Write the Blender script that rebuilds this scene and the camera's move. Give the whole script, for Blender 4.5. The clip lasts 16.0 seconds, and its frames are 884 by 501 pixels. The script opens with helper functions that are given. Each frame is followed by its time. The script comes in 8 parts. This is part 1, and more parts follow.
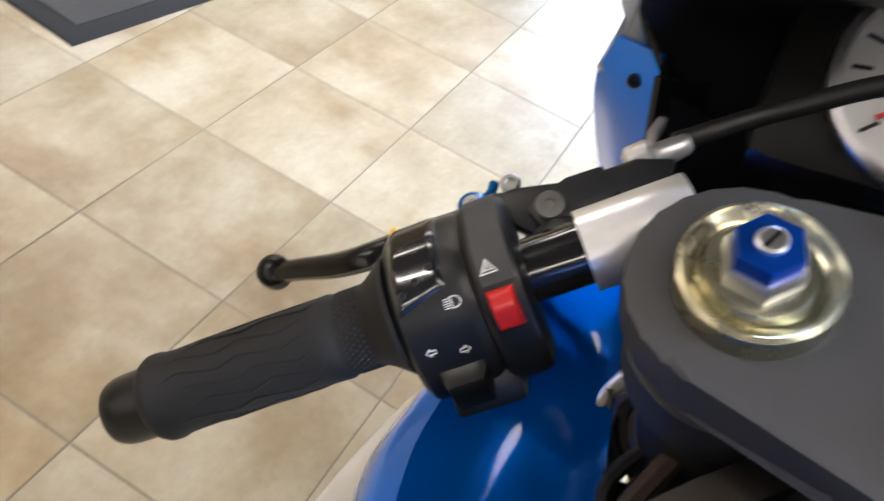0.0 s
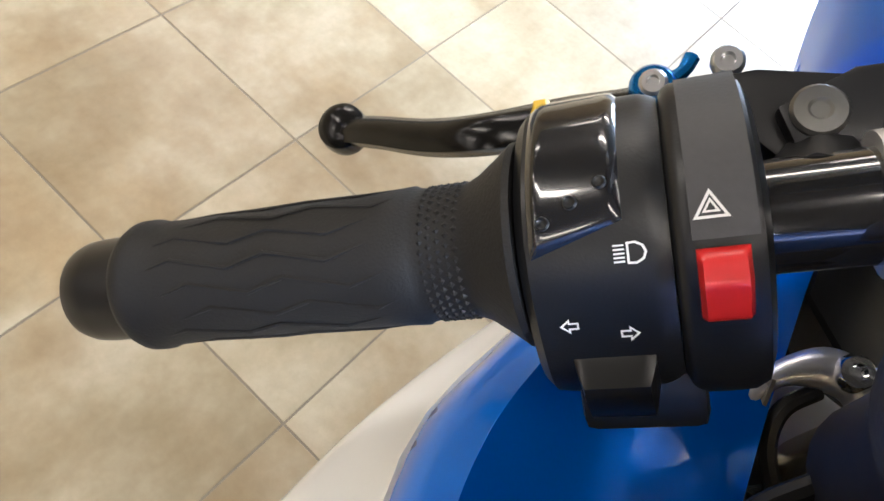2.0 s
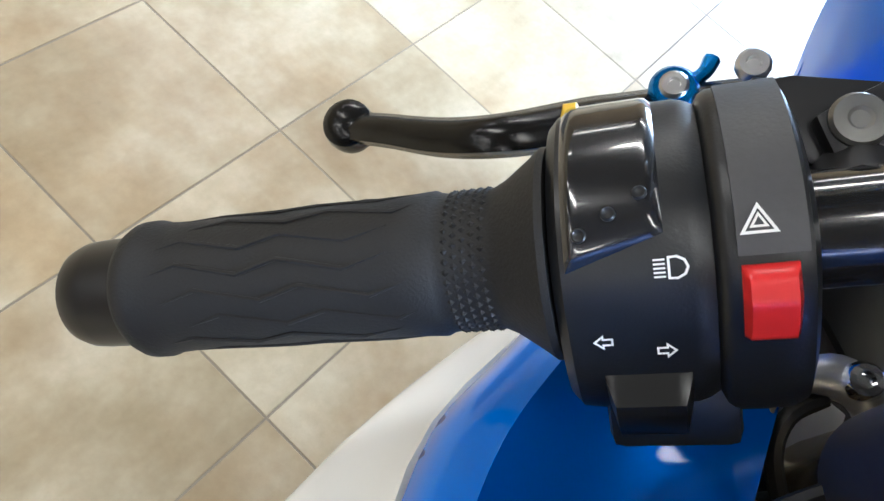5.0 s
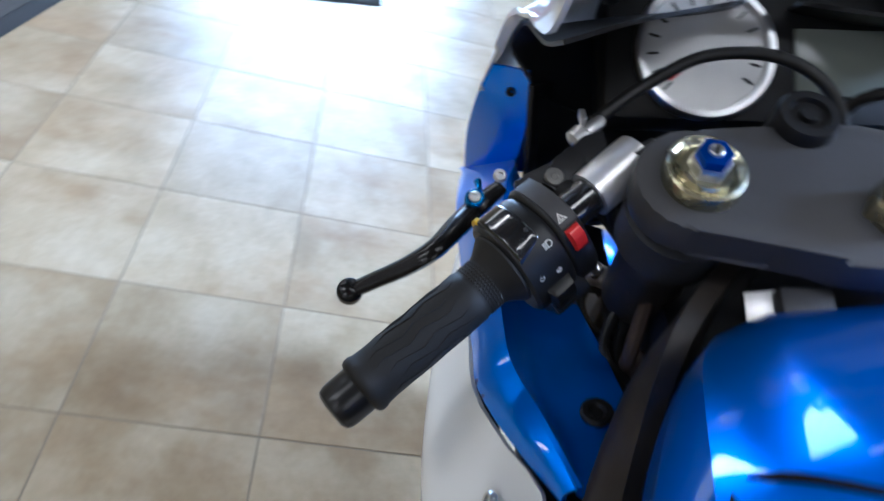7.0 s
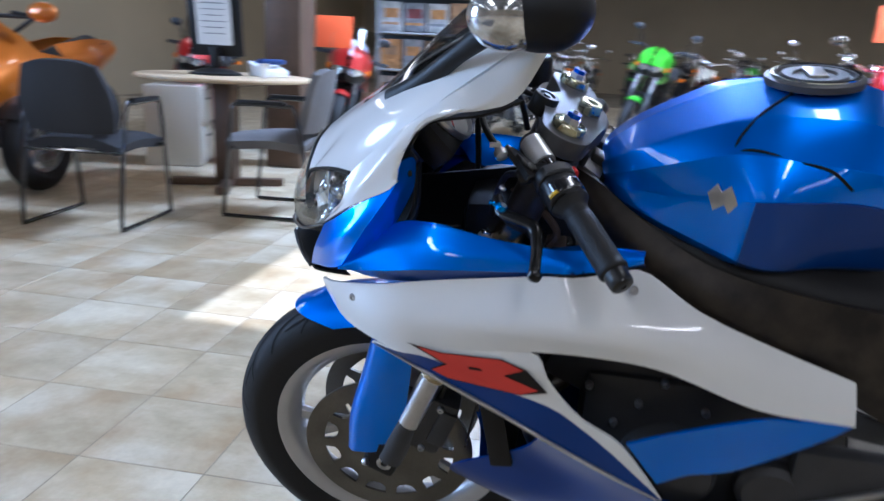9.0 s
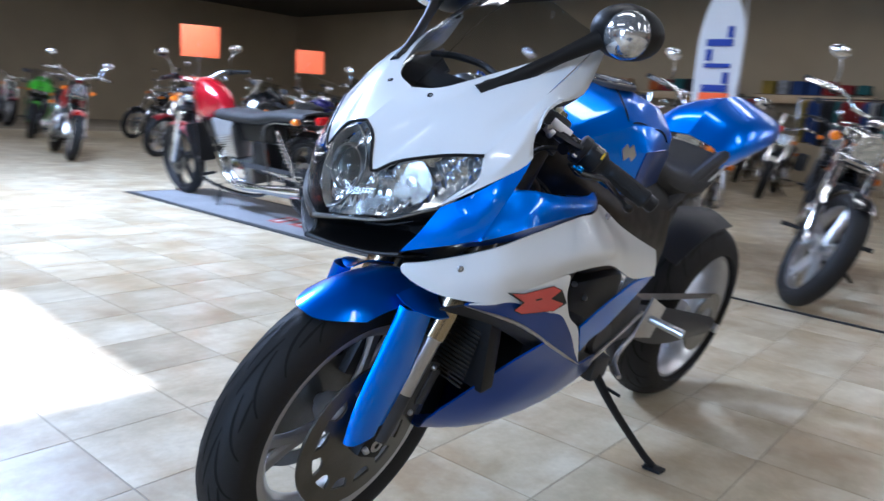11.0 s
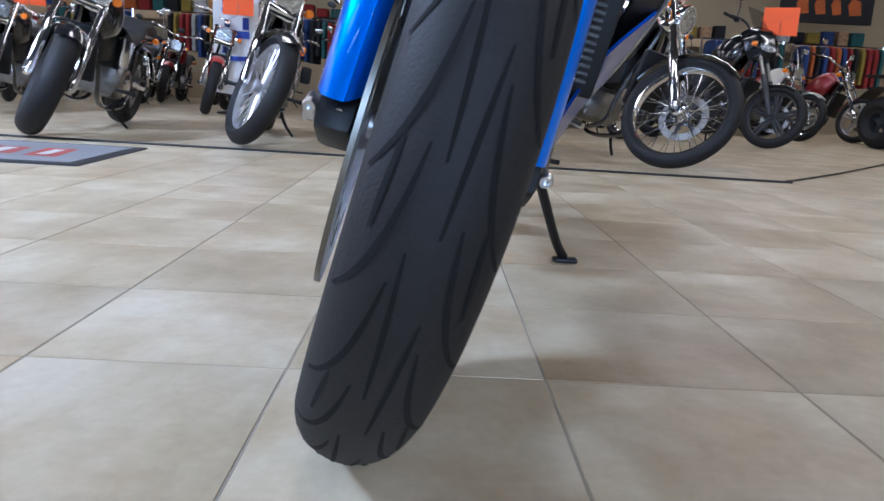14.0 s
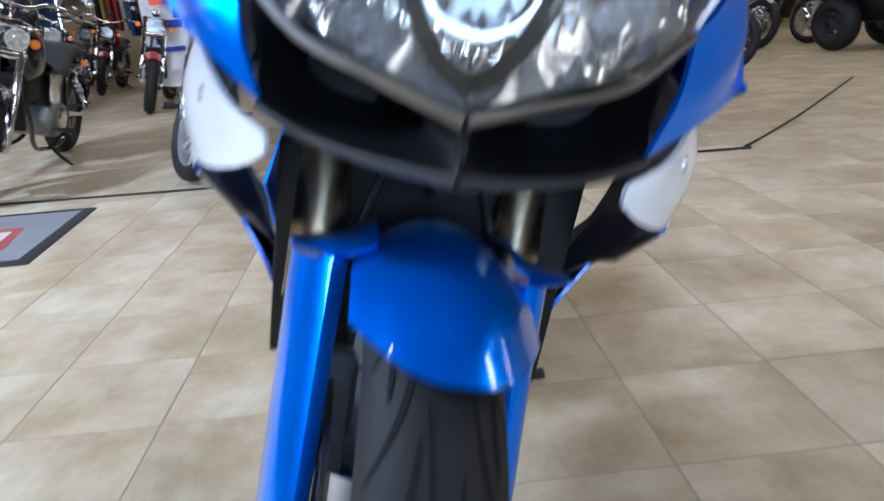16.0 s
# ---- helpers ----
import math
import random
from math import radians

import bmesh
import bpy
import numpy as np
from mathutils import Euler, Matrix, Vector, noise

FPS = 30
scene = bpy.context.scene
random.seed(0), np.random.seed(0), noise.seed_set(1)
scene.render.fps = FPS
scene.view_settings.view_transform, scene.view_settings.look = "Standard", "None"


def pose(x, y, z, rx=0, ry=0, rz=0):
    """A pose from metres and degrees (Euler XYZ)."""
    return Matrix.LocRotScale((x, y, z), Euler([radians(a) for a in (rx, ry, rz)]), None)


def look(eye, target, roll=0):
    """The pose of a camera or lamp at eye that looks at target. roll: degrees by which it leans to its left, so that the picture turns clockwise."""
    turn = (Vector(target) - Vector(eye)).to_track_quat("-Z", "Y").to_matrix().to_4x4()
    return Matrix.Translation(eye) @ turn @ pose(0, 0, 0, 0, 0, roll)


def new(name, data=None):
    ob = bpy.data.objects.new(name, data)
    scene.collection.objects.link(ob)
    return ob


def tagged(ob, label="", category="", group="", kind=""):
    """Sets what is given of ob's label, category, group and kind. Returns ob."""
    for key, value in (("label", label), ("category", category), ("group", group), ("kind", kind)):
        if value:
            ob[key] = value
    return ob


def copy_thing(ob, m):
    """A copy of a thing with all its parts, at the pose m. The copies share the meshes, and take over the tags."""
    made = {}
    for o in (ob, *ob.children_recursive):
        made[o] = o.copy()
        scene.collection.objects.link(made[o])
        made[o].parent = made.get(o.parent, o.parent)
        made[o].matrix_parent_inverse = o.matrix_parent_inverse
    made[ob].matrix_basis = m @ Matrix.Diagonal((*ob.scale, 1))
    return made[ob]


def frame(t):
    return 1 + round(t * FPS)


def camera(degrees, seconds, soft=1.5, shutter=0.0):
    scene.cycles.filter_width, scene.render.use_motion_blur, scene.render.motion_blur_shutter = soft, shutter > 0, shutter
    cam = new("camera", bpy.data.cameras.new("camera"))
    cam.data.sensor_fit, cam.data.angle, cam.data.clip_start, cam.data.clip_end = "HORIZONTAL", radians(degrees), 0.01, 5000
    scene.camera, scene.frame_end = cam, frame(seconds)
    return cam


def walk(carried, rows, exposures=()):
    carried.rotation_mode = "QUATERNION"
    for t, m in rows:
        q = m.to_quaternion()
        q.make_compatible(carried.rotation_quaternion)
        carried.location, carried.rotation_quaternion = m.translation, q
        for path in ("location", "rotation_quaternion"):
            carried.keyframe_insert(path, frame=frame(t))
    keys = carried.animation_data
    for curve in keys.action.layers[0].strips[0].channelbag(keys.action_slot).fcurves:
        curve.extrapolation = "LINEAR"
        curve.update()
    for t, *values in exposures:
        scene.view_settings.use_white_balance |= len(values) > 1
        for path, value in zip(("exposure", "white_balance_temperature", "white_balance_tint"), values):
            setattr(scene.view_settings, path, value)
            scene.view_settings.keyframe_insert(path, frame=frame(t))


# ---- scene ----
# ---- camera and its walk ----
cam = camera(62.9, 16.0, shutter=0.5)
PATH = [
    (0, -0.3365, -0.5305, 1.0351, 42.69, -12.84, 31.68),
    (0.5, -0.3531, -0.5100, 1.0034, 37.49, -11.82, 38.51),
    (1, -0.3629, -0.4904, 0.9818, 33.78, -11.82, 42.04),
    (1.5, -0.3737, -0.4763, 0.9661, 31.47, -13.41, 42.30),
    (2, -0.3783, -0.4686, 0.9548, 29.25, -14.85, 44.35),
    (2.5, -0.3797, -0.4658, 0.9479, 27.69, -15.74, 45.80),
    (3, -0.3817, -0.4640, 0.9445, 27.95, -16.12, 46.17),
    (5.5, -0.3898, -0.4731, 0.9509, 28.64, -16.86, 42.29),
    (6, -0.3905, -0.4970, 0.9765, 30.02, -17.69, 36.51),
    (6.5, -0.4104, -0.5955, 1.0373, 41.17, -15.69, 19.49),
    (7, -0.4973, -0.6994, 1.0784, 51.24, -14.64, 0.71),
    (7.5, -0.6542, -0.7665, 1.0668, 58.53, -15.09, -23.76),
    (8, -0.8426, -0.7735, 1.0381, 67.12, -8.91, -40.70),
    (8.5, -1.0684, -0.6120, 1.0243, 71.14, -4.43, -57.04),
    (9, -1.2690, -0.3956, 0.9878, 74.57, -3.06, -77.30),
    (9.2, -1.3241, -0.2869, 0.9805, 74.65, -2.46, -83.00),
    (11.3, -0.9639, 0.9354, 0.8808, 79.15, -2.99, -144.38),
    (11.5, -0.8657, 1.0320, 0.8894, 78.54, -2.08, -149.06),
    (12, -0.6313, 1.1951, 0.8827, 77.37, -0.43, -158.99),
    (12.5, -0.3811, 1.2129, 0.8102, 76.76, 0.42, -170.88),
    (13, -0.2224, 1.0123, 0.6043, 78.14, -1.95, -174.36),
    (13.5, -0.1529, 0.7661, 0.4138, 77.93, -4.79, -175.81),
    (14, -0.0985, 0.6253, 0.3442, 77.84, -3.07, -177.52),
    (14.5, -0.0765, 0.5681, 0.3331, 77.53, -1.90, -178.42),
    (15, -0.0800, 0.5597, 0.3859, 76.49, -0.31, -179.20),
    (15.5, -0.0953, 0.5573, 0.5633, 74.41, 3.10, -178.76),
    (16, -0.1465, 0.4838, 0.7719, 71.73, 4.47, 178.65),
]
walk(cam, [(t, pose(x, y, z, rx, ry, rz)) for t, x, y, z, rx, ry, rz in PATH],
     [(0, 1.40, 5700, 15), (2.5, 1.74, 5650, 13), (5.5, 1.78, 5050, 10), (6.3, 1.50, 4850, 13), (7.0, 0.92, 4850, 13), (8.0, 0.44, 4900, 15), (9.2, 0.64, 4750, 16),
      (11.4, 0.62, 4900, 15), (12.5, 0.62, 4950, 15), (14.5, 0.76, 5000, 17), (16, 0.70, 5150, 15)])

# ---- world and light ----
world = bpy.data.worlds.new("sky")
scene.world = world
world.use_nodes = True
wn = world.node_tree
sky = wn.nodes.new("ShaderNodeTexSky")
sky.sky_type, sky.sun_disc = "NISHITA", False
SUN_AZ, SUN_EL = radians(105), radians(50)
sky.sun_elevation, sky.sun_rotation = SUN_EL, SUN_AZ
wn.links.new(sky.outputs[0], wn.nodes["Background"].inputs[0])
wn.nodes["Background"].inputs[1].default_value = 0.05

sun = new("sun", bpy.data.lights.new("sun", "SUN"))
sun.data.energy, sun.data.angle, sun.data.color = 5.0, radians(0.6), (1.0, 0.95, 0.88)
SUN_DIR = Vector((math.sin(SUN_AZ) * math.cos(SUN_EL), math.cos(SUN_AZ) * math.cos(SUN_EL), math.sin(SUN_EL)))
sun.matrix_world = look((0, 0, 20), Vector((0, 0, 20)) - SUN_DIR)

ROOM_W, ROOM_E, ROOM_S, ROOM_N, ROOM_H = -12.0, 22.0, -15.5, 7.5, 4.0


def strip_light(x, y, length, watts, rz=0):
    """A ceiling strip: its light alone; the housing is built with the ceiling."""
    la = new("strip_light_lamp", bpy.data.lights.new("strip_light_lamp", "AREA"))
    la.data.shape, la.data.size, la.data.size_y = "RECTANGLE", length, 0.28
    la.data.energy, la.data.color = watts, (1.0, 0.86, 0.66)
    la.matrix_world = pose(x, y, ROOM_H - 0.16, 0, 0, rz)


STRIPS = [(x, y) for y in (-12.3, -8.7, -5.1, -1.5, 2.1, 5.6) for x in (-9.0, -4.2, 0.6, 5.4, 10.2, 16.0)]
for sx, sy in STRIPS:
    strip_light(sx, sy, 2.6, 34 if sx == -4.2 else 12 if sx > 0 and sy > 2 else 22)
window_glow = new("window_daylight", bpy.data.lights.new("window_daylight", "AREA"))
window_glow.data.shape, window_glow.data.size, window_glow.data.size_y = "RECTANGLE", 2.7, 2.7
window_glow.data.energy, window_glow.data.color = 250, (0.70, 0.86, 1.0)
window_glow.matrix_world = pose(-1.15, ROOM_N - 0.05, 2.05, -90, 0, 0)
# added fill lamp in the unseen roof opening, to brighten the floor
added_roof_glow = new("roof_light_sky", bpy.data.lights.new("roof_light_sky", "AREA"))
added_roof_glow.data.shape, added_roof_glow.data.size, added_roof_glow.data.size_y = "RECTANGLE", 1.4, 1.0
added_roof_glow.data.energy, added_roof_glow.data.color = 410, (0.80, 0.89, 1.0)
roof_k = ROOM_H / SUN_DIR.z
added_roof_glow.matrix_world = pose(1.675 + SUN_DIR.x * roof_k, 0.32 + SUN_DIR.y * roof_k, ROOM_H - 0.01)

# ---- materials ----
def mat(name, base, rough=0.5, metal=0.0, coat=0.0, spec=0.5, grain=0.0, grain_scale=60.0, blotch=0.0, blotch_scale=3.0,
        bump=0.0, bump_scale=120.0, second=None, transmission=0.0, ior=1.45, alpha=1.0, emit=None, emit_power=0.0, rand=0.0):
    """A Principled material with fine grain and broad blotches in its colour and roughness."""
    m = bpy.data.materials.new(name)
    m.use_nodes = True
    nt = m.node_tree
    b = nt.nodes["Principled BSDF"]
    b.inputs["Base Color"].default_value = (*base, 1)
    b.inputs["Roughness"].default_value, b.inputs["Metallic"].default_value = rough, metal
    b.inputs["Coat Weight"].default_value, b.inputs["Coat Roughness"].default_value = coat, 0.04
    b.inputs["Specular IOR Level"].default_value = spec
    b.inputs["Transmission Weight"].default_value, b.inputs["IOR"].default_value = transmission, ior
    b.inputs["Alpha"].default_value = alpha
    if emit:
        b.inputs["Emission Color"].default_value, b.inputs["Emission Strength"].default_value = (*emit, 1), emit_power
    co = nt.nodes.new("ShaderNodeTexCoord")
    colour = None

    def noise_of(scale, detail):
        n = nt.nodes.new("ShaderNodeTexNoise")
        n.inputs["Scale"].default_value, n.inputs["Detail"].default_value = scale, detail
        nt.links.new(co.outputs["Object"], n.inputs["Vector"])
        return n

    if blotch or grain:
        mix = nt.nodes.new("ShaderNodeMix")
        mix.data_type = "RGBA"
        dark = second or tuple(c * (1 - blotch) for c in base)
        mix.inputs[6].default_value, mix.inputs[7].default_value = (*dark, 1), (*base, 1)
        n1 = noise_of(blotch_scale, 4)
        ramp = nt.nodes.new("ShaderNodeMapRange")
        ramp.inputs[1].default_value, ramp.inputs[2].default_value = 0.36, 0.64
        nt.links.new(n1.outputs[0], ramp.inputs[0])
        nt.links.new(ramp.outputs[0], mix.inputs[0])
        colour = mix.outputs[2]
        if grain:
            hsv = nt.nodes.new("ShaderNodeHueSaturation")
            n2 = noise_of(grain_scale, 6)
            mr = nt.nodes.new("ShaderNodeMapRange")
            mr.inputs[3].default_value, mr.inputs[4].default_value = 1 - grain, 1 + grain
            nt.links.new(n2.outputs[0], mr.inputs[0])
            nt.links.new(mr.outputs[0], hsv.inputs["Value"])
            nt.links.new(colour, hsv.inputs["Color"])
            colour = hsv.outputs[0]
        rr = nt.nodes.new("ShaderNodeMapRange")
        rr.inputs[3].default_value, rr.inputs[4].default_value = rough * 0.85, min(1, rough * 1.2)
        nt.links.new(n1.outputs[0], rr.inputs[0])
        nt.links.new(rr.outputs[0], b.inputs["Roughness"])
    if rand:
        oi = nt.nodes.new("ShaderNodeObjectInfo")
        mr = nt.nodes.new("ShaderNodeMapRange")
        mr.inputs[3].default_value, mr.inputs[4].default_value = 1 - rand, 1 + rand
        nt.links.new(oi.outputs["Random"], mr.inputs[0])
        hsv = nt.nodes.new("ShaderNodeHueSaturation")
        nt.links.new(mr.outputs[0], hsv.inputs["Value"])
        if colour:
            nt.links.new(colour, hsv.inputs["Color"])
        else:
            hsv.inputs["Color"].default_value = (*base, 1)
        colour = hsv.outputs[0]
    if colour:
        nt.links.new(colour, b.inputs["Base Color"])
    if bump:
        bp = nt.nodes.new("ShaderNodeBump")
        bp.inputs["Strength"].default_value, bp.inputs["Distance"].default_value = bump, 0.002
        n3 = noise_of(bump_scale, 5)
        nt.links.new(n3.outputs[0], bp.inputs["Height"])
        nt.links.new(bp.outputs[0], b.inputs["Normal"])
    return m


BLUE = mat("blue_metallic_paint", (0.001, 0.200, 1.0), 0.30, 0.70, coat=1.0, grain=0.05, grain_scale=900, blotch=0.08, blotch_scale=5)
NAVY = mat("dark_blue_paint", (0.002, 0.048, 0.30), 0.32, 0.55, coat=0.4, grain=0.05, grain_scale=900, blotch=0.1, blotch_scale=6)
WHITE = mat("pearl_white_paint", (0.80, 0.82, 0.83), 0.32, coat=1.0, grain=0.015, grain_scale=700, blotch=0.04, blotch_scale=4)
RED = mat("red_decal", (0.62, 0.035, 0.02), 0.35, coat=0.6, grain=0.04, blotch=0.08, blotch_scale=14)
REDGLOSS = mat("dark_red_paint", (0.22, 0.008, 0.012), 0.3, 0.25, coat=1.0, blotch=0.1)
ORANGEPAINT = mat("orange_metallic_paint", (0.58, 0.16, 0.006), 0.3, 0.45, coat=1.0, grain=0.04, grain_scale=700, blotch=0.08)
GREENPAINT = mat("lime_green_paint", (0.10, 0.48, 0.02), 0.3, coat=1.0, blotch=0.08)
PURPLE = mat("deep_blue_paint", (0.02, 0.02, 0.25), 0.3, 0.2, coat=1.0, blotch=0.1)
BLACKGLOSS = mat("gloss_black_paint", (0.012, 0.012, 0.013), 0.18, coat=1.0, blotch=0.2, blotch_scale=10)
BLACKPLASTIC = mat("black_plastic", (0.0060, 0.0060, 0.0064), 0.46, spec=0.36, grain=0.15, grain_scale=300, blotch=0.15, blotch_scale=20, bump=0.05, bump_scale=900)
SWITCHBLACK = mat("switch_black_plastic", (0.008, 0.0085, 0.0095), 0.38, grain=0.1, grain_scale=500, blotch=0.15, blotch_scale=30, bump=0.06, bump_scale=1600)
SATIN = mat("satin_black_alloy", (0.040, 0.041, 0.044), 0.45, 0.1, grain=0.12, grain_scale=200, blotch=0.3, blotch_scale=12, bump=0.1, bump_scale=500)
CLAMPGREY = mat("anodised_grey_clamp", (0.064, 0.064, 0.067), 0.5, 0.15, grain=0.1, grain_scale=600, blotch=0.15, blotch_scale=14, bump=0.08, bump_scale=1200)
RUBBER = mat("tyre_rubber", (0.0115, 0.0110, 0.0112), 0.62, spec=0.38, grain=0.18, grain_scale=150, blotch=0.3, blotch_scale=9, bump=0.3, bump_scale=420)
GRIPRUBBER = mat("grip_rubber", (0.0098, 0.0098, 0.0098), 0.57, spec=0.42, grain=0.15, grain_scale=300, blotch=0.2, blotch_scale=25, bump=0.14, bump_scale=1400)
GROOVE = mat("tread_groove", (0.006, 0.006, 0.006), 0.85, spec=0.3, blotch=0.2)
LAMPSILVER = mat("lamp_reflector", (0.86, 0.87, 0.88), 0.14, 0.85, grain=0.1, grain_scale=120, blotch=0.42, blotch_scale=45)
CHROME = mat("chrome", (0.80, 0.81, 0.83), 0.08, 1.0, blotch=0.08, blotch_scale=20)
ALLOY = mat("brushed_alloy", (0.60, 0.60, 0.61), 0.30, 1.0, grain=0.08, grain_scale=250, blotch=0.15, blotch_scale=18)
BRIGHTALLOY = mat("satin_bright_alloy", (0.82, 0.82, 0.82), 0.34, 0.75, grain=0.06, grain_scale=300, blotch=0.12, blotch_scale=20)
RIMSILVER = mat("silver_wheel_paint", (0.55, 0.55, 0.56), 0.33, 0.75, coat=0.5, grain=0.05, grain_scale=600, blotch=0.1, blotch_scale=9)
STEEL = mat("dark_steel", (0.24, 0.235, 0.22), 0.36, 1.0, grain=0.15, grain_scale=220, blotch=0.25, blotch_scale=15)
DISCSTEEL = mat("brake_disc_steel", (0.20, 0.19, 0.165), 0.38, 1.0, grain=0.12, grain_scale=260, blotch=0.25, blotch_scale=12)
GOLD = mat("gold_zinc_plating", (0.52, 0.48, 0.31), 0.26, 1.0, grain=0.08, grain_scale=250, blotch=0.3, blotch_scale=45, second=(0.40, 0.41, 0.33))
GOLDFORK = mat("champagne_fork_tube", (0.50, 0.42, 0.28), 0.26, 1.0, grain=0.05, blotch=0.15)
BLUEANO = mat("blue_anodised_alloy", (0.006, 0.07, 0.45), 0.3, 0.7, grain=0.05, blotch=0.1, blotch_scale=30)
SKYANO = mat("light_blue_anodised_alloy", (0.02, 0.22, 0.62), 0.22, 0.8, blotch=0.12, blotch_scale=60)
REDBUTTON = mat("red_switch_plastic", (0.62, 0.022, 0.02), 0.32, coat=0.3, grain=0.05, grain_scale=300, blotch=0.1, blotch_scale=40)
YELLOW = mat("yellow_plastic", (0.75, 0.50, 0.02), 0.4, blotch=0.1)
MARKWHITE = mat("white_print", (0.82, 0.82, 0.80), 0.5)
AMBER = mat("amber_lens", (0.85, 0.22, 0.01), 0.15, coat=0.5, blotch=0.1, blotch_scale=80)
REDLENS = mat("red_lens", (0.45, 0.01, 0.01), 0.12, coat=0.5)


def clear(name, tint, gloss=1.0, rough=0.02):
    """Thin clear plastic: light goes straight through, gloss grows at a slant."""
    m = bpy.data.materials.new(name)
    m.use_nodes = True
    nt = m.node_tree
    nt.nodes.remove(nt.nodes["Principled BSDF"])
    tr, gl, mix, fr, mul, pw = (nt.nodes.new(k) for k in ("ShaderNodeBsdfTransparent", "ShaderNodeBsdfGlossy", "ShaderNodeMixShader", "ShaderNodeLayerWeight", "ShaderNodeMath", "ShaderNodeMath"))
    tr.inputs[0].default_value = (*tint, 1)
    gl.inputs["Roughness"].default_value = rough
    pw.operation = "POWER"
    pw.inputs[1].default_value = 4.0
    mul.operation = "MULTIPLY_ADD"
    mul.inputs[1].default_value, mul.inputs[2].default_value = 0.75, 0.03 * gloss
    nt.links.new(fr.outputs["Facing"], pw.inputs[0])
    nt.links.new(pw.outputs[0], mul.inputs[0])
    nt.links.new(mul.outputs[0], mix.inputs[0])
    nt.links.new(tr.outputs[0], mix.inputs[1])
    nt.links.new(gl.outputs[0], mix.inputs[2])
    nt.links.new(mix.outputs[0], nt.nodes["Material Output"].inputs[0])
    return m


LENS = clear("clear_lens", (0.97, 0.98, 0.98))
SMOKE = clear("smoked_screen", (0.80, 0.81, 0.82), 2.6)
DUSTYBLACK = mat("dusty_black_metal", (0.013, 0.011, 0.010), 0.44, 0.1, spec=0.32, grain=0.15, grain_scale=200, blotch=0.5, blotch_scale=28, second=(0.036, 0.029, 0.022))
SLEEVEBROWN = mat("dusty_brown_black_metal", (0.060, 0.051, 0.042), 0.40, 0.3, grain=0.15, grain_scale=220, blotch=0.5, blotch_scale=30, second=(0.028, 0.024, 0.020))
DUSTYGREY = mat("dusty_grey_casting", (0.15, 0.135, 0.11), 0.6, 0.2, grain=0.2, grain_scale=160, blotch=0.5, blotch_scale=40, second=(0.05, 0.045, 0.038))
SEATBLACK = mat("seat_vinyl", (0.022, 0.022, 0.022), 0.6, grain=0.1, grain_scale=400, blotch=0.2, blotch_scale=12, bump=0.35, bump_scale=700)
GREYPANEL = mat("grey_side_panel", (0.33, 0.33, 0.33), 0.42, 0.3, grain=0.06, blotch=0.12)
DIALFACE = mat("dial_face", (0.55, 0.55, 0.55), 0.4, 0.3, blotch=0.08, blotch_scale=30)
LCD = mat("display_window", (0.20, 0.22, 0.19), 0.2, blotch=0.1)
WIRE = mat("cable_rubber", (0.012, 0.012, 0.012), 0.45, blotch=0.2, blotch_scale=40)
BRASS = mat("brass_fitting", (0.65, 0.55, 0.30), 0.3, 1.0, blotch=0.2, blotch_scale=60)
ORANGETAG = mat("fluorescent_orange_card", (0.95, 0.14, 0.03), 0.7, grain=0.04, blotch=0.08, blotch_scale=6)
CARD = mat("white_card", (0.75, 0.75, 0.74), 0.7, grain=0.04, blotch=0.05)
WOOD = mat("pale_birch_top", (0.56, 0.42, 0.25), 0.45, grain=0.12, grain_scale=40, blotch=0.12, blotch_scale=5)
DARKWOOD = mat("dark_brown_wood", (0.10, 0.062, 0.038), 0.5, grain=0.2, grain_scale=30, blotch=0.25, blotch_scale=4)
TANWALL = mat("tan_wall_paint", (0.42, 0.34, 0.215), 0.8, grain=0.04, grain_scale=90, blotch=0.12, blotch_scale=0.6, bump=0.1, bump_scale=60)
CEILDARK = mat("dark_ceiling_paint", (0.050, 0.046, 0.042), 0.85, grain=0.1, grain_scale=40, blotch=0.2, blotch_scale=0.7)
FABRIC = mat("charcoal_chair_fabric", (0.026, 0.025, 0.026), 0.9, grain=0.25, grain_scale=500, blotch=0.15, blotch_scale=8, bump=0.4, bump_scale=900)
# lighter copy of the chair fabric, the light on it put into the colour
LITFABRIC = mat("lit_chair_fabric", (0.12, 0.112, 0.108), 0.9, grain=0.2, grain_scale=500, blotch=0.15, blotch_scale=8, bump=0.4, bump_scale=900)
MATGREY = mat("grey_mat_pile", (0.20, 0.20, 0.205), 0.95, grain=0.25, grain_scale=350, blotch=0.18, blotch_scale=2.5, bump=0.5, bump_scale=700)
MATEDGE = mat("mat_rubber_edge", (0.022, 0.022, 0.022), 0.75, grain=0.15, blotch=0.2)
MATRED = mat("mat_red_pile", (0.33, 0.065, 0.05), 0.95, grain=0.2, grain_scale=300, blotch=0.25, blotch_scale=4, bump=0.4, bump_scale=700)
MATWHITE = mat("mat_pale_pile", (0.52, 0.50, 0.47), 0.95, grain=0.15, grain_scale=300, blotch=0.2, blotch_scale=4, bump=0.4, bump_scale=700)
GROUT = mat("floor_grout", (0.315, 0.27, 0.20), 0.85, grain=0.15, grain_scale=200, blotch=0.25, blotch_scale=1.5)
BANNERBLUE = mat("banner_blue_print", (0.03, 0.06, 0.35), 0.7, blotch=0.1)
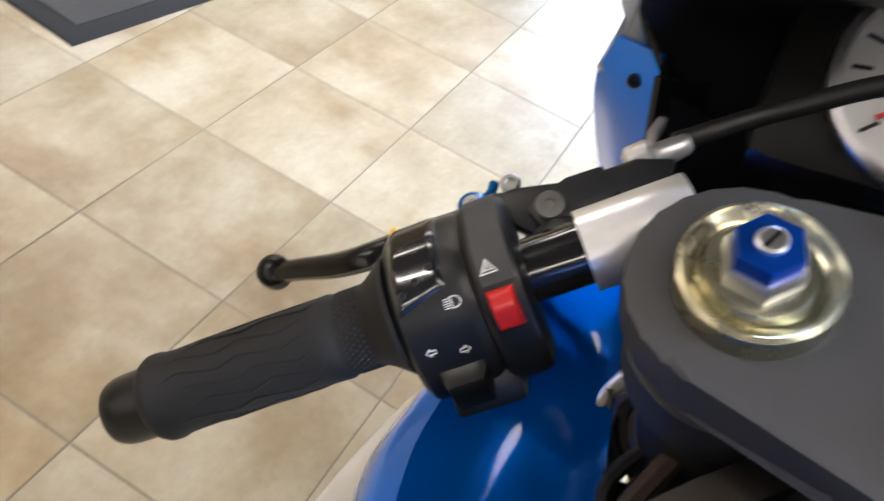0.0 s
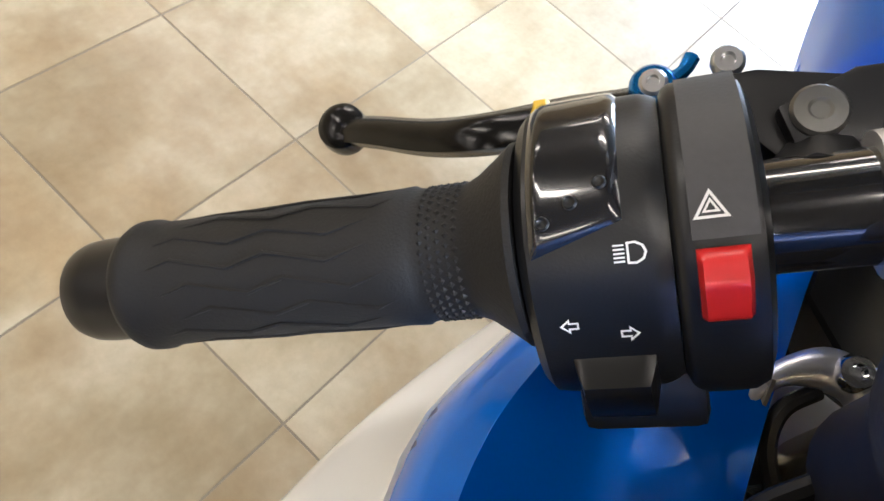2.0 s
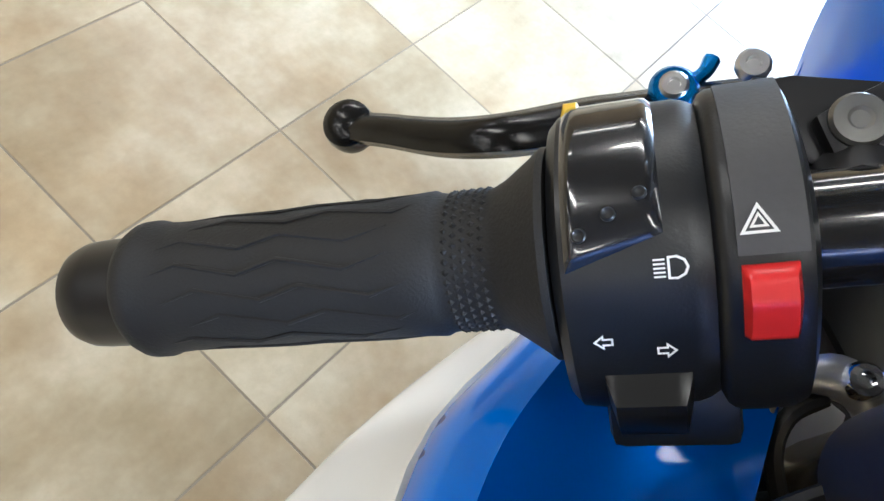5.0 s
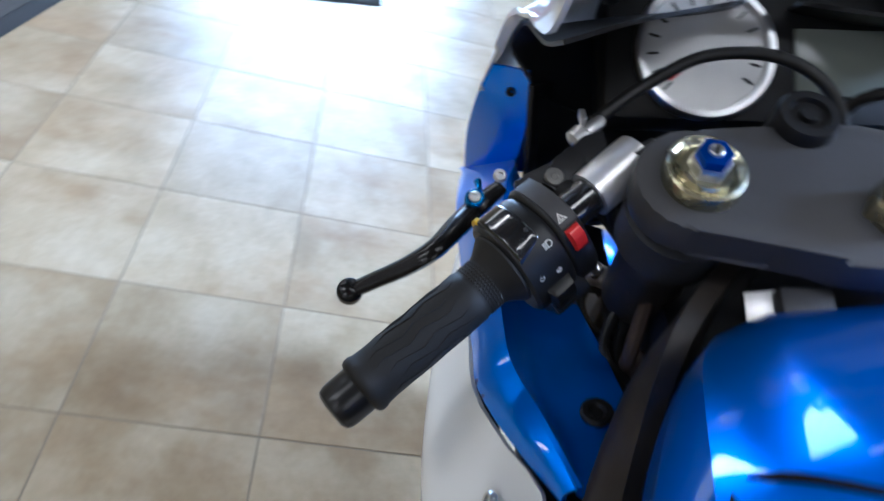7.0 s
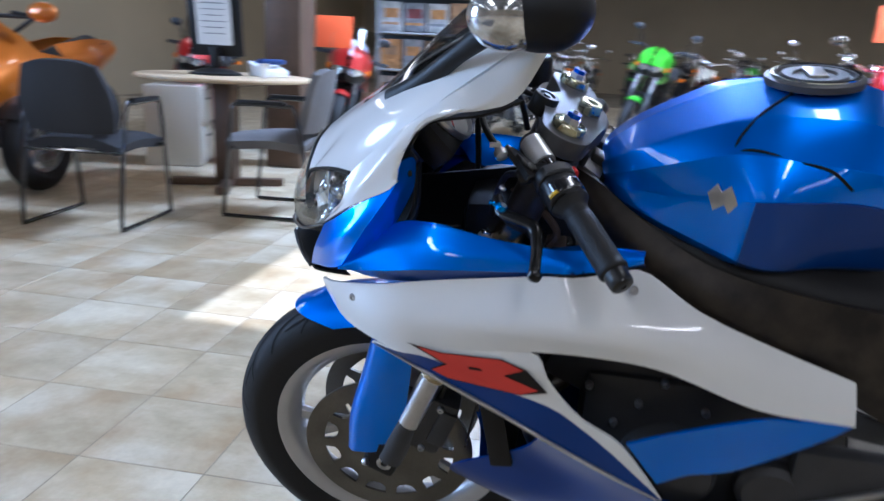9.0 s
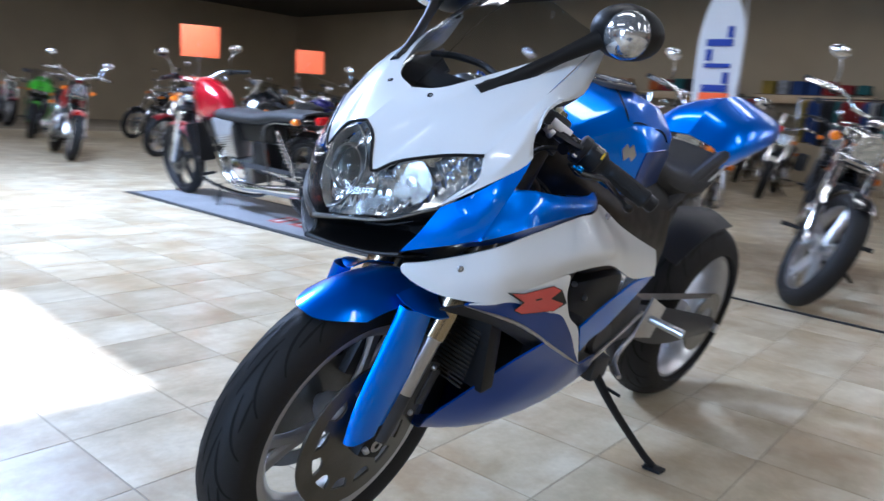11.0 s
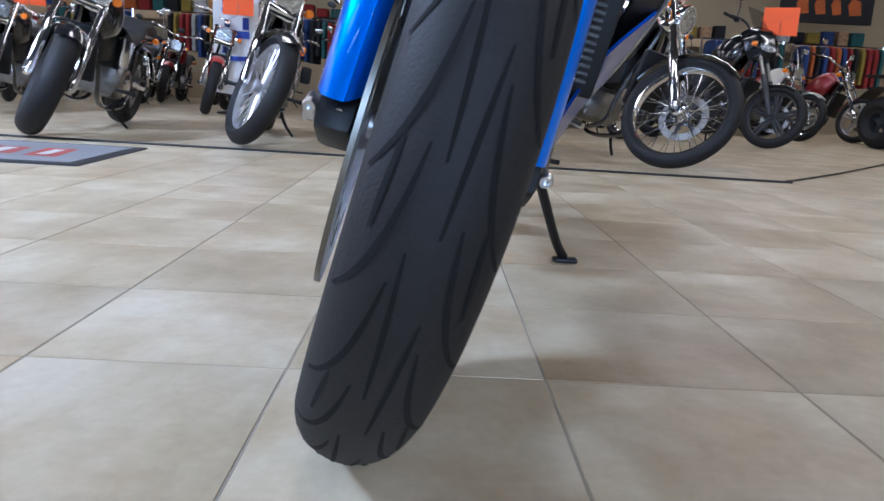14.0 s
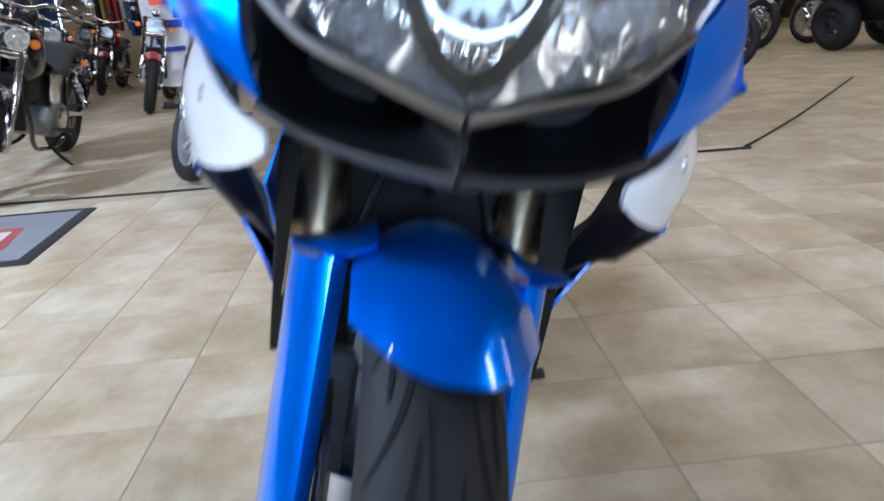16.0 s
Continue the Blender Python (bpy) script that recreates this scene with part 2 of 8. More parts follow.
CLOTHS = [mat("hanging_cloth_" + n, c, 0.9, grain=0.15, blotch=0.25, blotch_scale=5) for n, c in
          (("red", (0.24, 0.02, 0.02)), ("black", (0.014, 0.014, 0.016)), ("orange", (0.40, 0.10, 0.02)), ("yellow", (0.28, 0.20, 0.03)),
           ("blue", (0.025, 0.055, 0.18)), ("white", (0.30, 0.30, 0.29)), ("teal", (0.03, 0.11, 0.11)))]
PAPERS = [mat("printed_paper_" + n, c, 0.6, grain=0.1, blotch=0.45, blotch_scale=14) for n, c in
          (("tan", (0.45, 0.27, 0.14)), ("pale", (0.6, 0.6, 0.58)), ("maroon", (0.25, 0.06, 0.06)), ("grey", (0.3, 0.31, 0.33)), ("orange", (0.6, 0.3, 0.1)))]


def tile_material(name, island):
    """Glazed stone-look tile: cream to tan clouds, rust patches, a tone of its own for each piece."""
    m = bpy.data.materials.new(name)
    m.use_nodes = True
    nt = m.node_tree
    b = nt.nodes["Principled BSDF"]
    geo = nt.nodes.new("ShaderNodeNewGeometry")
    if island:
        rnd = geo.outputs["Random Per Island"]
    else:
        rnd = nt.nodes.new("ShaderNodeObjectInfo").outputs["Random"]
    sep = nt.nodes.new("ShaderNodeVectorMath")
    sep.operation = "SCALE"
    comb = nt.nodes.new("ShaderNodeCombineXYZ")
    for k in range(3):
        nt.links.new(rnd, comb.inputs[k])
    nt.links.new(comb.outputs[0], sep.inputs[0])
    sep.inputs["Scale"].default_value = 37.0
    add = nt.nodes.new("ShaderNodeVectorMath")
    nt.links.new(geo.outputs["Position"], add.inputs[0])
    nt.links.new(sep.outputs[0], add.inputs[1])

    def nz(scale, detail, rough=0.55, stretch=(1, 1, 1)):
        sc = nt.nodes.new("ShaderNodeVectorMath")
        sc.operation = "MULTIPLY"
        sc.inputs[1].default_value = stretch
        nt.links.new(add.outputs[0], sc.inputs[0])
        n = nt.nodes.new("ShaderNodeTexNoise")
        n.inputs["Scale"].default_value, n.inputs["Detail"].default_value, n.inputs["Roughness"].default_value = scale, detail, rough
        nt.links.new(sc.outputs[0], n.inputs["Vector"])
        return n.outputs[0]

    def ramp(src, stops):
        r = nt.nodes.new("ShaderNodeValToRGB")
        el = r.color_ramp.elements
        while len(el) < len(stops):
            el.new(0.5)
        for e, (p, c) in zip(el, stops):
            e.position, e.color = p, (*c, 1)
        nt.links.new(src, r.inputs[0])
        return r.outputs[0]

    def blend(a, c, f, mode="MIX"):
        mx = nt.nodes.new("ShaderNodeMix")
        mx.data_type, mx.blend_type = "RGBA", mode
        nt.links.new(a, mx.inputs[6])
        nt.links.new(c, mx.inputs[7])
        if isinstance(f, float):
            mx.inputs[0].default_value = f
        else:
            nt.links.new(f, mx.inputs[0])
        return mx.outputs[2]

    base = ramp(nz(4.2, 5, 0.62, (1, 0.6, 1)), ((0.34, (0.345, 0.275, 0.165)), (0.5, (0.475, 0.405, 0.275)), (0.64, (0.585, 0.525, 0.395))))
    rust = ramp(nz(3.4, 4, 0.6, (0.8, 1.2, 1)), ((0.46, (0, 0, 0)), (0.66, (1, 1, 1))))
    rustc = ramp(nz(7, 5, 0.6), ((0.32, (0.27, 0.175, 0.080)), (0.68, (0.42, 0.305, 0.165))))
    sel = nt.nodes.new("ShaderNodeMath")
    sel.operation = "MULTIPLY"
    sel.inputs[1].default_value = 0.70
    nt.links.new(rust, sel.inputs[0])
    col = blend(base, rustc, sel.outputs[0])
    fine = ramp(nz(60, 5, 0.7), ((0.3, (0.84, 0.83, 0.81)), (0.7, (1.10, 1.10, 1.10))))
    col = blend(col, fine, 0.5, "MULTIPLY")
    tone = ramp(rnd, ((0.0, (0.88, 0.87, 0.85)), (0.5, (1.0, 0.99, 0.97)), (1.0, (1.05, 1.04, 1.01))))
    col = blend(col, tone, 1.0, "MULTIPLY")
    nt.links.new(col, b.inputs["Base Color"])
    rr = nt.nodes.new("ShaderNodeMapRange")
    rr.inputs[3].default_value, rr.inputs[4].default_value = 0.29, 0.40
    nt.links.new(nz(9, 5), rr.inputs[0])
    nt.links.new(rr.outputs[0], b.inputs["Roughness"])
    bp = nt.nodes.new("ShaderNodeBump")
    bp.inputs["Strength"].default_value, bp.inputs["Distance"].default_value = 0.04, 0.002
    nt.links.new(nz(14, 3, 0.5), bp.inputs["Height"])
    nt.links.new(bp.outputs[0], b.inputs["Normal"])
    return m


TILE = tile_material("stone_tile", False)
TILEREST = tile_material("stone_tile_far", True)


# ---- mesh helpers ----
def part(name, bm, material, parent=None, label="", angle=38):
    """Link a bmesh as one mesh object, under a thing or a part."""
    bmesh.ops.recalc_face_normals(bm, faces=bm.faces)
    me = bpy.data.meshes.new(name)
    bm.to_mesh(me)
    bm.free()
    me.polygons.foreach_set("use_smooth", [True] * len(me.polygons))
    me.set_sharp_from_angle(angle=radians(angle))
    me.materials.append(material)
    ob = new(name, me)
    ob.parent = parent
    if label:
        ob["label"] = label
    return ob


def empty(name, m, label, category, group=""):
    ob = new(name)
    ob.matrix_world = m
    ob.empty_display_size = 0.1
    return tagged(ob, label, category, group)


def curve_points(pts, n):
    """n points at even steps along a smooth curve through pts."""
    p = [Vector(q) for q in pts]
    if len(p) == 2:
        return [p[0].lerp(p[1], i / (n - 1)) for i in range(n)]
    p = [2 * p[0] - p[1]] + p + [2 * p[-1] - p[-2]]
    dense = []
    for i in range(1, len(p) - 2):
        for k in range(12):
            t = k / 12
            a, b, c, d = p[i - 1], p[i], p[i + 1], p[i + 2]
            dense.append(0.5 * ((2 * b) + (c - a) * t + (2 * a - 5 * b + 4 * c - d) * t * t + (3 * b - a - 3 * c + d) * t ** 3))
    dense.append(p[-2])
    run = [0.0]
    for a, b in zip(dense, dense[1:]):
        run.append(run[-1] + (b - a).length)
    out, j = [], 0
    for i in range(n):
        s = run[-1] * i / (n - 1)
        while j < len(run) - 2 and run[j + 1] < s:
            j += 1
        f = (s - run[j]) / max(run[j + 1] - run[j], 1e-9)
        out.append(dense[j].lerp(dense[j + 1], min(max(f, 0), 1)))
    return out


def sweep(pts, radius, seg=10, n=None, bm=None, flat=1.0, up=None, smooth=True):
    """A tube along pts. radius: a number or a list along the way; flat squeezes it across."""
    bm = bm or bmesh.new()
    n = n or max(2, len(pts) * 6 if smooth and len(pts) > 2 else len(pts))
    c = curve_points(pts, n) if smooth else [Vector(p) for p in pts]
    n = len(c)
    rad = radius if isinstance(radius, (list, tuple)) else [radius, radius]
    rings, ref = [], Vector(up) if up else None
    for i, p in enumerate(c):
        d = (c[min(i + 1, n - 1)] - c[max(i - 1, 0)]).normalized()
        if ref is None:
            ref = Vector((0, 0, 1)) if abs(d.z) < 0.9 else Vector((1, 0, 0))
        s = d.cross(ref).normalized()
        q = s.cross(d).normalized()
        if not up:
            ref = q
        x = i / (n - 1) * (len(rad) - 1)
        k = min(int(x), len(rad) - 2)
        r = rad[k] + (rad[k + 1] - rad[k]) * (x - k)
        rings.append([bm.verts.new(p + (s * math.cos(a) * r + q * math.sin(a) * r * flat)) for a in (2 * math.pi * j / seg for j in range(seg))])
    for a, b in zip(rings, rings[1:]):
        for j in range(seg):
            bm.faces.new((a[j], a[(j + 1) % seg], b[(j + 1) % seg], b[j]))
    bm.faces.new(rings[0][::-1])
    bm.faces.new(rings[-1])
    return bm


def axis_frame(origin, direction, up=(0, 0, 1)):
    """A matrix whose z runs along direction and whose x lies nearest to up."""
    z = Vector(direction).normalized()
    x = Vector(up) - z * Vector(up).dot(z)
    x = x.normalized() if x.length > 1e-4 else z.orthogonal().normalized()
    y = z.cross(x)
    m = Matrix((x, y, z)).transposed().to_4x4()
    m.translation = Vector(origin)
    return m


def revolve(profile, m=None, seg=32, bm=None, closed=False, shape=None):
    """Turn a profile of (radius, height) round z. closed: it is a ring. shape(angle) scales the radius."""
    bm = bm or bmesh.new()
    m = m or Matrix()
    rings = []
    for r, h in profile:
        rings.append([bm.verts.new(m @ Vector((r * (shape(a) if shape else 1) * math.cos(a), r * (shape(a) if shape else 1) * math.sin(a), h))) for a in (2 * math.pi * j / seg for j in range(seg))])
    pairs = list(zip(rings, rings[1:])) + ([(rings[-1], rings[0])] if closed else [])
    for a, b in pairs:
        for j in range(seg):
            bm.faces.new((a[j], a[(j + 1) % seg], b[(j + 1) % seg], b[j]))
    if not closed:
        bm.faces.new(rings[0][::-1])
        bm.faces.new(rings[-1])
    return bm


def box(size, m=None, bevel=0.0, bm=None, seg=2):
    bm2 = bmesh.new()
    bmesh.ops.create_cube(bm2, size=1.0, matrix=Matrix.Diagonal((*size, 1)))
    if bevel:
        bmesh.ops.bevel(bm2, geom=bm2.edges[:], offset=bevel, segments=seg, affect="EDGES", profile=0.6)
    if m:
        bm2.transform(m)
    return merge(bm, bm2)


def merge(bm, other):
    if bm is None:
        return other
    tmp = bpy.data.meshes.new("tmp")
    other.to_mesh(tmp)
    other.free()
    bm.from_mesh(tmp)
    bpy.data.meshes.remove(tmp)
    return bm


def prism(outline, depth, m=None, bevel=0.0, bm=None):
    """A flat shape given by (x, y) corners, depth thick along z, its middle at z = 0."""
    b2 = bmesh.new()
    lo = [b2.verts.new((x, y, -depth / 2)) for x, y in outline]
    hi = [b2.verts.new((x, y, depth / 2)) for x, y in outline]
    b2.faces.new(lo[::-1])
    b2.faces.new(hi)
    for i in range(len(lo)):
        j = (i + 1) % len(lo)
        b2.faces.new((lo[i], lo[j], hi[j], hi[i]))
    if bevel:
        bmesh.ops.bevel(b2, geom=b2.edges[:], offset=bevel, segments=2, affect="EDGES", profile=0.6)
    if m:
        b2.transform(m)
    return merge(bm, b2)


def skin(rails, n=24, m=12, thick=0.004, mirror=False, bm=None, wave=None, inward=None, sharp=0.0):
    """A shell stretched over rails: curves of 3D points, side by side. mirror: the same again across x."""
    bm = bm or bmesh.new()
    rs = [curve_points(r, n) for r in rails]
    grid = []
    for i in range(n):
        if sharp:
            q = [r[i] for r in rs]
            k = (m - 1) // (len(q) - 1)
            m = k * (len(q) - 1) + 1
            row = []
            for j in range(m):
                c, t = j // k, j % k / k
                a, b = q[c], q[min(c + 1, len(q) - 1)]
                a0, b1 = q[max(c - 1, 0)], q[min(c + 2, len(q) - 1)]
                bow = 0.5 * ((2 * a) + (b - a0) * t + (2 * a0 - 5 * a + 4 * b - b1) * t * t + (3 * a - a0 - 3 * b + b1) * t ** 3)
                row.append(bow.lerp(a.lerp(b, t), sharp))
            grid.append(row)
            continue
        across = curve_points([r[i] for r in rs], m) if len(rs) > 2 else [rs[0][i].lerp(rs[1][i], k / (m - 1)) for k in range(m)]
        grid.append(across)
    mid = Vector(inward) if inward else Vector((0.0, grid[n // 2][m // 2].y, grid[n // 2][m // 2].z - 0.05))
    nor = [[None] * m for _ in range(n)]
    for i in range(n):
        for k in range(m):
            a = grid[min(i + 1, n - 1)][k] - grid[max(i - 1, 0)][k]
            b = grid[i][min(k + 1, m - 1)] - grid[i][max(k - 1, 0)]
            v = a.cross(b)
            nor[i][k] = v.normalized() if v.length > 1e-10 else None
    good = next(v for row in nor for v in row if v)
    flip = 1 if good.dot(grid[n // 2][m // 2] - mid) > 0 else -1
    c = nor[n // 2][m // 2]
    if c:
        flip = 1 if c.dot(grid[n // 2][m // 2] - mid) > 0 else -1
    for side in ((1, -1) if mirror else (1,)):
        def vec(p):
            return Vector((p.x * side, p.y, p.z))
        out = [[bm.verts.new(vec(grid[i][k] + ((nor[i][k] or good) * flip * wave(i / (n - 1), k / (m - 1)) if wave else Vector()))) for k in range(m)] for i in range(n)]
        inn = [[bm.verts.new(vec(grid[i][k] - (nor[i][k] or good) * flip * thick)) for k in range(m)] for i in range(n)]
        for g in (out, inn):
            for i in range(n - 1):
                for k in range(m - 1):
                    bm.faces.new((g[i][k], g[i + 1][k], g[i + 1][k + 1], g[i][k + 1]))
        for i in range(n - 1):
            for k in (0, m - 1):
                bm.faces.new((out[i][k], out[i + 1][k], inn[i + 1][k], inn[i][k]))
        for k in range(m - 1):
            for i in (0, n - 1):
                bm.faces.new((out[i][k], out[i][k + 1], inn[i][k + 1], inn[i][k]))
    return bm


def flip_x(pts):
    return [(-p[0], *p[1:]) for p in pts]


def bolt(p, d, r=0.005, h=0.003, bm=None):
    return revolve([(r, 0), (r, h * 0.6), (r * 0.8, h), (r * 0.45, h), (r * 0.4, h * 0.4), (0.0001, h * 0.4)], axis_frame(p, d), 14, bm)

# ---- the showroom shell ----
def slab(name, x0, x1, y0, y1, z0, z1, material, label, category="", holes=()):
    bm = box((x1 - x0, y1 - y0, z1 - z0), Matrix.Translation(((x0 + x1) / 2, (y0 + y1) / 2, (z0 + z1) / 2)))
    return tagged(part(name, bm, material), label, category or name, kind="structure")


floor = slab("floor", ROOM_W, ROOM_E, ROOM_S, ROOM_N, -0.20, -0.0009, GROUT, "beige stone-look tiled showroom floor with dark grout joints", "floor")
slab("wall_south", ROOM_W, ROOM_E, ROOM_S - 0.2, ROOM_S, -0.2, ROOM_H, TANWALL, "tan painted back wall of the showroom", "wall")
slab("wall_west", ROOM_W - 0.2, ROOM_W, ROOM_S, ROOM_N, -0.2, ROOM_H, TANWALL, "tan painted side wall of the showroom", "wall")
slab("wall_east", ROOM_E, ROOM_E + 0.2, ROOM_S, ROOM_N, -0.2, ROOM_H, TANWALL, "tan painted side wall of the showroom", "wall")
# the shop front: sill, head and piers round one band of glass
bm = bmesh.new()
for x0, x1, z0, z1 in ((ROOM_W, ROOM_E, -0.2, 0.6), (ROOM_W, ROOM_E, 3.45, ROOM_H), (ROOM_W, -2.55, 0.6, 3.45), (0.25, ROOM_E, 0.6, 3.45)):
    box((x1 - x0, 0.2, z1 - z0), Matrix.Translation(((x0 + x1) / 2, ROOM_N + 0.1, (z0 + z1) / 2)), 0, bm)
tagged(part("wall_north", bm, TANWALL), "tan painted front wall round a tall shop window", "wall", kind="structure")
# ceiling with an added unseen opening whose sun lands beside the front wheel
def lit_from(x, y):
    k = ROOM_H / SUN_DIR.z
    return x + SUN_DIR.x * k, y + SUN_DIR.y * k


hx0, hy0 = lit_from(0.95, -0.20)
hx1, hy1 = lit_from(2.40, 1.02)
bm = bmesh.new()
for x0, x1, y0, y1 in ((ROOM_W, hx0, ROOM_S, ROOM_N), (hx1, ROOM_E, ROOM_S, ROOM_N), (hx0, hx1, ROOM_S, hy0), (hx0, hx1, hy1, ROOM_N)):
    box((x1 - x0, y1 - y0, 0.04), Matrix.Translation(((x0 + x1) / 2, (y0 + y1) / 2, ROOM_H + 0.02)), 0, bm)
tagged(part("ceiling", bm, CEILDARK), "dark painted ceiling with an added, unseen opening for the sun", "ceiling", kind="structure")
for sx, sy in STRIPS:
    bm = box((2.7, 0.34, 0.07), Matrix.Translation((sx, sy, ROOM_H - 0.045)), 0.01)
    tagged(part("ceiling_light", bm, CARD), "white strip light housing on the ceiling", "ceiling light", "ceiling strip lights")

# ---- the blue and white sport bike ----
# Built upright in its own frame (x right, y forward, z up from the ground) and leaned onto its side stand.
LEAN = -13.0
SIZE = 1.0435
AXLE_F, AXLE_R = Vector((0.009, -0.067, 0.2885)), Vector((0, -1.413, 0.2985))
hero = empty("motorcycle", pose(0, 0, 0.0015, 0, LEAN, 0) @ Matrix.Scale(SIZE, 4),
             "blue and white faired sport motorcycle leaning on its side stand", "motorcycle")


STEM_AT = Vector((0.004, -0.360, 0.905))
STEER = Matrix.Translation(STEM_AT) @ Matrix.Rotation(radians(5.5), 4, Vector((0, -0.40, 0.917))) @ Matrix.Translation(-STEM_AT)


def steered(ob):
    """Turn a part of the front end with the bars, to the left."""
    for o in (ob, *ob.children_recursive):
        o.data.transform(STEER)
    return ob


def wheel(parent, centre, radius, half, rim_r, spokes, tyre_name="tyre", prefix="front", disc_sides=(-1, 1), rim_mat=None, disc_r=0.149):
    """Cast wheel: rim with spokes, tyre with cut tread, brake discs."""
    ax = axis_frame(centre, (1, 0, 0))
    bm = revolve([(rim_r - 0.004, -half * 0.80), (rim_r + 0.006, -half * 0.80), (rim_r + 0.004, -half * 0.66), (rim_r - 0.012, -half * 0.55), (rim_r - 0.020, -half * 0.25), (rim_r - 0.022, 0),
                  (rim_r - 0.020, half * 0.25), (rim_r - 0.012, half * 0.55), (rim_r + 0.004, half * 0.66), (rim_r + 0.006, half * 0.80), (rim_r - 0.004, half * 0.80), (rim_r - 0.016, half * 0.62),
                  (rim_r - 0.030, half * 0.3), (rim_r - 0.032, 0), (rim_r - 0.030, -half * 0.3), (rim_r - 0.016, -half * 0.62)], ax, 64, closed=True)
    arms = []
    revolve([(0.012, -0.045), (0.026, -0.045), (0.034, -0.03), (0.036, 0), (0.034, 0.03), (0.026, 0.045), (0.012, 0.045)], ax, 28, bm)
    for k in range(spokes):
        a0 = 2 * math.pi * k / spokes + 0.4
        for off in (-0.20, 0.20):
            p = [ax @ Vector((r * math.cos(a0 + off * (r / rim_r) ** 1.6), r * math.sin(a0 + off * (r / rim_r) ** 1.6), 0)) for r in (0.028, 0.07, 0.12, rim_r - 0.024)]
            arms.append(sweep(p, [0.016, 0.012, 0.011, 0.014], 8, 12, flat=0.8, up=(1, 0, 0)))
    rim = part(prefix + "_wheel", bm, rim_mat or RIMSILVER, parent, "silver cast wheel")
    for arm in arms:
        part("spoke", arm, rim_mat or RIMSILVER, rim)
    prof = [(rim_r - 0.002, -half * 0.74), (rim_r + 0.012, -half * 0.86)]
    rc = radius - half * 0.92
    for i in range(17):
        a = -math.pi / 2 * 1.02 + math.pi * 1.02 * i / 16
        prof.append((rc + math.cos(a) * half * 0.92, math.sin(a) * half))
    prof += [(rim_r + 0.012, half * 0.86), (rim_r - 0.002, half * 0.74)]
    tyre = part(tyre_name, revolve(prof, ax, 96, closed=True), RUBBER, rim)

    def on_tyre(theta, lat, lift=0.0):
        a = math.asin(max(-1, min(1, lat)))
        r = rc + math.cos(a) * (half * 0.92 + lift)
        return ax @ Vector((r * math.cos(theta), r * math.sin(theta), math.sin(a) * (half + lift)))

    bm = bmesh.new()

    def groove(t0, lats, span, width):
        n = 14
        left, right = [], []
        cs = [(t0 + span * i / (n - 1), np.interp(i / (n - 1), np.linspace(0, 1, len(lats)), lats)) for i in range(n)]
        for i, (th, la) in enumerate(cs):
            d = Vector((cs[min(i + 1, n - 1)][0] - cs[max(i - 1, 0)][0], (cs[min(i + 1, n - 1)][1] - cs[max(i - 1, 0)][1]) * half / radius))
            d.normalize()
            w = width * (0.35 + 0.65 * math.sin(math.pi * min(1, (i + 0.6) / n)))
            left.append(bm.verts.new(on_tyre(th - d.y * w / radius, la + d.x * w / half, 0.0006)))
            right.append(bm.verts.new(on_tyre(th + d.y * w / radius, la - d.x * w / half, 0.0006)))
        for i in range(n - 1):
            bm.faces.new((left[i], left[i + 1], right[i + 1], right[i]))

    pitch = 2 * math.pi / 22
    for k in range(22):
        for s in (-1, 1):
            o = k * pitch + (0.5 * pitch if s > 0 else 0)
            groove(o, [s * 0.90, s * 0.72, s * 0.58, s * 0.48, s * 0.41, s * 0.36, s * 0.32], pitch * 1.30, 0.0020)
            if k % 2 == 0:
                groove(o + 0.2 * pitch, [s * 0.10, s * 0.13, s * 0.17, s * 0.22], pitch * 1.35, 0.0019)
            else:
                groove(o + 0.6 * pitch, [s * 0.70, s * 0.66, s * 0.62], pitch * 0.7, 0.0017)
    tagged(part("tread_pattern", bm, GROOVE, rim), kind="stuff")
    for s in disc_sides:
        dx = axis_frame(centre + Vector((s * 0.062, 0, 0)), (1, 0, 0))
        bm = revolve([(disc_r, -0.0022), (disc_r, 0.0022), (disc_r - 0.033, 0.0022), (disc_r - 0.033, -0.0022)], dx, 60, closed=True)
        part("brake_disc", bm, DISCSTEEL, rim, "dark steel floating brake disc")
        star = []
        for k in range(12):
            for da, rr_ in ((-0.075, disc_r - 0.030), (0.075, disc_r - 0.030), (0.105, disc_r - 0.050), (0.19, disc_r - 0.056), (0.33, disc_r - 0.056), (0.415, disc_r - 0.050)):
                a = 2 * math.pi * k / 12 + da
                star.append((rr_ * math.cos(a), rr_ * math.sin(a)))
        part("disc_carrier", prism(star, 0.005, dx), DISCSTEEL, rim)
    return rim


front = steered(wheel(hero, AXLE_F, 0.2885, 0.0485, 0.206, 3))
wheel(hero, AXLE_R, 0.2985, 0.086, 0.206, 3, prefix="rear", disc_sides=(1,), disc_r=0.105)

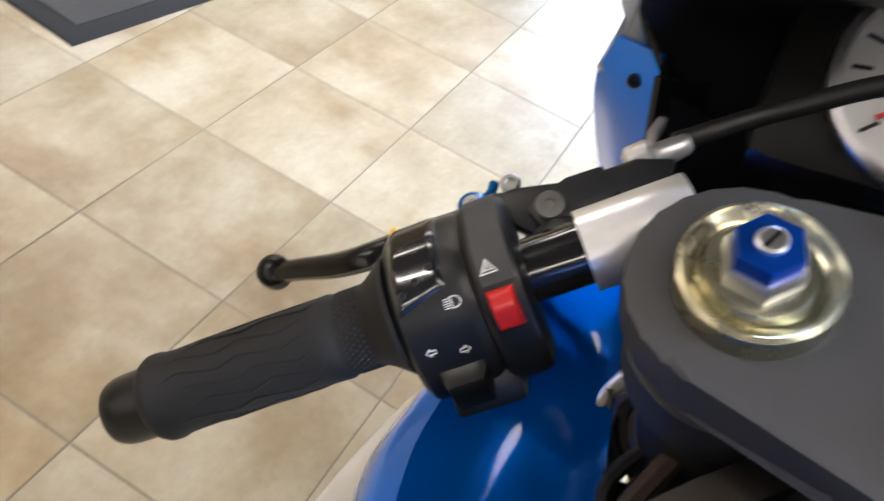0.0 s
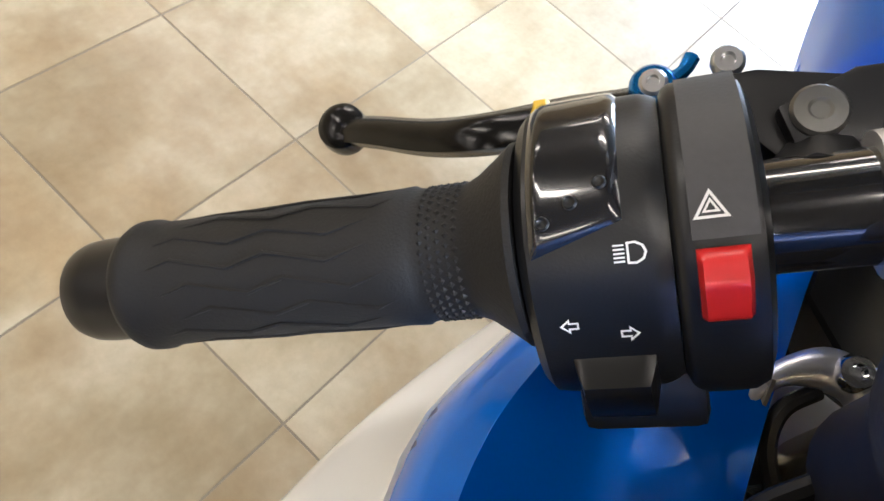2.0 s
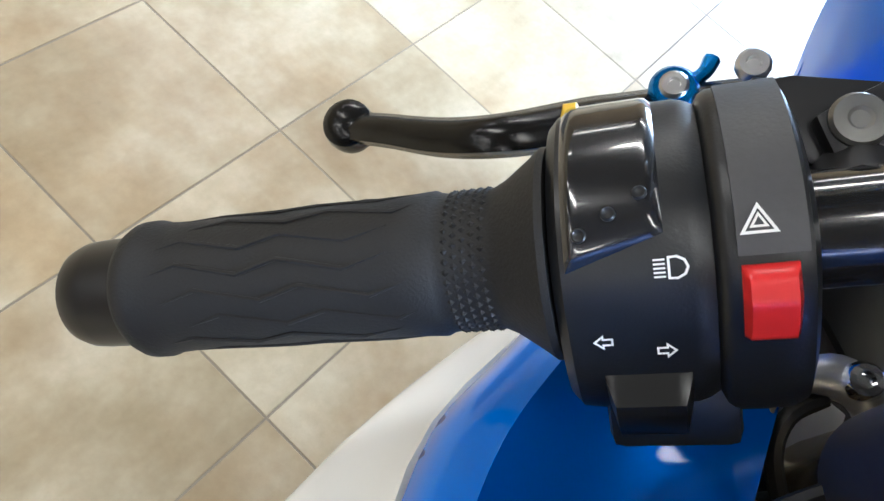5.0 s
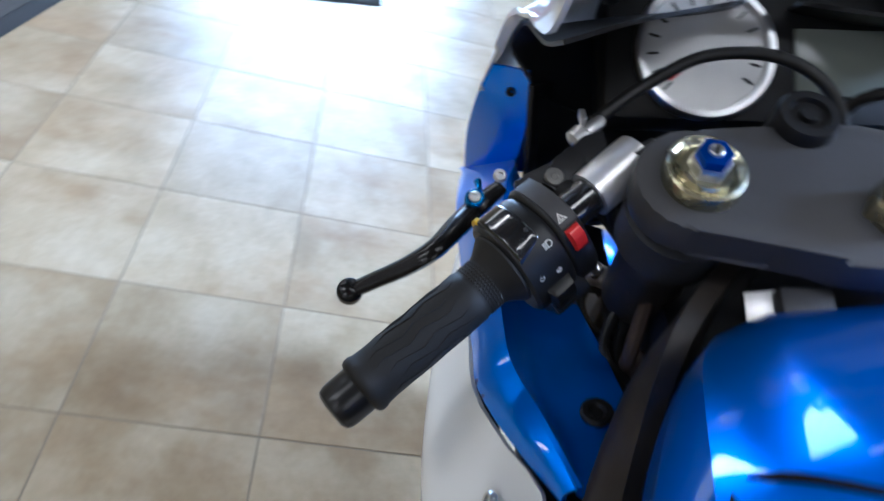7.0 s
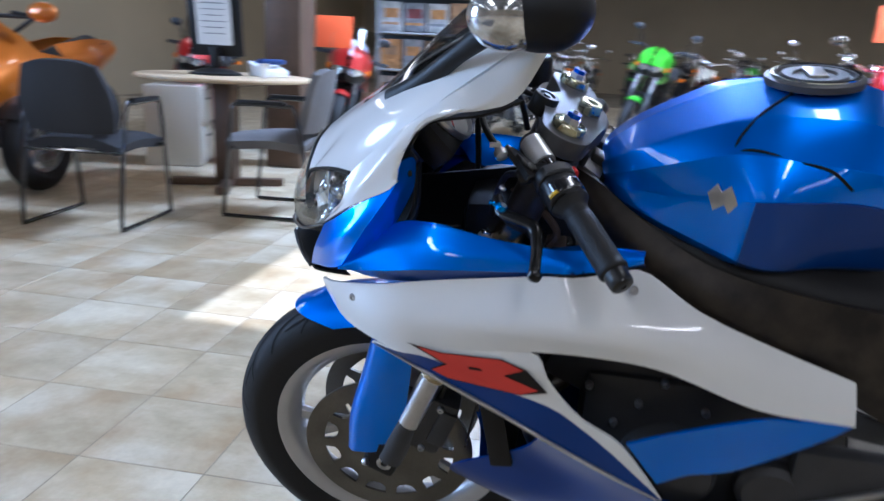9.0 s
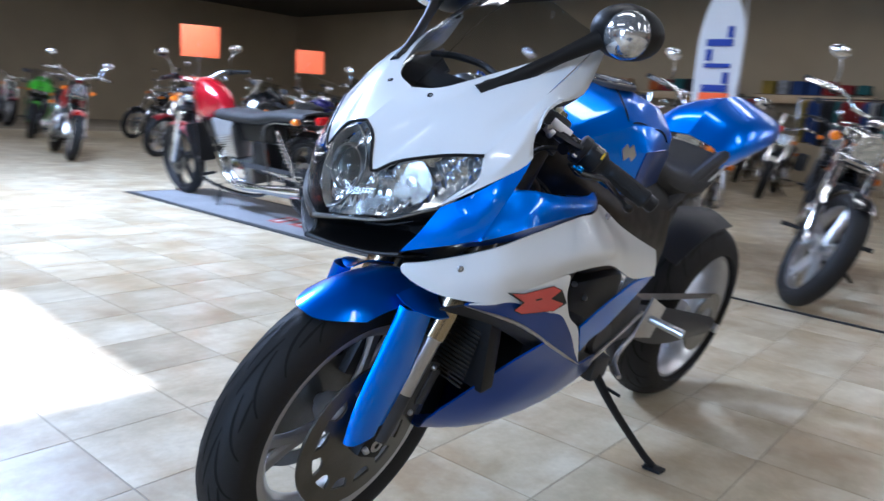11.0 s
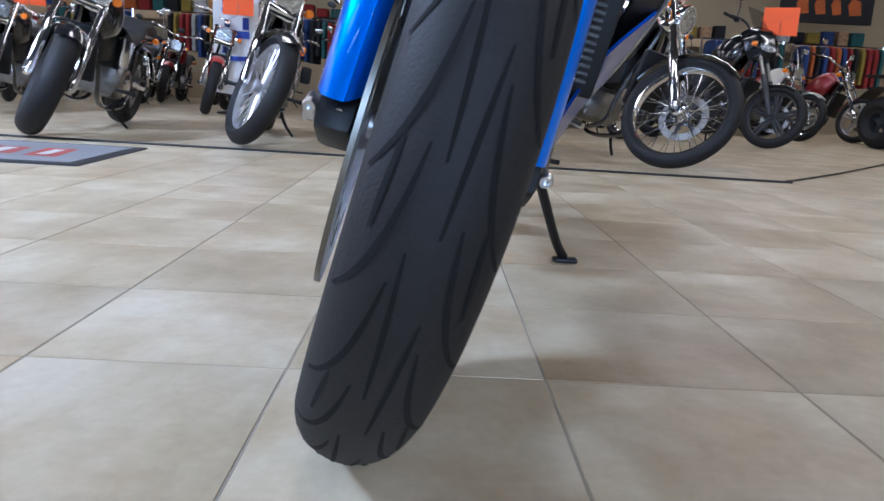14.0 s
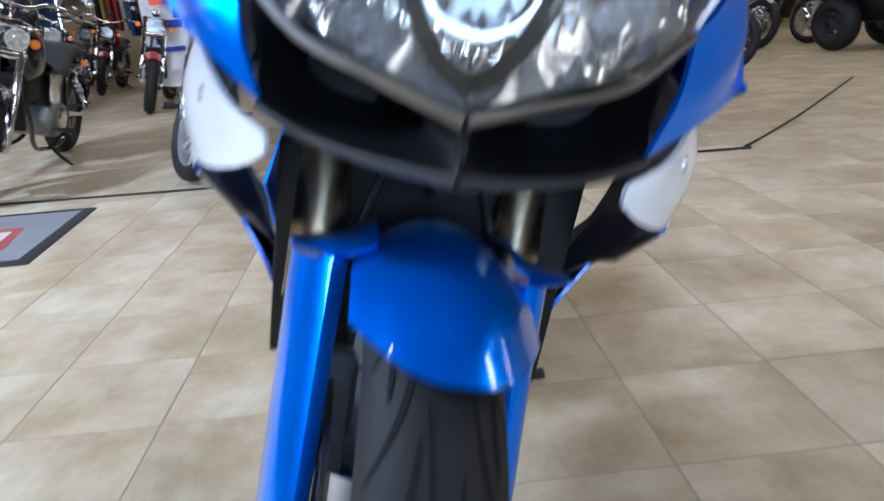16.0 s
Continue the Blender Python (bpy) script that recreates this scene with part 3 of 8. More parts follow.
# fork legs, clamps, axle
FORK_TOP = {-1: Vector((-0.0885, -0.337, 0.905)), 1: Vector((0.102, -0.331, 0.912))}
FORK_LOW = {-1: STEER @ Vector((-0.080, -0.080, 0.305)), 1: STEER @ Vector((0.098, -0.080, 0.305))}
HUB_F = STEER @ AXLE_F
for s in (-1, 1):
    d = (FORK_TOP[s] - FORK_LOW[s]).normalized()
    a, b = FORK_LOW[s], FORK_TOP[s]
    bm = sweep([a + d * 0.02, a + d * 0.26], 0.0205, 20, 2, smooth=False)
    fork = part("fork_leg", bm, ALLOY, hero, "silver fork slider")
    part("fork_tube", sweep([a + d * 0.20, a + d * 0.36, b - d * 0.16, b - d * 0.007], [0.0255, 0.0255, 0.0225, 0.0225], 24, 12), GOLDFORK, fork, "champagne fork tube")
    foot = box((0.036, 0.060, 0.075), axis_frame(a - d * 0.005 + Vector((s * -0.004, 0.012, 0)), d, (1, 0, 0)), 0.010)
    part("fork_foot", foot, BLACKPLASTIC, fork, "black axle foot")
    part("axle_lug", sweep([a - d * 0.01, a + d * 0.07, a + d * 0.085], [0.0230, 0.0225, 0.0205], 20, 8), SATIN, fork)
    for k in (-1, 1):
        part("pinch_bolt", bolt(a + Vector((s * 0.006 + k * 0.013, 0.040, -0.012)), (0, 0.95, -0.3), 0.0070, 0.008), ALLOY, fork)
    bm = bolt(HUB_F + STEER.to_3x3() @ Vector((0.113 if s > 0 else -0.099, 0, 0)), (s, 0, 0), 0.014, 0.005)
    part("axle_end", bm, ALLOY, fork)
    up = Vector((0, 0.905, 0.42)).normalized()
    cm = Matrix.Translation(b) @ axis_frame((0, 0, 0), d, (0, 1, 0)) @ Matrix.Scale(0.90, 4)
    cap = part("fork_cap", revolve([(0.0250, -0.006), (0.0250, 0.0050), (0.0242, 0.0072), (0.0226, 0.0080), (0.0212, 0.0072), (0.0196, 0.0052), (0.0180, 0.0046), (0.0168, 0.0060), (0.0158, 0.0076), (0.0130, 0.0080), (0.0001, 0.0080)], cm, 56), GOLD, hero, "gold-plated dished fork cap")
    part("lock_nut", revolve([(0.0128, 0.007), (0.0128, 0.0145), (0.0116, 0.0162), (0.0001, 0.0162)], cm @ Matrix.Rotation(0.35, 4, "Z"), 6), ALLOY, cap, "bare hexagonal lock nut")
    part("adjuster", revolve([(0.0106, 0.0158), (0.0108, 0.0212), (0.0100, 0.0226), (0.0050, 0.0228), (0.0001, 0.0228)], cm @ Matrix.Rotation(0.35, 4, "Z"), 6), BLUEANO, cap, "blue anodised hexagonal preload adjuster")
    screw = part("adjuster_screw", revolve([(0.0046, 0.0222), (0.0046, 0.0244), (0.0036, 0.0250), (0.0030, 0.0240), (0.0001, 0.0240)], cm, 20), ALLOY, cap)
    part("screw_slot", box((0.0012, 0.0070, 0.0012), cm @ Matrix.Translation((0, 0, 0.0246)) @ Matrix.Rotation(1.2, 4, "Z")), BLACKPLASTIC, screw)
steered(part("axle", sweep([AXLE_F + Vector((-0.098, 0, 0)), AXLE_F + Vector((0.118, 0, 0))], 0.0125, 16, 2, smooth=False), ALLOY, hero))

# upper clamp
ax_s = (FORK_TOP[-1] - FORK_LOW[-1]).normalized()
mid = (FORK_TOP[-1] + FORK_TOP[1]) / 2
right_v = (FORK_TOP[1] - FORK_TOP[-1]).normalized()
fwd_v = ax_s.cross(right_v).normalized()
CLAMP = Matrix((right_v, fwd_v, ax_s)).transposed().to_4x4()
CLAMP.translation = mid
outline = []
for cx, a0, a1 in ((-0.0975, 75, 262), (0.0975, -82, 105)):
    for i in range(13):
        a = radians(a0 + (a1 - a0) * i / 12)
        outline.append((cx + 0.034 * math.cos(a), 0.034 * math.sin(a)))
    if cx < 0:
        outline += [(-0.060, -0.040), (-0.030, -0.056), (0.0, -0.060), (0.030, -0.056), (0.060, -0.040)]
    else:
        outline += [(0.062, 0.022), (0.034, 0.012), (0.020, 0.030), (0.0, 0.036), (-0.022, 0.034), (-0.060, 0.030)]
clamp = part("top_clamp", prism(outline, 0.026, CLAMP @ Matrix.Translation((0, 0, -0.016)), 0.004), CLAMPGREY, hero, "dark grey anodised upper fork clamp", 30)
part("stem_nut", revolve([(0.0185, -0.006), (0.0185, 0.001), (0.0175, 0.0105), (0.0160, 0.012), (0.0095, 0.012), (0.0085, 0.002), (0.0001, 0.002)], CLAMP @ Matrix.Translation((0.004, -0.026, 0)), 6), GOLD, clamp, "gold-plated hexagonal stem nut")
part("ignition_lock", revolve([(0.0180, -0.02), (0.0180, 0.003), (0.0165, 0.006), (0.0115, 0.006), (0.0105, 0.003), (0.0055, 0.003), (0.0050, 0.006), (0.0001, 0.006)], CLAMP @ Matrix.Translation((-0.030, 0.036, 0)), 28), BLACKPLASTIC, clamp, "black ignition lock")
low = Matrix.Translation(-ax_s * 0.20) @ CLAMP
part("lower_clamp", prism([(x * 0.90, y * 0.72) for x, y in outline], 0.034, low, 0.004), SATIN, hero)
part("steering_stem", sweep([CLAMP @ Vector((0.004, -0.026, -0.01)), CLAMP @ Vector((0.004, -0.026, -0.22))], 0.021, 20, 2, smooth=False), SATIN, hero)
part("steering_head", sweep([CLAMP @ Vector((0.004, -0.026, -0.028)), CLAMP @ Vector((0.004, -0.026, -0.175))], 0.034, 24, 2, smooth=False), SATIN, hero, "satin black frame headstock")
part("stem_ring", revolve([(0.030, -0.030), (0.033, -0.033), (0.033, -0.043), (0.030, -0.046)], CLAMP @ Matrix.Translation((0.004, -0.026, 0)), 32, closed=True), ALLOY, hero)

# fender with its fork guards
def fender_point(a, lat, r=0.306):
    hw = 0.062 * (1 - 0.30 * max(0, (a - 0.95)) ** 1.2) * (1 - 0.25 * max(0, -a))
    hw *= 0.90 if lat < 0 else 1.0
    return Vector((lat * hw, AXLE_F.y + math.sin(a) * (r - 0.028 * lat * lat), AXLE_F.z + math.cos(a) * (r - 0.028 * lat * lat)))


rails = []
for lat in (-1.15, -1.0, -0.7, -0.35, 0, 0.35, 0.7, 1.0, 1.15):
    a1 = 0.54 - 0.25 * (abs(lat) / 1.15) ** 2.6
    rails.append([fender_point(-0.75 + (a1 + 0.75) * i / 9, lat) for i in range(10)])
fender = steered(part("front_fender", skin(rails, 26, 25, 0.003, inward=AXLE_F), BLUE, hero, "metallic blue front fender"))
for s in (-1, 1):
    g = [[(s * 0.074, -0.075, 0.560), (s * 0.076, -0.052, 0.470), (s * 0.077, -0.026, 0.380), (s * 0.079, -0.016, 0.312)],
         [(s * 0.086, -0.060, 0.565), (s * 0.088, -0.034, 0.470), (s * 0.089, -0.008, 0.380), (s * 0.091, 0.000, 0.305)],
         [(s * 0.108, -0.066, 0.562), (s * 0.109, -0.044, 0.470), (s * 0.110, -0.020, 0.380), (s * 0.111, -0.010, 0.305)],
         [(s * 0.119, -0.090, 0.560), (s * 0.119, -0.074, 0.470), (s * 0.119, -0.054, 0.385), (s * 0.119, -0.046, 0.312)],
         [(s * 0.117, -0.126, 0.556), (s * 0.117, -0.116, 0.470), (s * 0.117, -0.104, 0.390), (s * 0.116, -0.096, 0.325)]]
    if s < 0:
        g = [[(x * 0.77, y, z) for x, y, z in rail] for rail in g]
    steered(part("fork_guard", skin(g, 16, 17, 0.003, inward=(s * 0.09, -0.11, 0.43), sharp=0.25), BLUE, hero, "metallic blue fork guard"))
    steered(part("fender_bridge", skin([[(s * 0.055, -0.06, 0.580), (s * 0.070, -0.065, 0.570), (s * 0.090, -0.075, 0.562)], [(s * 0.055, -0.10, 0.585), (s * 0.08, -0.10, 0.57), (s * 0.120, -0.10, 0.560)], [(s * 0.055, -0.17, 0.570), (s * 0.08, -0.15, 0.56), (s * 0.122, -0.13, 0.556)]], 8, 8, 0.003, inward=(0, -0.08, 0.4)), BLUE, hero))
    cal = box((0.046, 0.060, 0.115), axis_frame((s * 0.072, -0.150, 0.385), (0, -0.36, 0.93), (1, 0, 0)), 0.010)
    box((0.056, 0.030, 0.075), axis_frame((s * 0.072, -0.168, 0.385), (0, -0.36, 0.93), (1, 0, 0)), 0.006, cal)
    caliper = part("brake_caliper", cal, SATIN, hero, "black radial brake caliper")
    for k in (-1, 1):
        part("caliper_bolt", bolt((s * 0.096, -0.150 - k * 0.017, 0.385 + k * 0.044), (s, 0, 0), 0.006, 0.006), ALLOY, caliper)
    steered(caliper)
    part("brake_hose", sweep([(s * 0.080, -0.17, 0.43), (s * 0.075, -0.19, 0.50), (s * 0.055, -0.19, 0.58), (s * 0.03, -0.20, 0.66)], 0.0042, 8), WIRE, hero)

# headlight: reflector bowls, projector and the clear cover
LAMP_TOP = [(0, 0.016, 0.852), (-0.030, 0.024, 0.838), (-0.047, 0.034, 0.806), (-0.058, 0.034, 0.790), (-0.085, 0.014, 0.814), (-0.130, -0.034, 0.838), (-0.168, -0.074, 0.850)]
LAMP_LOW = [(0, 0.080, 0.704), (-0.050, 0.062, 0.718), (-0.100, 0.026, 0.732), (-0.150, -0.026, 0.766), (-0.170, -0.074, 0.848)]
LAMP_MID = [(0, 0.062, 0.782), (-0.028, 0.064, 0.775), (-0.050, 0.060, 0.760), (-0.092, 0.032, 0.775), (-0.147, -0.027, 0.806), (-0.169, -0.073, 0.849)]


def shifted(rail, dy, k=1.0):
    return [(x * k, y + dy, z) for x, y, z in rail]


lamp = part("headlight", skin([shifted(LAMP_TOP, -0.030, 0.97), shifted(LAMP_MID, -0.045, 0.93), shifted(LAMP_LOW, -0.028, 0.97)], 110, 22, 0.003, True,
            wave=lambda u, v: 0.0030 * math.sin(u * 120) * math.sin(v * math.pi) + 0.006 * math.sin(u * 17 + v * 9)), LAMPSILVER, hero, "twin-wing headlight with chrome reflectors behind a clear cover")
pm = axis_frame((0, 0.040, 0.778), (0, 1, 0.12))
part("projector_ring", revolve([(0.040, -0.040), (0.038, -0.008), (0.036, -0.002), (0.033, -0.002), (0.031, -0.010), (0.031, -0.040)], pm, 40, closed=True), ALLOY, lamp)
part("projector_hood", skin([[(-0.002, 0.030, 0.846), (-0.030, 0.034, 0.826), (-0.046, 0.040, 0.790), (-0.040, 0.048, 0.752), (-0.018, 0.056, 0.722), (0.0, 0.060, 0.712)], [(-0.002, 0.020, 0.838), (-0.024, 0.024, 0.818), (-0.037, 0.030, 0.788), (-0.032, 0.038, 0.756), (-0.014, 0.046, 0.730), (0.0, 0.050, 0.722)]], 30, 4, 0.002, True), STEEL, lamp, "grey eye-shaped surround of the projector")
part("projector_lens", revolve([(0.031, -0.012), (0.029, -0.002), (0.023, 0.006), (0.012, 0.010), (0.0001, 0.012)], pm, 36), LENS, lamp, "round projector lens")
part("projector_cup", revolve([(0.0315, -0.014), (0.026, -0.030), (0.012, -0.038), (0.0001, -0.039)], pm, 30), STEEL, lamp)
for s in (-1, 1):
    bx = axis_frame((s * 0.094, -0.012, 0.785), (s * 0.35, 0.93, 0.1))
    part("reflector_bowl", revolve([(0.034, 0.0), (0.030, -0.014), (0.020, -0.026), (0.0001, -0.032)], bx, 28), LAMPSILVER, lamp)
    part("bulb_shield", revolve([(0.011, -0.022), (0.011, -0.004), (0.008, 0.0), (0.0001, 0.001)], bx, 18), ALLOY, lamp)
part("lens_cover", skin([LAMP_TOP, LAMP_MID, LAMP_LOW], 36, 16, 0.0022, True), LENS, lamp, "clear headlight cover")
bm = sweep(LAMP_TOP, 0.0028, 6, 30)
sweep(flip_x(LAMP_TOP), 0.0028, 6, 30, bm)
part("cover_gasket", bm, BLACKPLASTIC, lamp)
bm = sweep([(x, y + 0.003, z - 0.003) for x, y, z in LAMP_LOW[:4]], [0.0045, 0.0024, 0.002, 0.0014], 8, 24)
sweep([(-x, y + 0.003, z - 0.003) for x, y, z in LAMP_LOW[:4]], [0.006, 0.0035, 0.003, 0.002], 8, 24, bm)
part("intake_trim", bm, STEEL, hero, "dark silver trim below the headlight")

# black intake mask
MASK_TOP = [(0, 0.080, 0.700), (-0.050, 0.061, 0.714), (-0.100, 0.025, 0.728), (-0.150, -0.026, 0.763)]
MASK_LOW = [(0, 0.086, 0.671), (-0.045, 0.062, 0.671), (-0.088, 0.034, 0.674), (-0.124, 0.010, 0.684)]
MASK_IN = [(0, 0.078, 0.686), (-0.040, -0.060, 0.688), (-0.090, -0.100, 0.698), (-0.136, -0.040, 0.722)]
part("intake_mask", skin([MASK_TOP, MASK_IN, MASK_LOW], 24, 14, 0.004, True, inward=(0, -0.2, 0.69)), BLACKPLASTIC, hero, "black intake mouth panel")
part("intake_lip", skin([MASK_LOW, [(0, 0.078, 0.662), (-0.045, 0.054, 0.663), (-0.090, 0.026, 0.667), (-0.128, 0.000, 0.677)], [(0, 0.02, 0.664), (-0.05, 0.01, 0.664), (-0.09, -0.02, 0.667), (-0.13, -0.05, 0.675)]], 20, 10, 0.003, True, inward=(0, -0.05, 0.75)), BLACKPLASTIC, hero)
for s in (-1, 1):
    part("lip_edge", sweep([(-s * x, y + 0.002, z - 0.002) for x, y, z in MASK_LOW], [0.0045, 0.0028, 0.0022, 0.0024], 8, 20), SATIN, hero, "dull silver edge of the lower lip")
for s in (-1, 1):
    part("intake_duct", skin([[(s * 0.035, 0.010, 0.70), (s * 0.075, -0.005, 0.71), (s * 0.115, -0.030, 0.735)], [(s * 0.03, -0.20, 0.72), (s * 0.06, -0.2, 0.73), (s * 0.08, -0.2, 0.75)]], 6, 6, 0.003), BLACKPLASTIC, hero)

# white upper cowl
COWL_EDGE = [(-0.150, -0.026, 0.768), (-0.188, -0.081, 0.815), (-0.203, -0.141, 0.852), (-0.194, -0.148, 0.880), (-0.181, -0.175, 0.932), (-0.175, -0.240, 0.945), (-0.172, -0.282, 0.962), (-0.163, -0.316, 1.020)]
SCREEN_BASE = [(0, -0.064, 0.908), (-0.050, -0.080, 0.922), (-0.095, -0.145, 0.962), (-0.128, -0.220, 1.000), (-0.155, -0.302, 1.032)]
COWL_MID = [(0, -0.026, 0.886), (-0.055, -0.030, 0.884), (-0.105, -0.075, 0.905), (-0.146, -0.125, 0.924), (-0.166, -0.185, 0.946)]
bm = skin([LAMP_TOP, COWL_MID, SCREEN_BASE], 26, 14, 0.004, True)
SIDE_TOP = [(-0.168, -0.074, 0.850), (-0.170, -0.120, 0.895), (-0.166, -0.185, 0.946), (-0.164, -0.245, 0.988), (-0.155, -0.302, 1.032)]
SIDE_MID = [(-0.176, -0.062, 0.812), (-0.193, -0.110, 0.862), (-0.181, -0.165, 0.925), (-0.174, -0.250, 0.958), (-0.165, -0.311, 1.028)]
skin([SIDE_TOP, SIDE_MID, COWL_EDGE], 30, 10, 0.004, True, bm)
cowl = part("upper_cowl", bm, WHITE, hero, "pearl white upper cowl", 60)
for s in (-1, 1):
    for p, d in (((s * 0.047, -0.061, 0.905), (s * 0.2, 0.5, 0.8)), ((s * 0.119, -0.178, 0.966), (s * 0.5, 0.3, 0.8)), ((s * 0.150, -0.292, 1.018), (s * 0.6, 0.2, 0.75))):
        part("cowl_screw", bolt(p, d, 0.0055, 0.004), BLACKPLASTIC, cowl)

# smoked screen
part("windscreen", skin([SCREEN_BASE, [(0, -0.115, 0.958), (-0.052, -0.125, 0.966), (-0.092, -0.180, 0.995), (-0.122, -0.245, 1.020), (-0.148, -0.306, 1.038)],
                         [(0, -0.190, 1.032), (-0.050, -0.195, 1.032), (-0.088, -0.228, 1.040), (-0.115, -0.272, 1.045), (-0.140, -0.312, 1.046)],
                         [(0, -0.275, 1.092), (-0.045, -0.277, 1.088), (-0.080, -0.288, 1.075), (-0.108, -0.302, 1.062), (-0.132, -0.318, 1.052)]], 22, 16, 0.0025, True), SMOKE, hero, "lightly smoked windscreen")

# mirrors with indicators
for s in (-1, 1):
    stalk = sweep([(s * 0.098, -0.112, 0.924), (s * 0.116, -0.150, 0.952), (s * 0.150, -0.208, 1.002), (s * 0.184, -0.262, 1.047)], [0.012, 0.0085, 0.0075, 0.011], 12, 18, flat=1.5)
    sweep([(s * 0.086, -0.092, 0.911), (s * 0.102, -0.128, 0.937), (s * 0.118, -0.166, 0.960)], [0.005, 0.015, 0.005], 10, 14, stalk)
    mirror = part("mirror", stalk, BLACKPLASTIC, hero, "black mirror stalk and housing")
    hd = bmesh.new()
    bmesh.ops.create_uvsphere(hd, u_segments=28, v_segments=16, radius=1.0)
    hd.transform(Matrix.Translation((s * 0.200, -0.304, 1.064)) @ Matrix.Rotation(s * radians(35), 4, "Z") @ Matrix.Diagonal((0.050, 0.060, 0.043, 1)))
    part("housing", hd, BLACKPLASTIC, mirror)
    ln = bmesh.new()
    bmesh.ops.create_uvsphere(ln, u_segments=24, v_segments=14, radius=1.0)
    ln.transform(Matrix.Translation((s * 0.218, -0.276, 1.060)) @ Matrix.Rotation(s * radians(-25), 4, "Z") @ Matrix.Diagonal((0.036, 0.046, 0.037, 1)))
    part("indicator_lens", ln, LAMPSILVER, mirror, "clear indicator with an amber bulb")
    ab = bmesh.new()
    bmesh.ops.create_uvsphere(ab, u_segments=14, v_segments=8, radius=0.014)
    ab.transform(Matrix.Translation((s * 0.240, -0.262, 1.054)))
    part("indicator_bulb", ab, AMBER, mirror)

# blue cheeks, side fins and inner cockpit panels
for s in (-1, 1):
    def L(pts):
        return [(-s * p[0], p[1], p[2]) for p in pts]
    part("cheek_panel", skin([L([(-0.150, -0.026, 0.765), (-0.174, -0.055, 0.790), (-0.193, -0.100, 0.825), (-0.203, -0.142, 0.851)]),
                              L([(-0.141, -0.005, 0.724), (-0.178, -0.037, 0.747), (-0.201, -0.070, 0.772), (-0.208, -0.106, 0.797)]),
                              L([(-0.124, 0.010, 0.686), (-0.156, -0.015, 0.703), (-0.184, -0.042, 0.718), (-0.207, -0.068, 0.735)])], 16, 12, 0.004), BLUE, hero, "metallic blue nose cheek panel")
    part("cheek_fold", skin([L([(-0.193, -0.149, 0.880), (-0.203, -0.142, 0.851), (-0.208, -0.106, 0.797), (-0.207, -0.070, 0.738)]), L([(-0.182, -0.152, 0.880), (-0.186, -0.150, 0.846), (-0.187, -0.125, 0.797), (-0.190, -0.098, 0.757)]), L([(-0.166, -0.160, 0.880), (-0.163, -0.157, 0.840), (-0.164, -0.142, 0.805), (-0.165, -0.132, 0.786)])], 16, 10, 0.003, inward=(-s * -0.20, 0.1, 0.82)), BLUE, hero)
    part("cheek_bolt", bolt((s * 0.178, -0.1535, 0.861), (-s * 0.12, -0.98, 0.1), 0.0040, 0.004), BLACKPLASTIC, hero)
    fin_top = L([(-0.206, -0.071, 0.739), (-0.188, -0.100, 0.762), (-0.167, -0.133, 0.787), (-0.178, -0.188, 0.797), (-0.189, -0.259, 0.790), (-0.187, -0.329, 0.783), (-0.183, -0.366, 0.782), (-0.168, -0.406, 0.783), (-0.150, -0.446, 0.775)])
    fin_low = L([(-0.208, -0.064, 0.731), (-0.212, -0.090, 0.735), (-0.215, -0.140, 0.743), (-0.215, -0.190, 0.750), (-0.211, -0.260, 0.755), (-0.206, -0.330, 0.759), (-0.204, -0.366, 0.761), (-0.187, -0.406, 0.763), (-0.160, -0.447, 0.761)])
    fin_mid = [((a[0] + b[0]) / 2 - s * -0.004, (a[1] + b[1]) / 2, (a[2] + b[2]) / 2) for a, b in zip(fin_top, fin_low)]
    fin = part("side_fin", skin([fin_top, fin_mid, fin_low], 36, 8, 0.004), BLUE, hero, "metallic blue side fin")
    under = L([(-0.150, -0.050, 0.700), (-0.175, -0.095, 0.706), (-0.193, -0.140, 0.716), (-0.202, -0.190, 0.727), (-0.201, -0.260, 0.738), (-0.197, -0.322, 0.747), (-0.180, -0.400, 0.757), (-0.155, -0.450, 0.756)])
    # shadow line under the fin, put into its colour as dark blue
    part("fin_underside", skin([fin_low, under], 30, 4, 0.003), NAVY, fin)
    part("inner_panel", skin([fin_top[2:], L([(-0.158, -0.155, 0.772), (-0.158, -0.200, 0.770), (-0.160, -0.262, 0.761), (-0.158, -0.330, 0.757), (-0.152, -0.400, 0.762), (-0.148, -0.447, 0.769)]),
                              L([(-0.145, -0.170, 0.757), (-0.140, -0.205, 0.752), (-0.125, -0.265, 0.744), (-0.110, -0.330, 0.744), (-0.108, -0.390, 0.756), (-0.128, -0.440, 0.766)])], 26, 14, 0.003, inward=(s * 0.15, -0.3, 0.6)), BLUE, hero, "metallic blue inner cockpit panel")
    part("panel_rivet", revolve([(0.0105, 0), (0.0105, 0.002), (0.009, 0.0035), (0.006, 0.0035), (0.004, 0.001), (0.0001, 0.001)], axis_frame((s * 0.130, -0.383, 0.7585), (s * 0.05, -0.05, 1)), 20), BLACKPLASTIC, hero)

    # white side fairing
    w_top = L([(-0.122, -0.006, 0.664), (-0.158, -0.036, 0.680), (-0.199, -0.120, 0.711), (-0.208, -0.190, 0.731), (-0.208, -0.318, 0.754), (-0.206, -0.367, 0.757), (-0.189, -0.407, 0.759), (-0.168, -0.449, 0.756), (-0.183, -0.517, 0.718), (-0.187, -0.600, 0.685), (-0.188, -0.709, 0.647)])
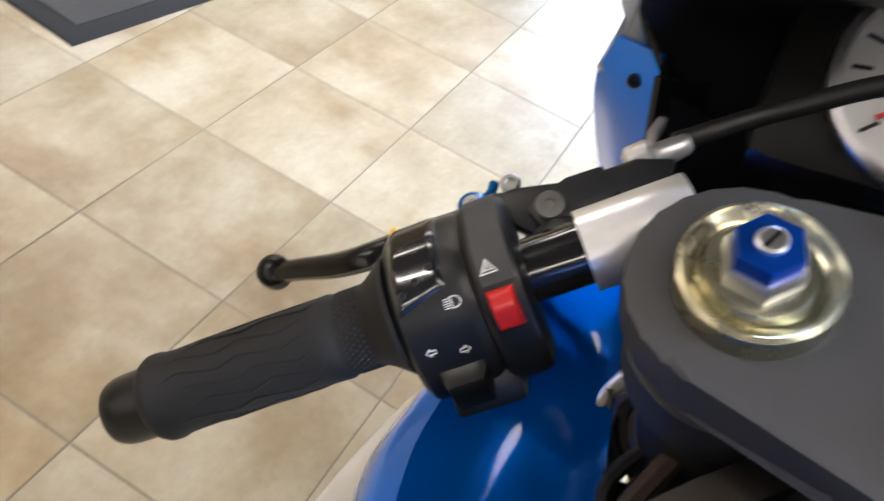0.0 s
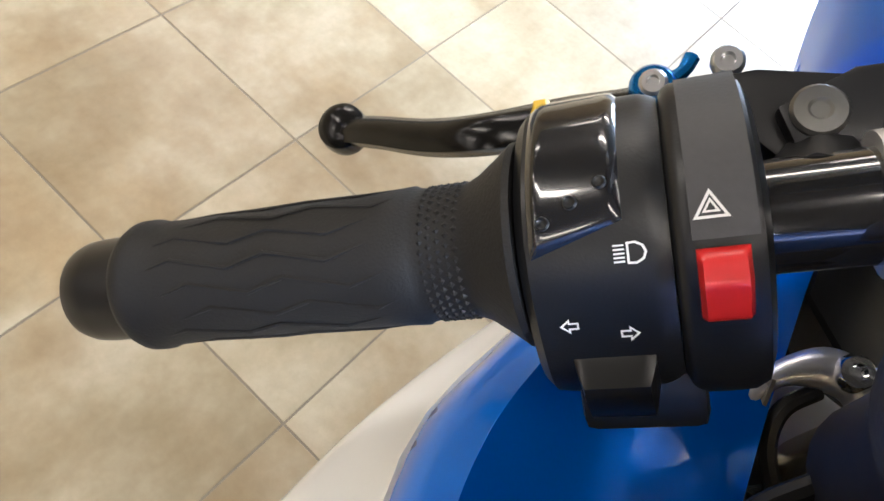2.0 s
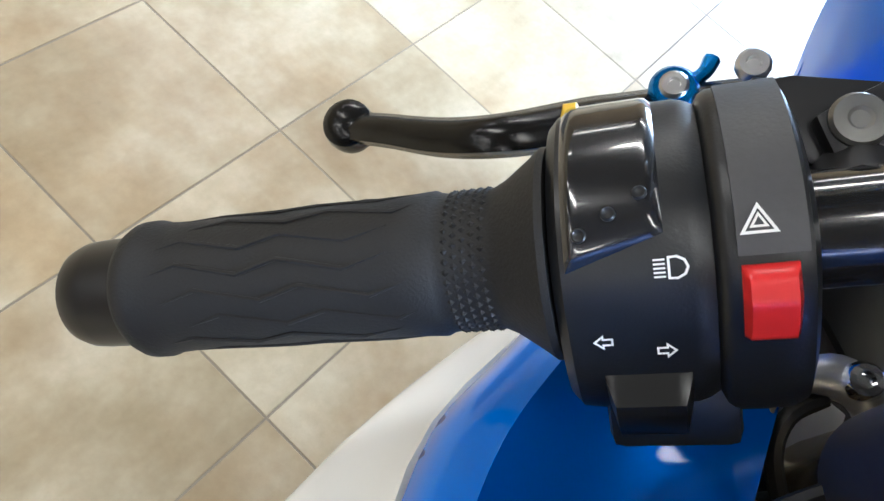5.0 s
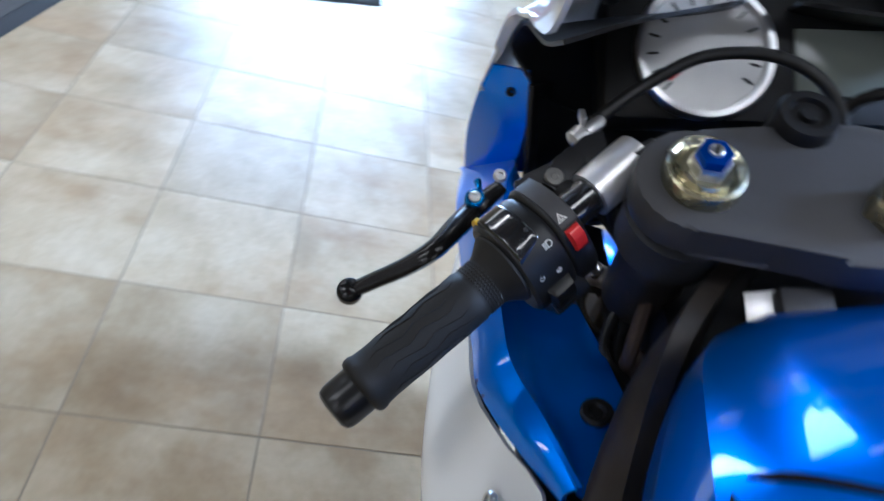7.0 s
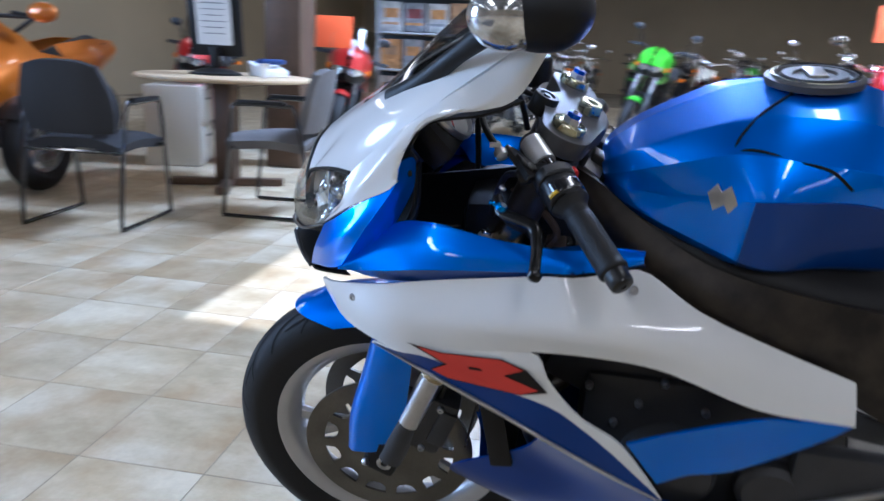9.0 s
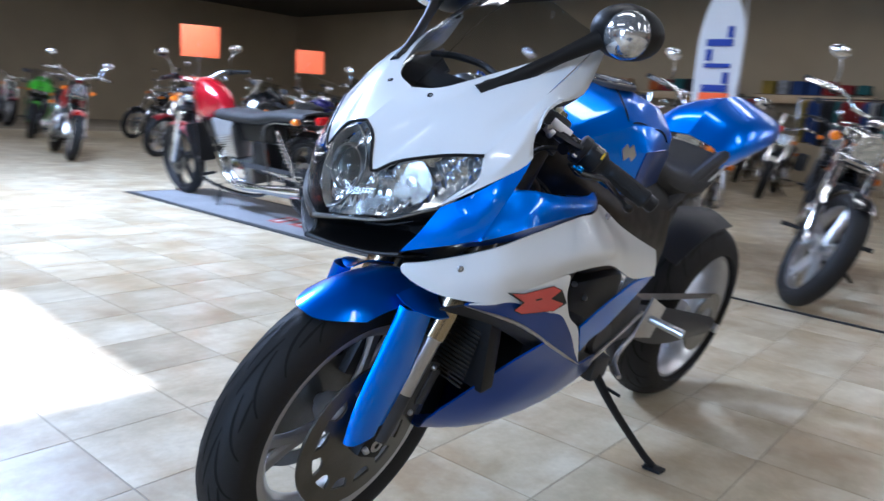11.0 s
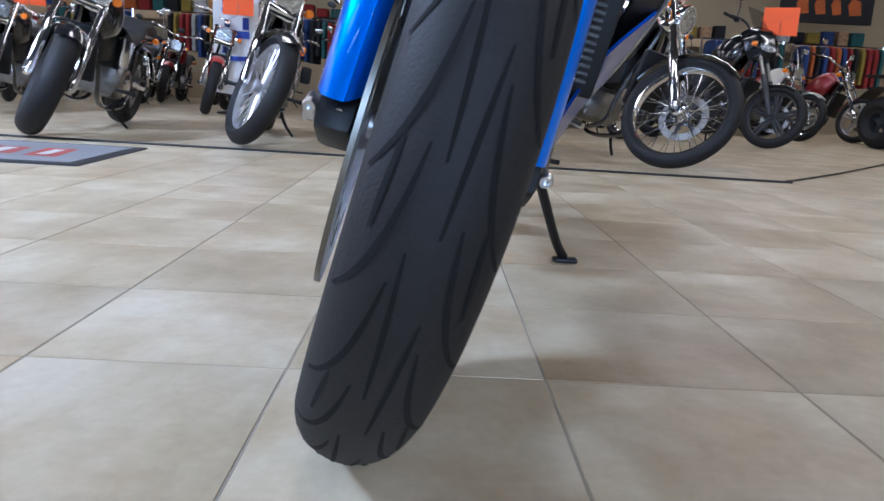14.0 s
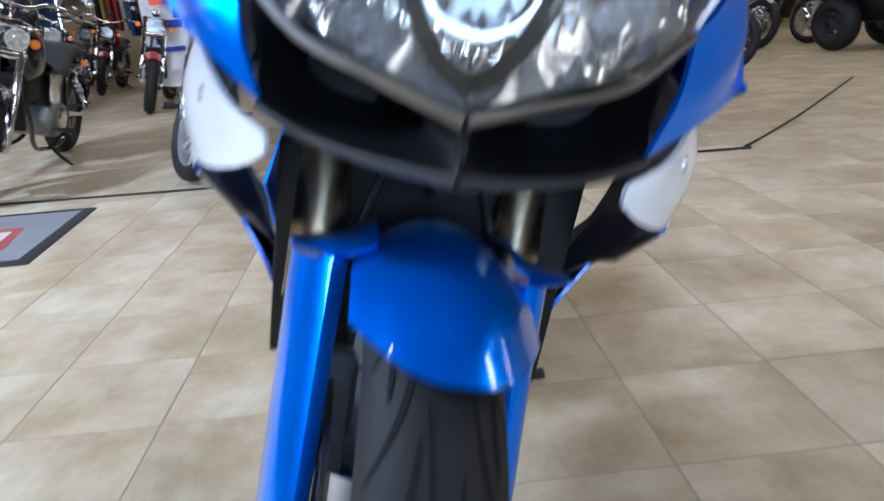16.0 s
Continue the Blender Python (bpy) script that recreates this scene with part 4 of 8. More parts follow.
    w_mid = L([(-0.120, -0.004, 0.657), (-0.150, -0.030, 0.652), (-0.205, -0.110, 0.662), (-0.221, -0.185, 0.680), (-0.235, -0.318, 0.700), (-0.236, -0.405, 0.702), (-0.222, -0.470, 0.692), (-0.207, -0.550, 0.665), (-0.200, -0.630, 0.640), (-0.197, -0.714, 0.618)])
    w_low = L([(-0.121, -0.008, 0.648), (-0.140, -0.026, 0.634), (-0.172, -0.064, 0.622), (-0.205, -0.135, 0.616), (-0.213, -0.190, 0.627), (-0.222, -0.320, 0.652), (-0.222, -0.414, 0.656), (-0.217, -0.489, 0.645), (-0.207, -0.605, 0.600), (-0.200, -0.719, 0.590)])
    side = part("side_fairing", skin([w_top, w_mid, w_low], 46, 14, 0.004), WHITE, hero, "pearl white side fairing")
    part("fairing_screw", bolt((s * 0.179, -0.072, 0.673), (s, 0.3, 0), 0.0055, 0.004), ALLOY, side)
    part("fairing_screw", bolt((s * 0.196, -0.437, 0.744), (s, 0, 0.5), 0.0062, 0.004), ALLOY, side)
    strut_f = L([(-0.192, -0.100, 0.612), (-0.206, -0.140, 0.612), (-0.212, -0.190, 0.612), (-0.214, -0.280, 0.582), (-0.214, -0.350, 0.562), (-0.210, -0.392, 0.532), (-0.205, -0.437, 0.492), (-0.199, -0.475, 0.452), (-0.195, -0.516, 0.411)])
    strut_r = L([(-0.192, -0.102, 0.614), (-0.207, -0.140, 0.618), (-0.214, -0.195, 0.628), (-0.218, -0.262, 0.642), (-0.221, -0.326, 0.650), (-0.216, -0.348, 0.604), (-0.211, -0.392, 0.548), (-0.206, -0.450, 0.507), (-0.195, -0.516, 0.411)])
    part("fairing_strut", skin([strut_f, strut_r], 40, 8, 0.004), WHITE, side, "white strip in front of the side vent")
    stripe = L([(-0.186, -0.098, 0.608), (-0.206, -0.207, 0.572), (-0.208, -0.290, 0.532), (-0.206, -0.357, 0.494), (-0.201, -0.443, 0.447), (-0.195, -0.516, 0.409)])
    part("lower_side_panel", skin([strut_f, stripe], 40, 8, 0.004), NAVY, hero, "dark blue lower side panel")
    part("pinstripe", sweep([(p[0] + s * 0.0015, p[1], p[2]) for p in stripe], [0.0006, 0.0030, 0.0032, 0.0030, 0.0030, 0.0008], 8, 36), ALLOY, hero, "silver pinstripe")
    part("lower_return", skin([stripe, L([(-0.150, -0.085, 0.585), (-0.165, -0.205, 0.545), (-0.165, -0.285, 0.505), (-0.165, -0.350, 0.470), (-0.165, -0.440, 0.430), (-0.165, -0.516, 0.400)])], 26, 5, 0.003), BLACKPLASTIC, hero)
    # red angular mark on the fairing, a plain shape
    def decal(name, outline, lift, material, label=""):
        bm_ = bmesh.new()
        f_ = bm_.faces.new([bm_.verts.new((s * (0.2172 + lift + 0.0035 * min(1.0, (-0.17 - y) / 0.10)), y, z)) for y, z in outline])
        bmesh.ops.triangulate(bm_, faces=[f_])
        return part(name, bm_, material, side, label)

    decal("mark_shadow", [(-0.158, 0.6370), (-0.205, 0.6295), (-0.285, 0.6338), (-0.318, 0.6212), (-0.294, 0.6098), (-0.347, 0.5900), (-0.311, 0.5800), (-0.262, 0.5908), (-0.226, 0.5962), (-0.214, 0.5888), (-0.189, 0.6000), (-0.208, 0.6118)], 0.0, BLACKPLASTIC)
    decal("fairing_mark", [(-0.172, 0.6335), (-0.205, 0.6285), (-0.284, 0.6325), (-0.314, 0.6205), (-0.288, 0.6085), (-0.335, 0.5915), (-0.311, 0.5815), (-0.287, 0.5870), (-0.262, 0.5930), (-0.246, 0.5990), (-0.226, 0.5975), (-0.214, 0.5905), (-0.192, 0.6000), (-0.213, 0.6120)], 0.0007, RED, "red angular graphic with dark edge")
    decal("mark_slot", [(-0.240, 0.6142), (-0.256, 0.6150), (-0.262, 0.6115), (-0.244, 0.6105)], 0.0013, BLACKPLASTIC)
    # lower rear blade and belly
    blade_t = L([(-0.206, -0.456, 0.512), (-0.206, -0.520, 0.545), (-0.206, -0.609, 0.583), (-0.202, -0.660, 0.588), (-0.199, -0.716, 0.592)])
    blade_l = L([(-0.195, -0.505, 0.440), (-0.192, -0.545, 0.463), (-0.190, -0.599, 0.481), (-0.194, -0.688, 0.553), (-0.198, -0.717, 0.588)])
    part("lower_blade", skin([blade_t, blade_l], 24, 8, 0.004), BLUE, hero, "metallic blue panel behind the vent")
    part("belly_cowl", skin([L([(-0.206, -0.340, 0.500), (-0.204, -0.392, 0.472), (-0.201, -0.443, 0.445), (-0.195, -0.516, 0.408), (-0.180, -0.600, 0.400), (-0.160, -0.660, 0.380)]),
                             L([(-0.155, -0.310, 0.425), (-0.162, -0.380, 0.400), (-0.168, -0.440, 0.375), (-0.170, -0.516, 0.352), (-0.165, -0.600, 0.345), (-0.150, -0.660, 0.335)]),
                             L([(-0.105, -0.195, 0.318), (-0.122, -0.285, 0.305), (-0.135, -0.370, 0.300), (-0.142, -0.470, 0.295), (-0.142, -0.580, 0.295), (-0.130, -0.664, 0.300)]),
                             L([(-0.065, -0.215, 0.262), (-0.085, -0.290, 0.250), (-0.100, -0.370, 0.245), (-0.105, -0.470, 0.245), (-0.105, -0.580, 0.255), (-0.100, -0.664, 0.270)]),
                             L([(0.0, -0.225, 0.245), (0.0, -0.290, 0.232), (0.0, -0.370, 0.228), (0.0, -0.470, 0.228), (0.0, -0.580, 0.238), (0.0, -0.664, 0.252)])], 26, 20, 0.004), NAVY, hero, "dark blue belly cowl")

# dark cockpit interior and instruments
for s in (-1, 1):
    part("cowl_liner", skin([[(s * 0.166, -0.163, 0.876), (s * 0.182, -0.158, 0.898), (s * 0.175, -0.180, 0.927), (s * 0.170, -0.245, 0.940), (s * 0.166, -0.288, 0.958)],
                             [(s * 0.130, -0.130, 0.800), (s * 0.130, -0.125, 0.860), (s * 0.120, -0.120, 0.895), (s * 0.110, -0.150, 0.920), (s * 0.110, -0.230, 0.950)],
                             [(s * 0.020, -0.100, 0.780), (s * 0.020, -0.095, 0.830), (s * 0.020, -0.085, 0.875), (s * 0.020, -0.105, 0.905), (s * 0.020, -0.160, 0.940)]], 18, 12, 0.003), BLACKPLASTIC, hero, "black inner cowl liner")
    part("side_liner", skin([[(s * 0.165, -0.160, 0.866), (s * 0.160, -0.150, 0.800), (s * 0.150, -0.110, 0.745)], [(s * 0.10, -0.12, 0.82), (s * 0.09, -0.11, 0.76), (s * 0.08, -0.08, 0.70)]], 10, 6, 0.003), BLACKPLASTIC, hero)
    part("lower_liner", skin([[(s * 0.150, -0.080, 0.700), (s * 0.150, -0.15, 0.715), (s * 0.146, -0.205, 0.722)], [(s * 0.06, -0.06, 0.66), (s * 0.05, -0.15, 0.62), (s * 0.05, -0.205, 0.62)]], 14, 6, 0.003), BLACKPLASTIC, hero)
    part("cave_panel", skin([[(s * 0.166, -0.165, 0.872), (s * 0.162, -0.158, 0.800), (s * 0.158, -0.130, 0.760), (s * 0.150, -0.100, 0.715)],
                             [(s * 0.130, -0.120, 0.860), (s * 0.120, -0.110, 0.790), (s * 0.115, -0.085, 0.730), (s * 0.11, -0.08, 0.69)],
                             [(s * 0.030, -0.090, 0.880), (s * 0.025, -0.090, 0.800), (s * 0.020, -0.070, 0.730), (s * 0.02, -0.07, 0.68)]], 10, 10, 0.004), BLACKPLASTIC, hero, "black wall inside the nose")
    part("cave_floor", skin([[(s * 0.150, -0.160, 0.757), (s * 0.143, -0.190, 0.750), (s * 0.138, -0.212, 0.746)], [(s * 0.13, -0.09, 0.71), (s * 0.09, -0.15, 0.69), (s * 0.06, -0.20, 0.68)]], 12, 6, 0.003), BLACKPLASTIC, hero)
dash_m = Matrix.Translation((0.0, -0.150, 0.888)) @ Matrix.Rotation(radians(48), 4, "X")
dash = part("instrument_panel", box((0.230, 0.105, 0.045), dash_m, 0.016), BLACKPLASTIC, hero, "black instrument panel with round dial")
part("bezel", revolve([(0.050, 0.018), (0.052, 0.026), (0.050, 0.031), (0.046, 0.031), (0.045, 0.024), (0.045, 0.018)], dash_m @ Matrix.Translation((-0.042, 0.0, 0)), 40, closed=True), ALLOY, dash)
part("dial", revolve([(0.045, 0.020), (0.045, 0.0255), (0.0001, 0.0255)], dash_m @ Matrix.Translation((-0.042, 0.0, 0)), 40), DIALFACE, dash, "pale round rev counter")
for k in range(14):
    a = radians(225 - k * 20)
    part("dial_mark", box((0.0016, 0.008, 0.001), dash_m @ Matrix.Translation((-0.042 + 0.038 * math.cos(a), 0.038 * math.sin(a), 0.0262)) @ Matrix.Rotation(a - math.pi / 2, 4, "Z")), BLACKPLASTIC, dash)
part("dial_needle", box((0.0022, 0.034, 0.0012), dash_m @ Matrix.Translation((-0.055, -0.012, 0.0275)) @ Matrix.Rotation(radians(130), 4, "Z"), 0), REDBUTTON, dash)
part("display", box((0.075, 0.050, 0.004), dash_m @ Matrix.Translation((0.062, -0.006, 0.0235)), 0.0015), LCD, dash, "grey digital display")
bm = sweep([(-0.075, -0.168, 0.955), (-0.03, -0.178, 0.962), (0.03, -0.178, 0.962), (0.075, -0.168, 0.955)], 0.006, 8)
part("dash_harness", bm, WIRE, hero)

# radiator, airbox and engine in the dark
rad = box((0.300, 0.036, 0.250), Matrix.Translation((0, -0.262, 0.500)) @ Matrix.Rotation(radians(-10), 4, "X"), 0.006)
radiator = part("radiator", rad, BLACKPLASTIC, hero, "black radiator behind the front wheel")
for k in range(26):
    part("radiator_fin", box((0.262, 0.003, 0.0035), Matrix.Translation((0, -0.243 - (k - 13) * 0.0015, 0.500 + (k - 13) * 0.0085))), DUSTYBLACK, radiator)
# added panel on the centre line, blocks bright floor showing through the nose
part("nose_bulkhead", skin([[(0.0, -0.030, 0.635), (0.0, -0.20, 0.588), (0.0, -0.34, 0.588)], [(0.0, -0.085, 0.78), (0.0, -0.20, 0.80), (0.0, -0.32, 0.82)]], 10, 5, 0.004, inward=(0.3, -0.2, 0.7)), BLACKPLASTIC, hero, "added black panel that keeps the nose interior dark")
part("airbox", box((0.17, 0.20, 0.26), Matrix.Translation((0, -0.30, 0.66)), 0.03), BLACKPLASTIC, hero)
engine = part("engine", box((0.27, 0.34, 0.26), Matrix.Translation((0, -0.56, 0.44)), 0.03), SATIN, hero, "black engine block behind the fairing")
part("cylinder_head", box((0.24, 0.18, 0.16), Matrix.Translation((0, -0.44, 0.58)) @ Matrix.Rotation(radians(25), 4, "X"), 0.02), SATIN, engine)
part("throttle_body", box((0.22, 0.20, 0.12), Matrix.Translation((0, -0.66, 0.60)), 0.03), SATIN, engine)
bm = revolve([(0.070, 0), (0.070, 0.020), (0.060, 0.034), (0.030, 0.040), (0.0001, 0.041)], axis_frame((-0.135, -0.52, 0.43), (-1, 0, 0)), 32)
revolve([(0.045, 0), (0.045, 0.018), (0.036, 0.026), (0.0001, 0.028)], axis_frame((-0.135, -0.66, 0.42), (-1, 0, 0)), 28, bm)
part("engine_cover", bm, SATIN, engine)
bm = revolve([(0.080, 0), (0.080, 0.022), (0.066, 0.036), (0.0001, 0.040)], axis_frame((0.135, -0.60, 0.43), (1, 0, 0)), 32)
part("engine_cover", bm, SATIN, engine)
for k, (y, z) in enumerate(((-0.44, 0.49), (-0.47, 0.53), (-0.40, 0.55), (-0.50, 0.57), (-0.56, 0.53))):
    part("engine_bolt", bolt((-0.136, y, z), (-1, 0, 0), 0.006, 0.008), ALLOY, engine)
bm = bmesh.new()
for x in (-0.075, -0.025, 0.025, 0.075):
    sweep([(x, -0.37, 0.52), (x, -0.325, 0.46), (x * 0.8, -0.33, 0.36), (x * 0.5, -0.42, 0.28), (x * 0.2, -0.60, 0.265)], 0.017, 10, 20, bm)
part("exhaust_header", bm, STEEL, hero, "dull steel exhaust headers")
part("muffler", sweep([(0.14, -0.78, 0.30), (0.165, -0.90, 0.32), (0.175, -1.08, 0.37)], [0.045, 0.058, 0.055], 20, 12, flat=1.25), SATIN, hero, "short black muffler")

# frame, swingarm, foot controls, stand
for s in (-1, 1):
    t = [(s * 0.060, -0.335, 0.850), (s * 0.100, -0.385, 0.838), (s * 0.130, -0.450, 0.800), (s * 0.155, -0.530, 0.764), (s * 0.163, -0.640, 0.742), (s * 0.155, -0.790, 0.720)]
    o = [(s * 0.075, -0.345, 0.800), (s * 0.118, -0.390, 0.795), (s * 0.150, -0.450, 0.765), (s * 0.176, -0.530, 0.728), (s * 0.178, -0.640, 0.690), (s * 0.168, -0.790, 0.640)]
    l = [(s * 0.060, -0.350, 0.755), (s * 0.105, -0.395, 0.752), (s * 0.140, -0.450, 0.725), (s * 0.168, -0.530, 0.692), (s * 0.172, -0.640, 0.645), (s * 0.165, -0.790, 0.560)]
    spar = part("frame_spar", skin([t, o, l], 30, 14, 0.012), DUSTYBLACK, hero, "satin black frame spar with dusty marks")
    part("swingarm", skin([[(s * 0.12, -0.80, 0.47), (s * 0.13, -1.05, 0.42), (s * 0.125, -1.42, 0.325)], [(s * 0.15, -0.80, 0.43), (s * 0.155, -1.05, 0.37), (s * 0.14, -1.42, 0.298)], [(s * 0.12, -0.80, 0.39), (s * 0.13, -1.05, 0.31), (s * 0.125, -1.42, 0.27)]], 14, 9, 0.02), ALLOY if s > 0 else SATIN, hero)
    part("rear_spar", sweep([(s * 0.12, -0.80, 0.70), (s * 0.11, -1.00, 0.80), (s * 0.08, -1.25, 0.87)], 0.016, 8, 8), SATIN, hero)
    peg = sweep([(s * 0.15, -0.86, 0.44), (s * 0.25, -0.88, 0.435)], [0.010, 0.012], 10, 2, smooth=False)
    part("footpeg", peg, ALLOY, hero, "silver footpeg")
    part("heel_guard", prism([(-0.84, 0.50), (-0.80, 0.40), (-0.90, 0.38), (-0.93, 0.46)], 0.006, Matrix(((0, 0, 1, s * 0.165), (1, 0, 0, 0), (0, 1, 0, 0), (0, 0, 0, 1))), 0.001), ALLOY, hero)
part("shift_rod", sweep([(-0.165, -0.60, 0.36), (-0.170, -0.80, 0.47)], 0.0045, 8, 2, smooth=False), ALLOY, hero)
part("shift_lever", sweep([(-0.160, -0.84, 0.42), (-0.170, -0.74, 0.36), (-0.215, -0.69, 0.345)], 0.006, 8, 8), ALLOY, hero)
part("front_sprocket_cover", box((0.03, 0.12, 0.11), Matrix.Translation((-0.145, -0.74, 0.45)), 0.012), SATIN, hero)
stand = sweep([(-0.135, -0.735, 0.300), (-0.190, -0.785, 0.215), (-0.262, -0.865, 0.110), (-0.292, -0.892, 0.078)], [0.012, 0.010, 0.0095, 0.0095], 12, 20)
side_stand = part("side_stand", stand, BLACKPLASTIC, hero, "black side stand resting on the floor")
part("stand_foot", box((0.050, 0.034, 0.008), Matrix.Translation((-0.297, -0.894, 0.0725)) @ Matrix.Rotation(radians(13), 4, "Y"), 0.003), BLACKPLASTIC, side_stand)
part("stand_bracket", box((0.035, 0.07, 0.06), Matrix.Translation((-0.130, -0.735, 0.315)), 0.010), SATIN, hero)
part("stand_tang", sweep([(-0.16, -0.765, 0.265), (-0.205, -0.755, 0.270)], 0.0045, 8, 2, smooth=False), BLACKPLASTIC, side_stand)
part("rear_axle", sweep([AXLE_R + Vector((-0.15, 0, 0)), AXLE_R + Vector((0.15, 0, 0))], 0.014, 14, 2, smooth=False), ALLOY, hero)
part("drive_chain", skin([[(-0.096, -0.76, 0.49), (-0.096, -1.413, 0.395)], [(-0.106, -0.76, 0.478), (-0.106, -1.413, 0.383)]], 14, 3, 0.008), STEEL, hero)
part("sprocket", revolve([(0.098, -0.003), (0.098, 0.003), (0.05, 0.003), (0.05, -0.003)], axis_frame((-0.101, AXLE_R.y, AXLE_R.z), (1, 0, 0)), 42, closed=True), STEEL, hero)
part("rear_hugger", skin([[(-0.085, -1.10, 0.52), (-0.085, -1.25, 0.595), (-0.085, -1.40, 0.615)], [(0, -1.09, 0.54), (0, -1.25, 0.618), (0, -1.42, 0.635)], [(0.085, -1.10, 0.52), (0.085, -1.25, 0.595), (0.085, -1.40, 0.615)]], 10, 10, 0.003), BLACKPLASTIC, hero)

# tank
TANK = [[(0.0, -0.382, 0.852), (0.0, -0.397, 0.868), (0.0, -0.440, 0.900), (0.0, -0.520, 0.941), (0.0, -0.558, 0.953), (0.0, -0.600, 0.960), (0.0, -0.680, 0.960), (0.0, -0.755, 0.925), (0.0, -0.805, 0.850)],
        [(-0.042, -0.383, 0.846), (-0.060, -0.398, 0.860), (-0.078, -0.440, 0.886), (-0.092, -0.520, 0.924), (-0.095, -0.558, 0.934), (-0.098, -0.600, 0.940), (-0.100, -0.680, 0.937), (-0.090, -0.750, 0.902), (-0.070, -0.800, 0.838)],
        [(-0.060, -0.386, 0.838), (-0.084, -0.402, 0.848), (-0.108, -0.442, 0.868), (-0.134, -0.520, 0.900), (-0.142, -0.556, 0.906), (-0.148, -0.600, 0.904), (-0.144, -0.680, 0.895), (-0.122, -0.745, 0.868), (-0.095, -0.790, 0.822)],
        [(-0.062, -0.389, 0.830), (-0.092, -0.405, 0.834), (-0.116, -0.444, 0.838), (-0.149, -0.522, 0.852), (-0.169, -0.556, 0.860), (-0.170, -0.594, 0.864), (-0.154, -0.668, 0.862), (-0.126, -0.738, 0.838), (-0.100, -0.785, 0.800)],
        [(-0.056, -0.388, 0.820), (-0.094, -0.406, 0.820), (-0.120, -0.447, 0.808), (-0.150, -0.528, 0.785), (-0.162, -0.552, 0.780), (-0.158, -0.592, 0.772), (-0.130, -0.660, 0.770), (-0.108, -0.735, 0.766), (-0.098, -0.785, 0.770)],
        [(-0.040, -0.394, 0.810), (-0.082, -0.412, 0.804), (-0.104, -0.452, 0.786), (-0.130, -0.530, 0.765), (-0.134, -0.555, 0.760), (-0.130, -0.592, 0.755), (-0.100, -0.660, 0.752), (-0.090, -0.735, 0.750), (-0.085, -0.785, 0.755)]]
tank_bm = skin(TANK, 72, 61, 0.006, True, sharp=0.72)
TANK_TOP = [v.co.copy() for v in tank_bm.verts if v.co.x <= 0.001 and v.co.z > 0.84]


def on_tank(x, y):
    """The height of the tank's skin over a place on its left half."""
    near = sorted(TANK_TOP, key=lambda v: (v.x - x) ** 2 + (v.y - y) ** 2)[:5]
    return max(v.z for v in near)


tank = part("fuel_tank", tank_bm, BLUE, hero, "metallic blue fuel tank with creased flanks", 16)
for s in (-1, 1):
    part("tank_flank", skin([[(s * (abs(x) + 0.0028), y, z) for x, y, z in r[4:]] for r in TANK[3:]], 30, 19, 0.002, sharp=0.72, inward=(0, -0.66, 0.80)), NAVY, tank, "dark blue knee flank", 16)
    for line in ([(-0.030, -0.606), (-0.055, -0.586), (-0.085, -0.559), (-0.115, -0.537), (-0.131, -0.528)], [(-0.131, -0.528), (-0.137, -0.552), (-0.146, -0.594), (-0.152, -0.630), (-0.156, -0.655)]):
        pts = [(-s * x, y, on_tank(x, y) - 0.0010) for x, y in line]
        part("tank_crease", sweep(pts, 0.0018, 6, 24), GROOVE, tank)
    part("tank_tab", box((0.020, 0.026, 0.004), Matrix.Translation((s * 0.047, -0.374, 0.838)) @ Matrix.Rotation(radians(35), 4, "X") @ Matrix.Rotation(s * 0.5, 4, "Y"), 0.001), RIMSILVER, tank, "pale tab at the front of the tank")
cap_m = axis_frame((0, -0.628, 0.9625), (0, 0.05, 1))
fc = part("filler_cap", revolve([(0.058, -0.006), (0.058, 0.002), (0.052, 0.005), (0.046, 0.005), (0.044, 0.001), (0.040, 0.001), (0.038, 0.006), (0.026, 0.006), (0.024, 0.003), (0.0001, 0.003)], cap_m, 44), CLAMPGREY, tank, "dark metal filler cap ring")
part("cap_rim", revolve([(0.052, 0.0045), (0.052, 0.0065), (0.047, 0.0065), (0.047, 0.0045)], cap_m, 44, closed=True), CHROME, fc)
part("cap_flap", box((0.022, 0.046, 0.006), cap_m @ Matrix.Translation((0, 0, 0.006)), 0.002), ALLOY, fc)
for s in (-1, 1):
    part("tank_badge", prism([(0.75 * x, 0.75 * y) for x, y in ((-0.022, 0.012), (0.004, 0.024), (0.022, 0.012), (0.008, 0.004), (0.022, -0.008), (-0.004, -0.024), (-0.022, -0.012), (-0.008, -0.004))], 0.003, axis_frame((s * 0.1515, -0.524, 0.854), (s, 0.40, 0.10), (0, 0, 1)), 0.0006), ALLOY, tank, "angular grey metal badge")
    part("tank_bracket", box((0.03, 0.028, 0.012), Matrix.Translation((s * 0.030, -0.382, 0.846)) @ Matrix.Rotation(radians(30), 4, "X"), 0.003), SATIN, tank)

